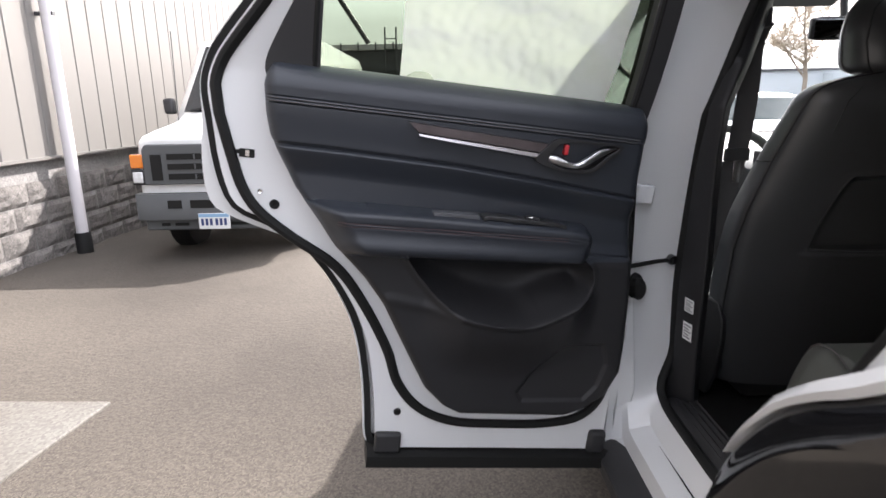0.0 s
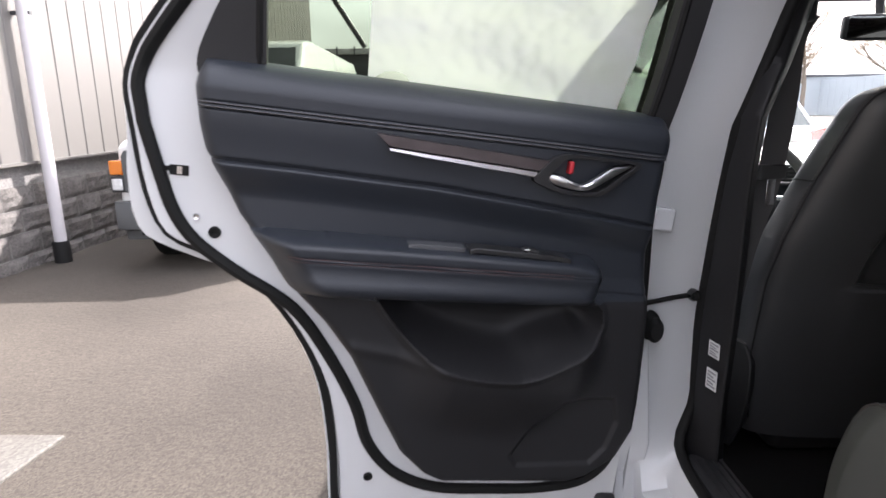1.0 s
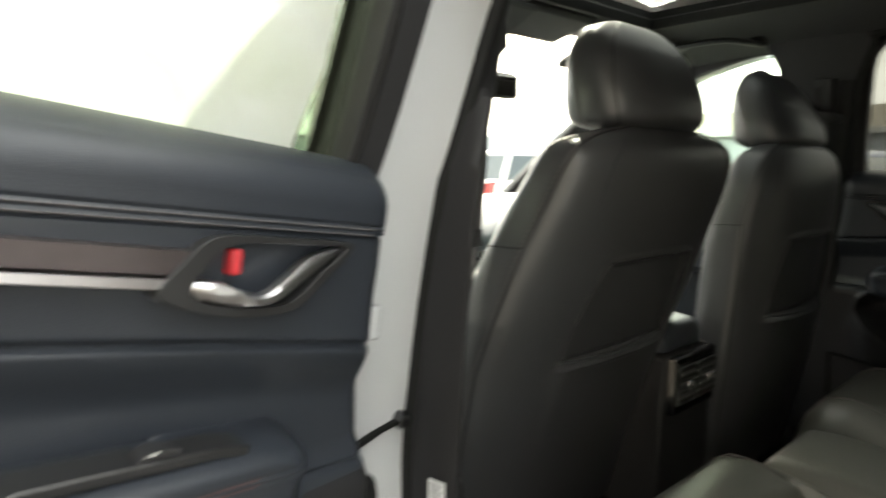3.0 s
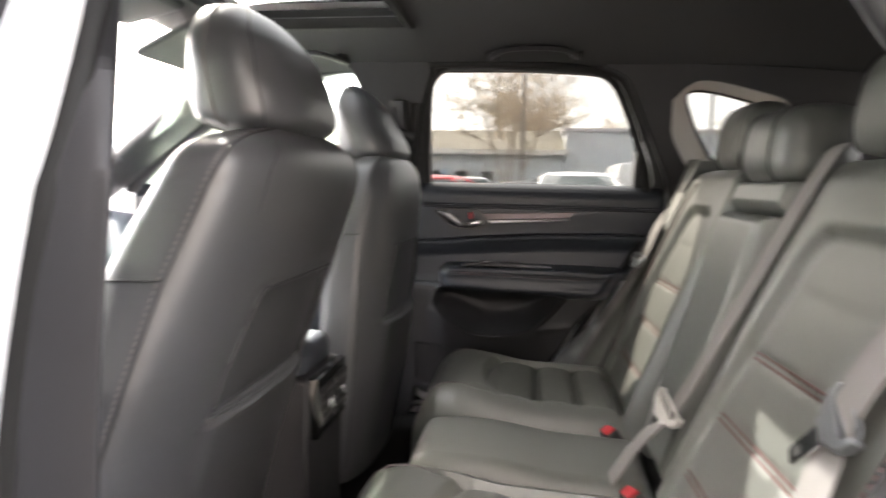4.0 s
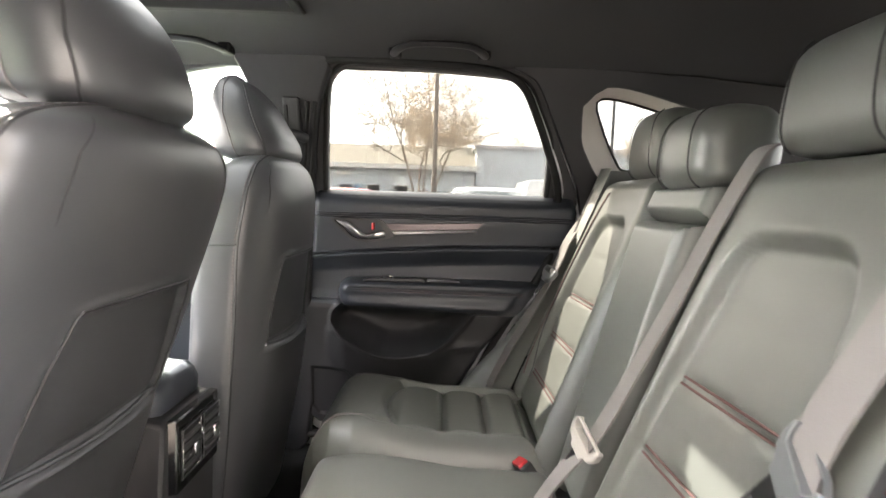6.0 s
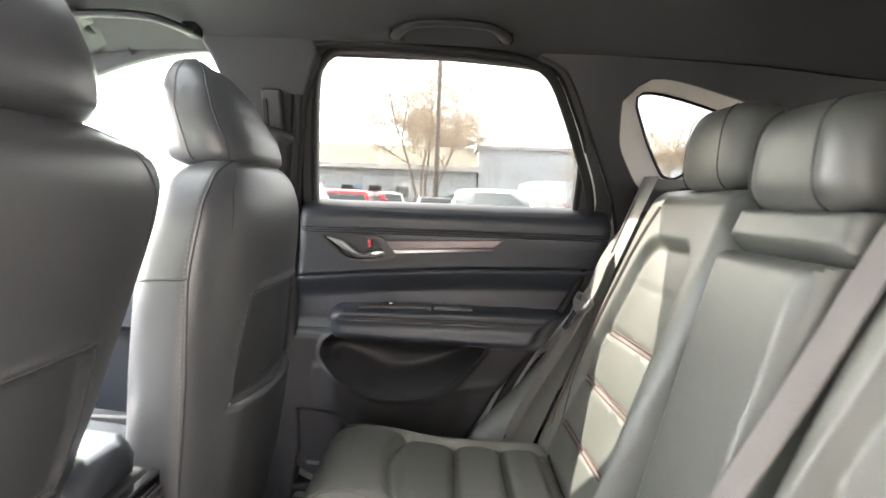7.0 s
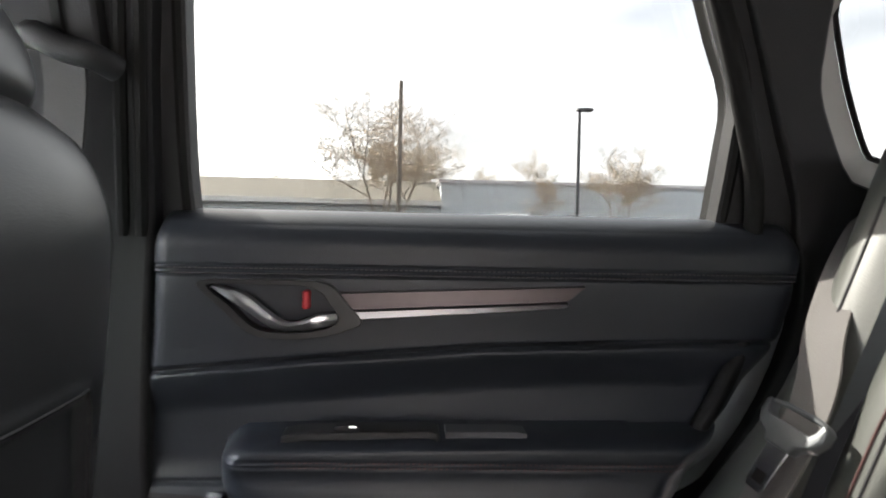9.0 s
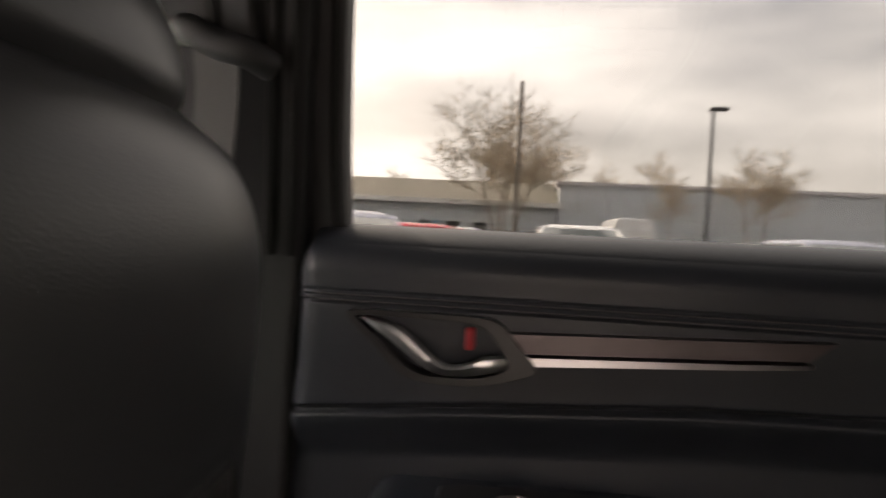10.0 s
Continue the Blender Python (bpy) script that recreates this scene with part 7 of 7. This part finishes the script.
pv = thing("delivery_van", (32.0, -4.2, 0), "tall white delivery van seen from behind", "van")
part("body", loft([[(x, -4.2 + s * w_, z) for s, w_, z in ((-1, 1.0, 0.3), (-1, 1.02, 1.0), (-1, 0.96, 1.9), (-1, 0.80, 2.38), (1, 0.80, 2.38), (1, 0.96, 1.9), (1, 1.02, 1.0), (1, 1.0, 0.3))] for x in (29.6, 29.7, 33.5, 35.0)]), VAN_WHITE, pv, bevel=0.06, segs=3)
part("door_gap", box(29.585, 29.60, -4.21, -4.19, 0.5, 2.2), PLASTIC_GREY, pv)
for s in (-1, 1):
    part("tail_light", box(29.57, 29.62, -4.2 + s * 0.95 - 0.05, -4.2 + s * 0.95 + 0.05, 0.8, 1.3), TAIL, pv)
    part("rear_window", box(29.57, 29.61, -4.2 + s * 0.42 - 0.3, -4.2 + s * 0.42 + 0.3, 1.3, 1.85), VAN_WHITE, pv)
    part("wheel", loft([[(30.4 + r * math.cos(a), -4.2 + s * y, 0.34 + r * math.sin(a)) for a in (2 * math.pi * k / 20 for k in range(20))] for y, r in ((0.75, 0.33), (0.99, 0.33), (1.0, 0.2))]), RUBBER, pv)
part("bumper", box(29.5, 29.65, -5.15, -3.25, 0.35, 0.5), PLASTIC, pv, bevel=0.02)

# blocks of the wall base, laid in courses
course = 0.2
for row in range(7):
    z = -0.545 + course * row + 0.0
    off = 0.2 * (row % 2)
    k = 0
    y = 3.2 + off
    while y < 9.2:
        if z + 0.19 < SIDE_TOP - 0.02 and z > -0.4:
            ob = new("block", kinds[rng.randrange(6)])
            ob.location = (WX - 0.03, y, z)
            ob.parent = wall
        y += 0.402
b = bmesh.new()
for row in range(7):
    z = -0.545 + course * row
    if not (z + 0.19 < SIDE_TOP - 0.02 and z > -0.4):
        continue
    for y0, y1 in ((-5.6, 3.2 + 0.2 * (row % 2)), (9.3, 17.5)):
        y = y0
        while y + 0.4 < y1:
            vs = [b.verts.new(p) for p in ((WX - 0.028, y, z), (WX - 0.028, y + 0.39, z), (WX - 0.028, y + 0.39, z + 0.19), (WX - 0.028, y, z + 0.19), (WX - 0.005, y + 0.02, z + 0.02), (WX + 0.0, y + 0.37, z + 0.02), (WX + 0.004, y + 0.37, z + 0.17), (WX - 0.008, y + 0.02, z + 0.17))]
            b.faces.new(vs[4:])
            for i in range(4):
                j = (i + 1) % 4
                b.faces.new((vs[i], vs[j], vs[4 + j], vs[4 + i]))
            y += 0.402
part("block_course", b, BLOCK, wall, smooth=False)["kind"] = "stuff"
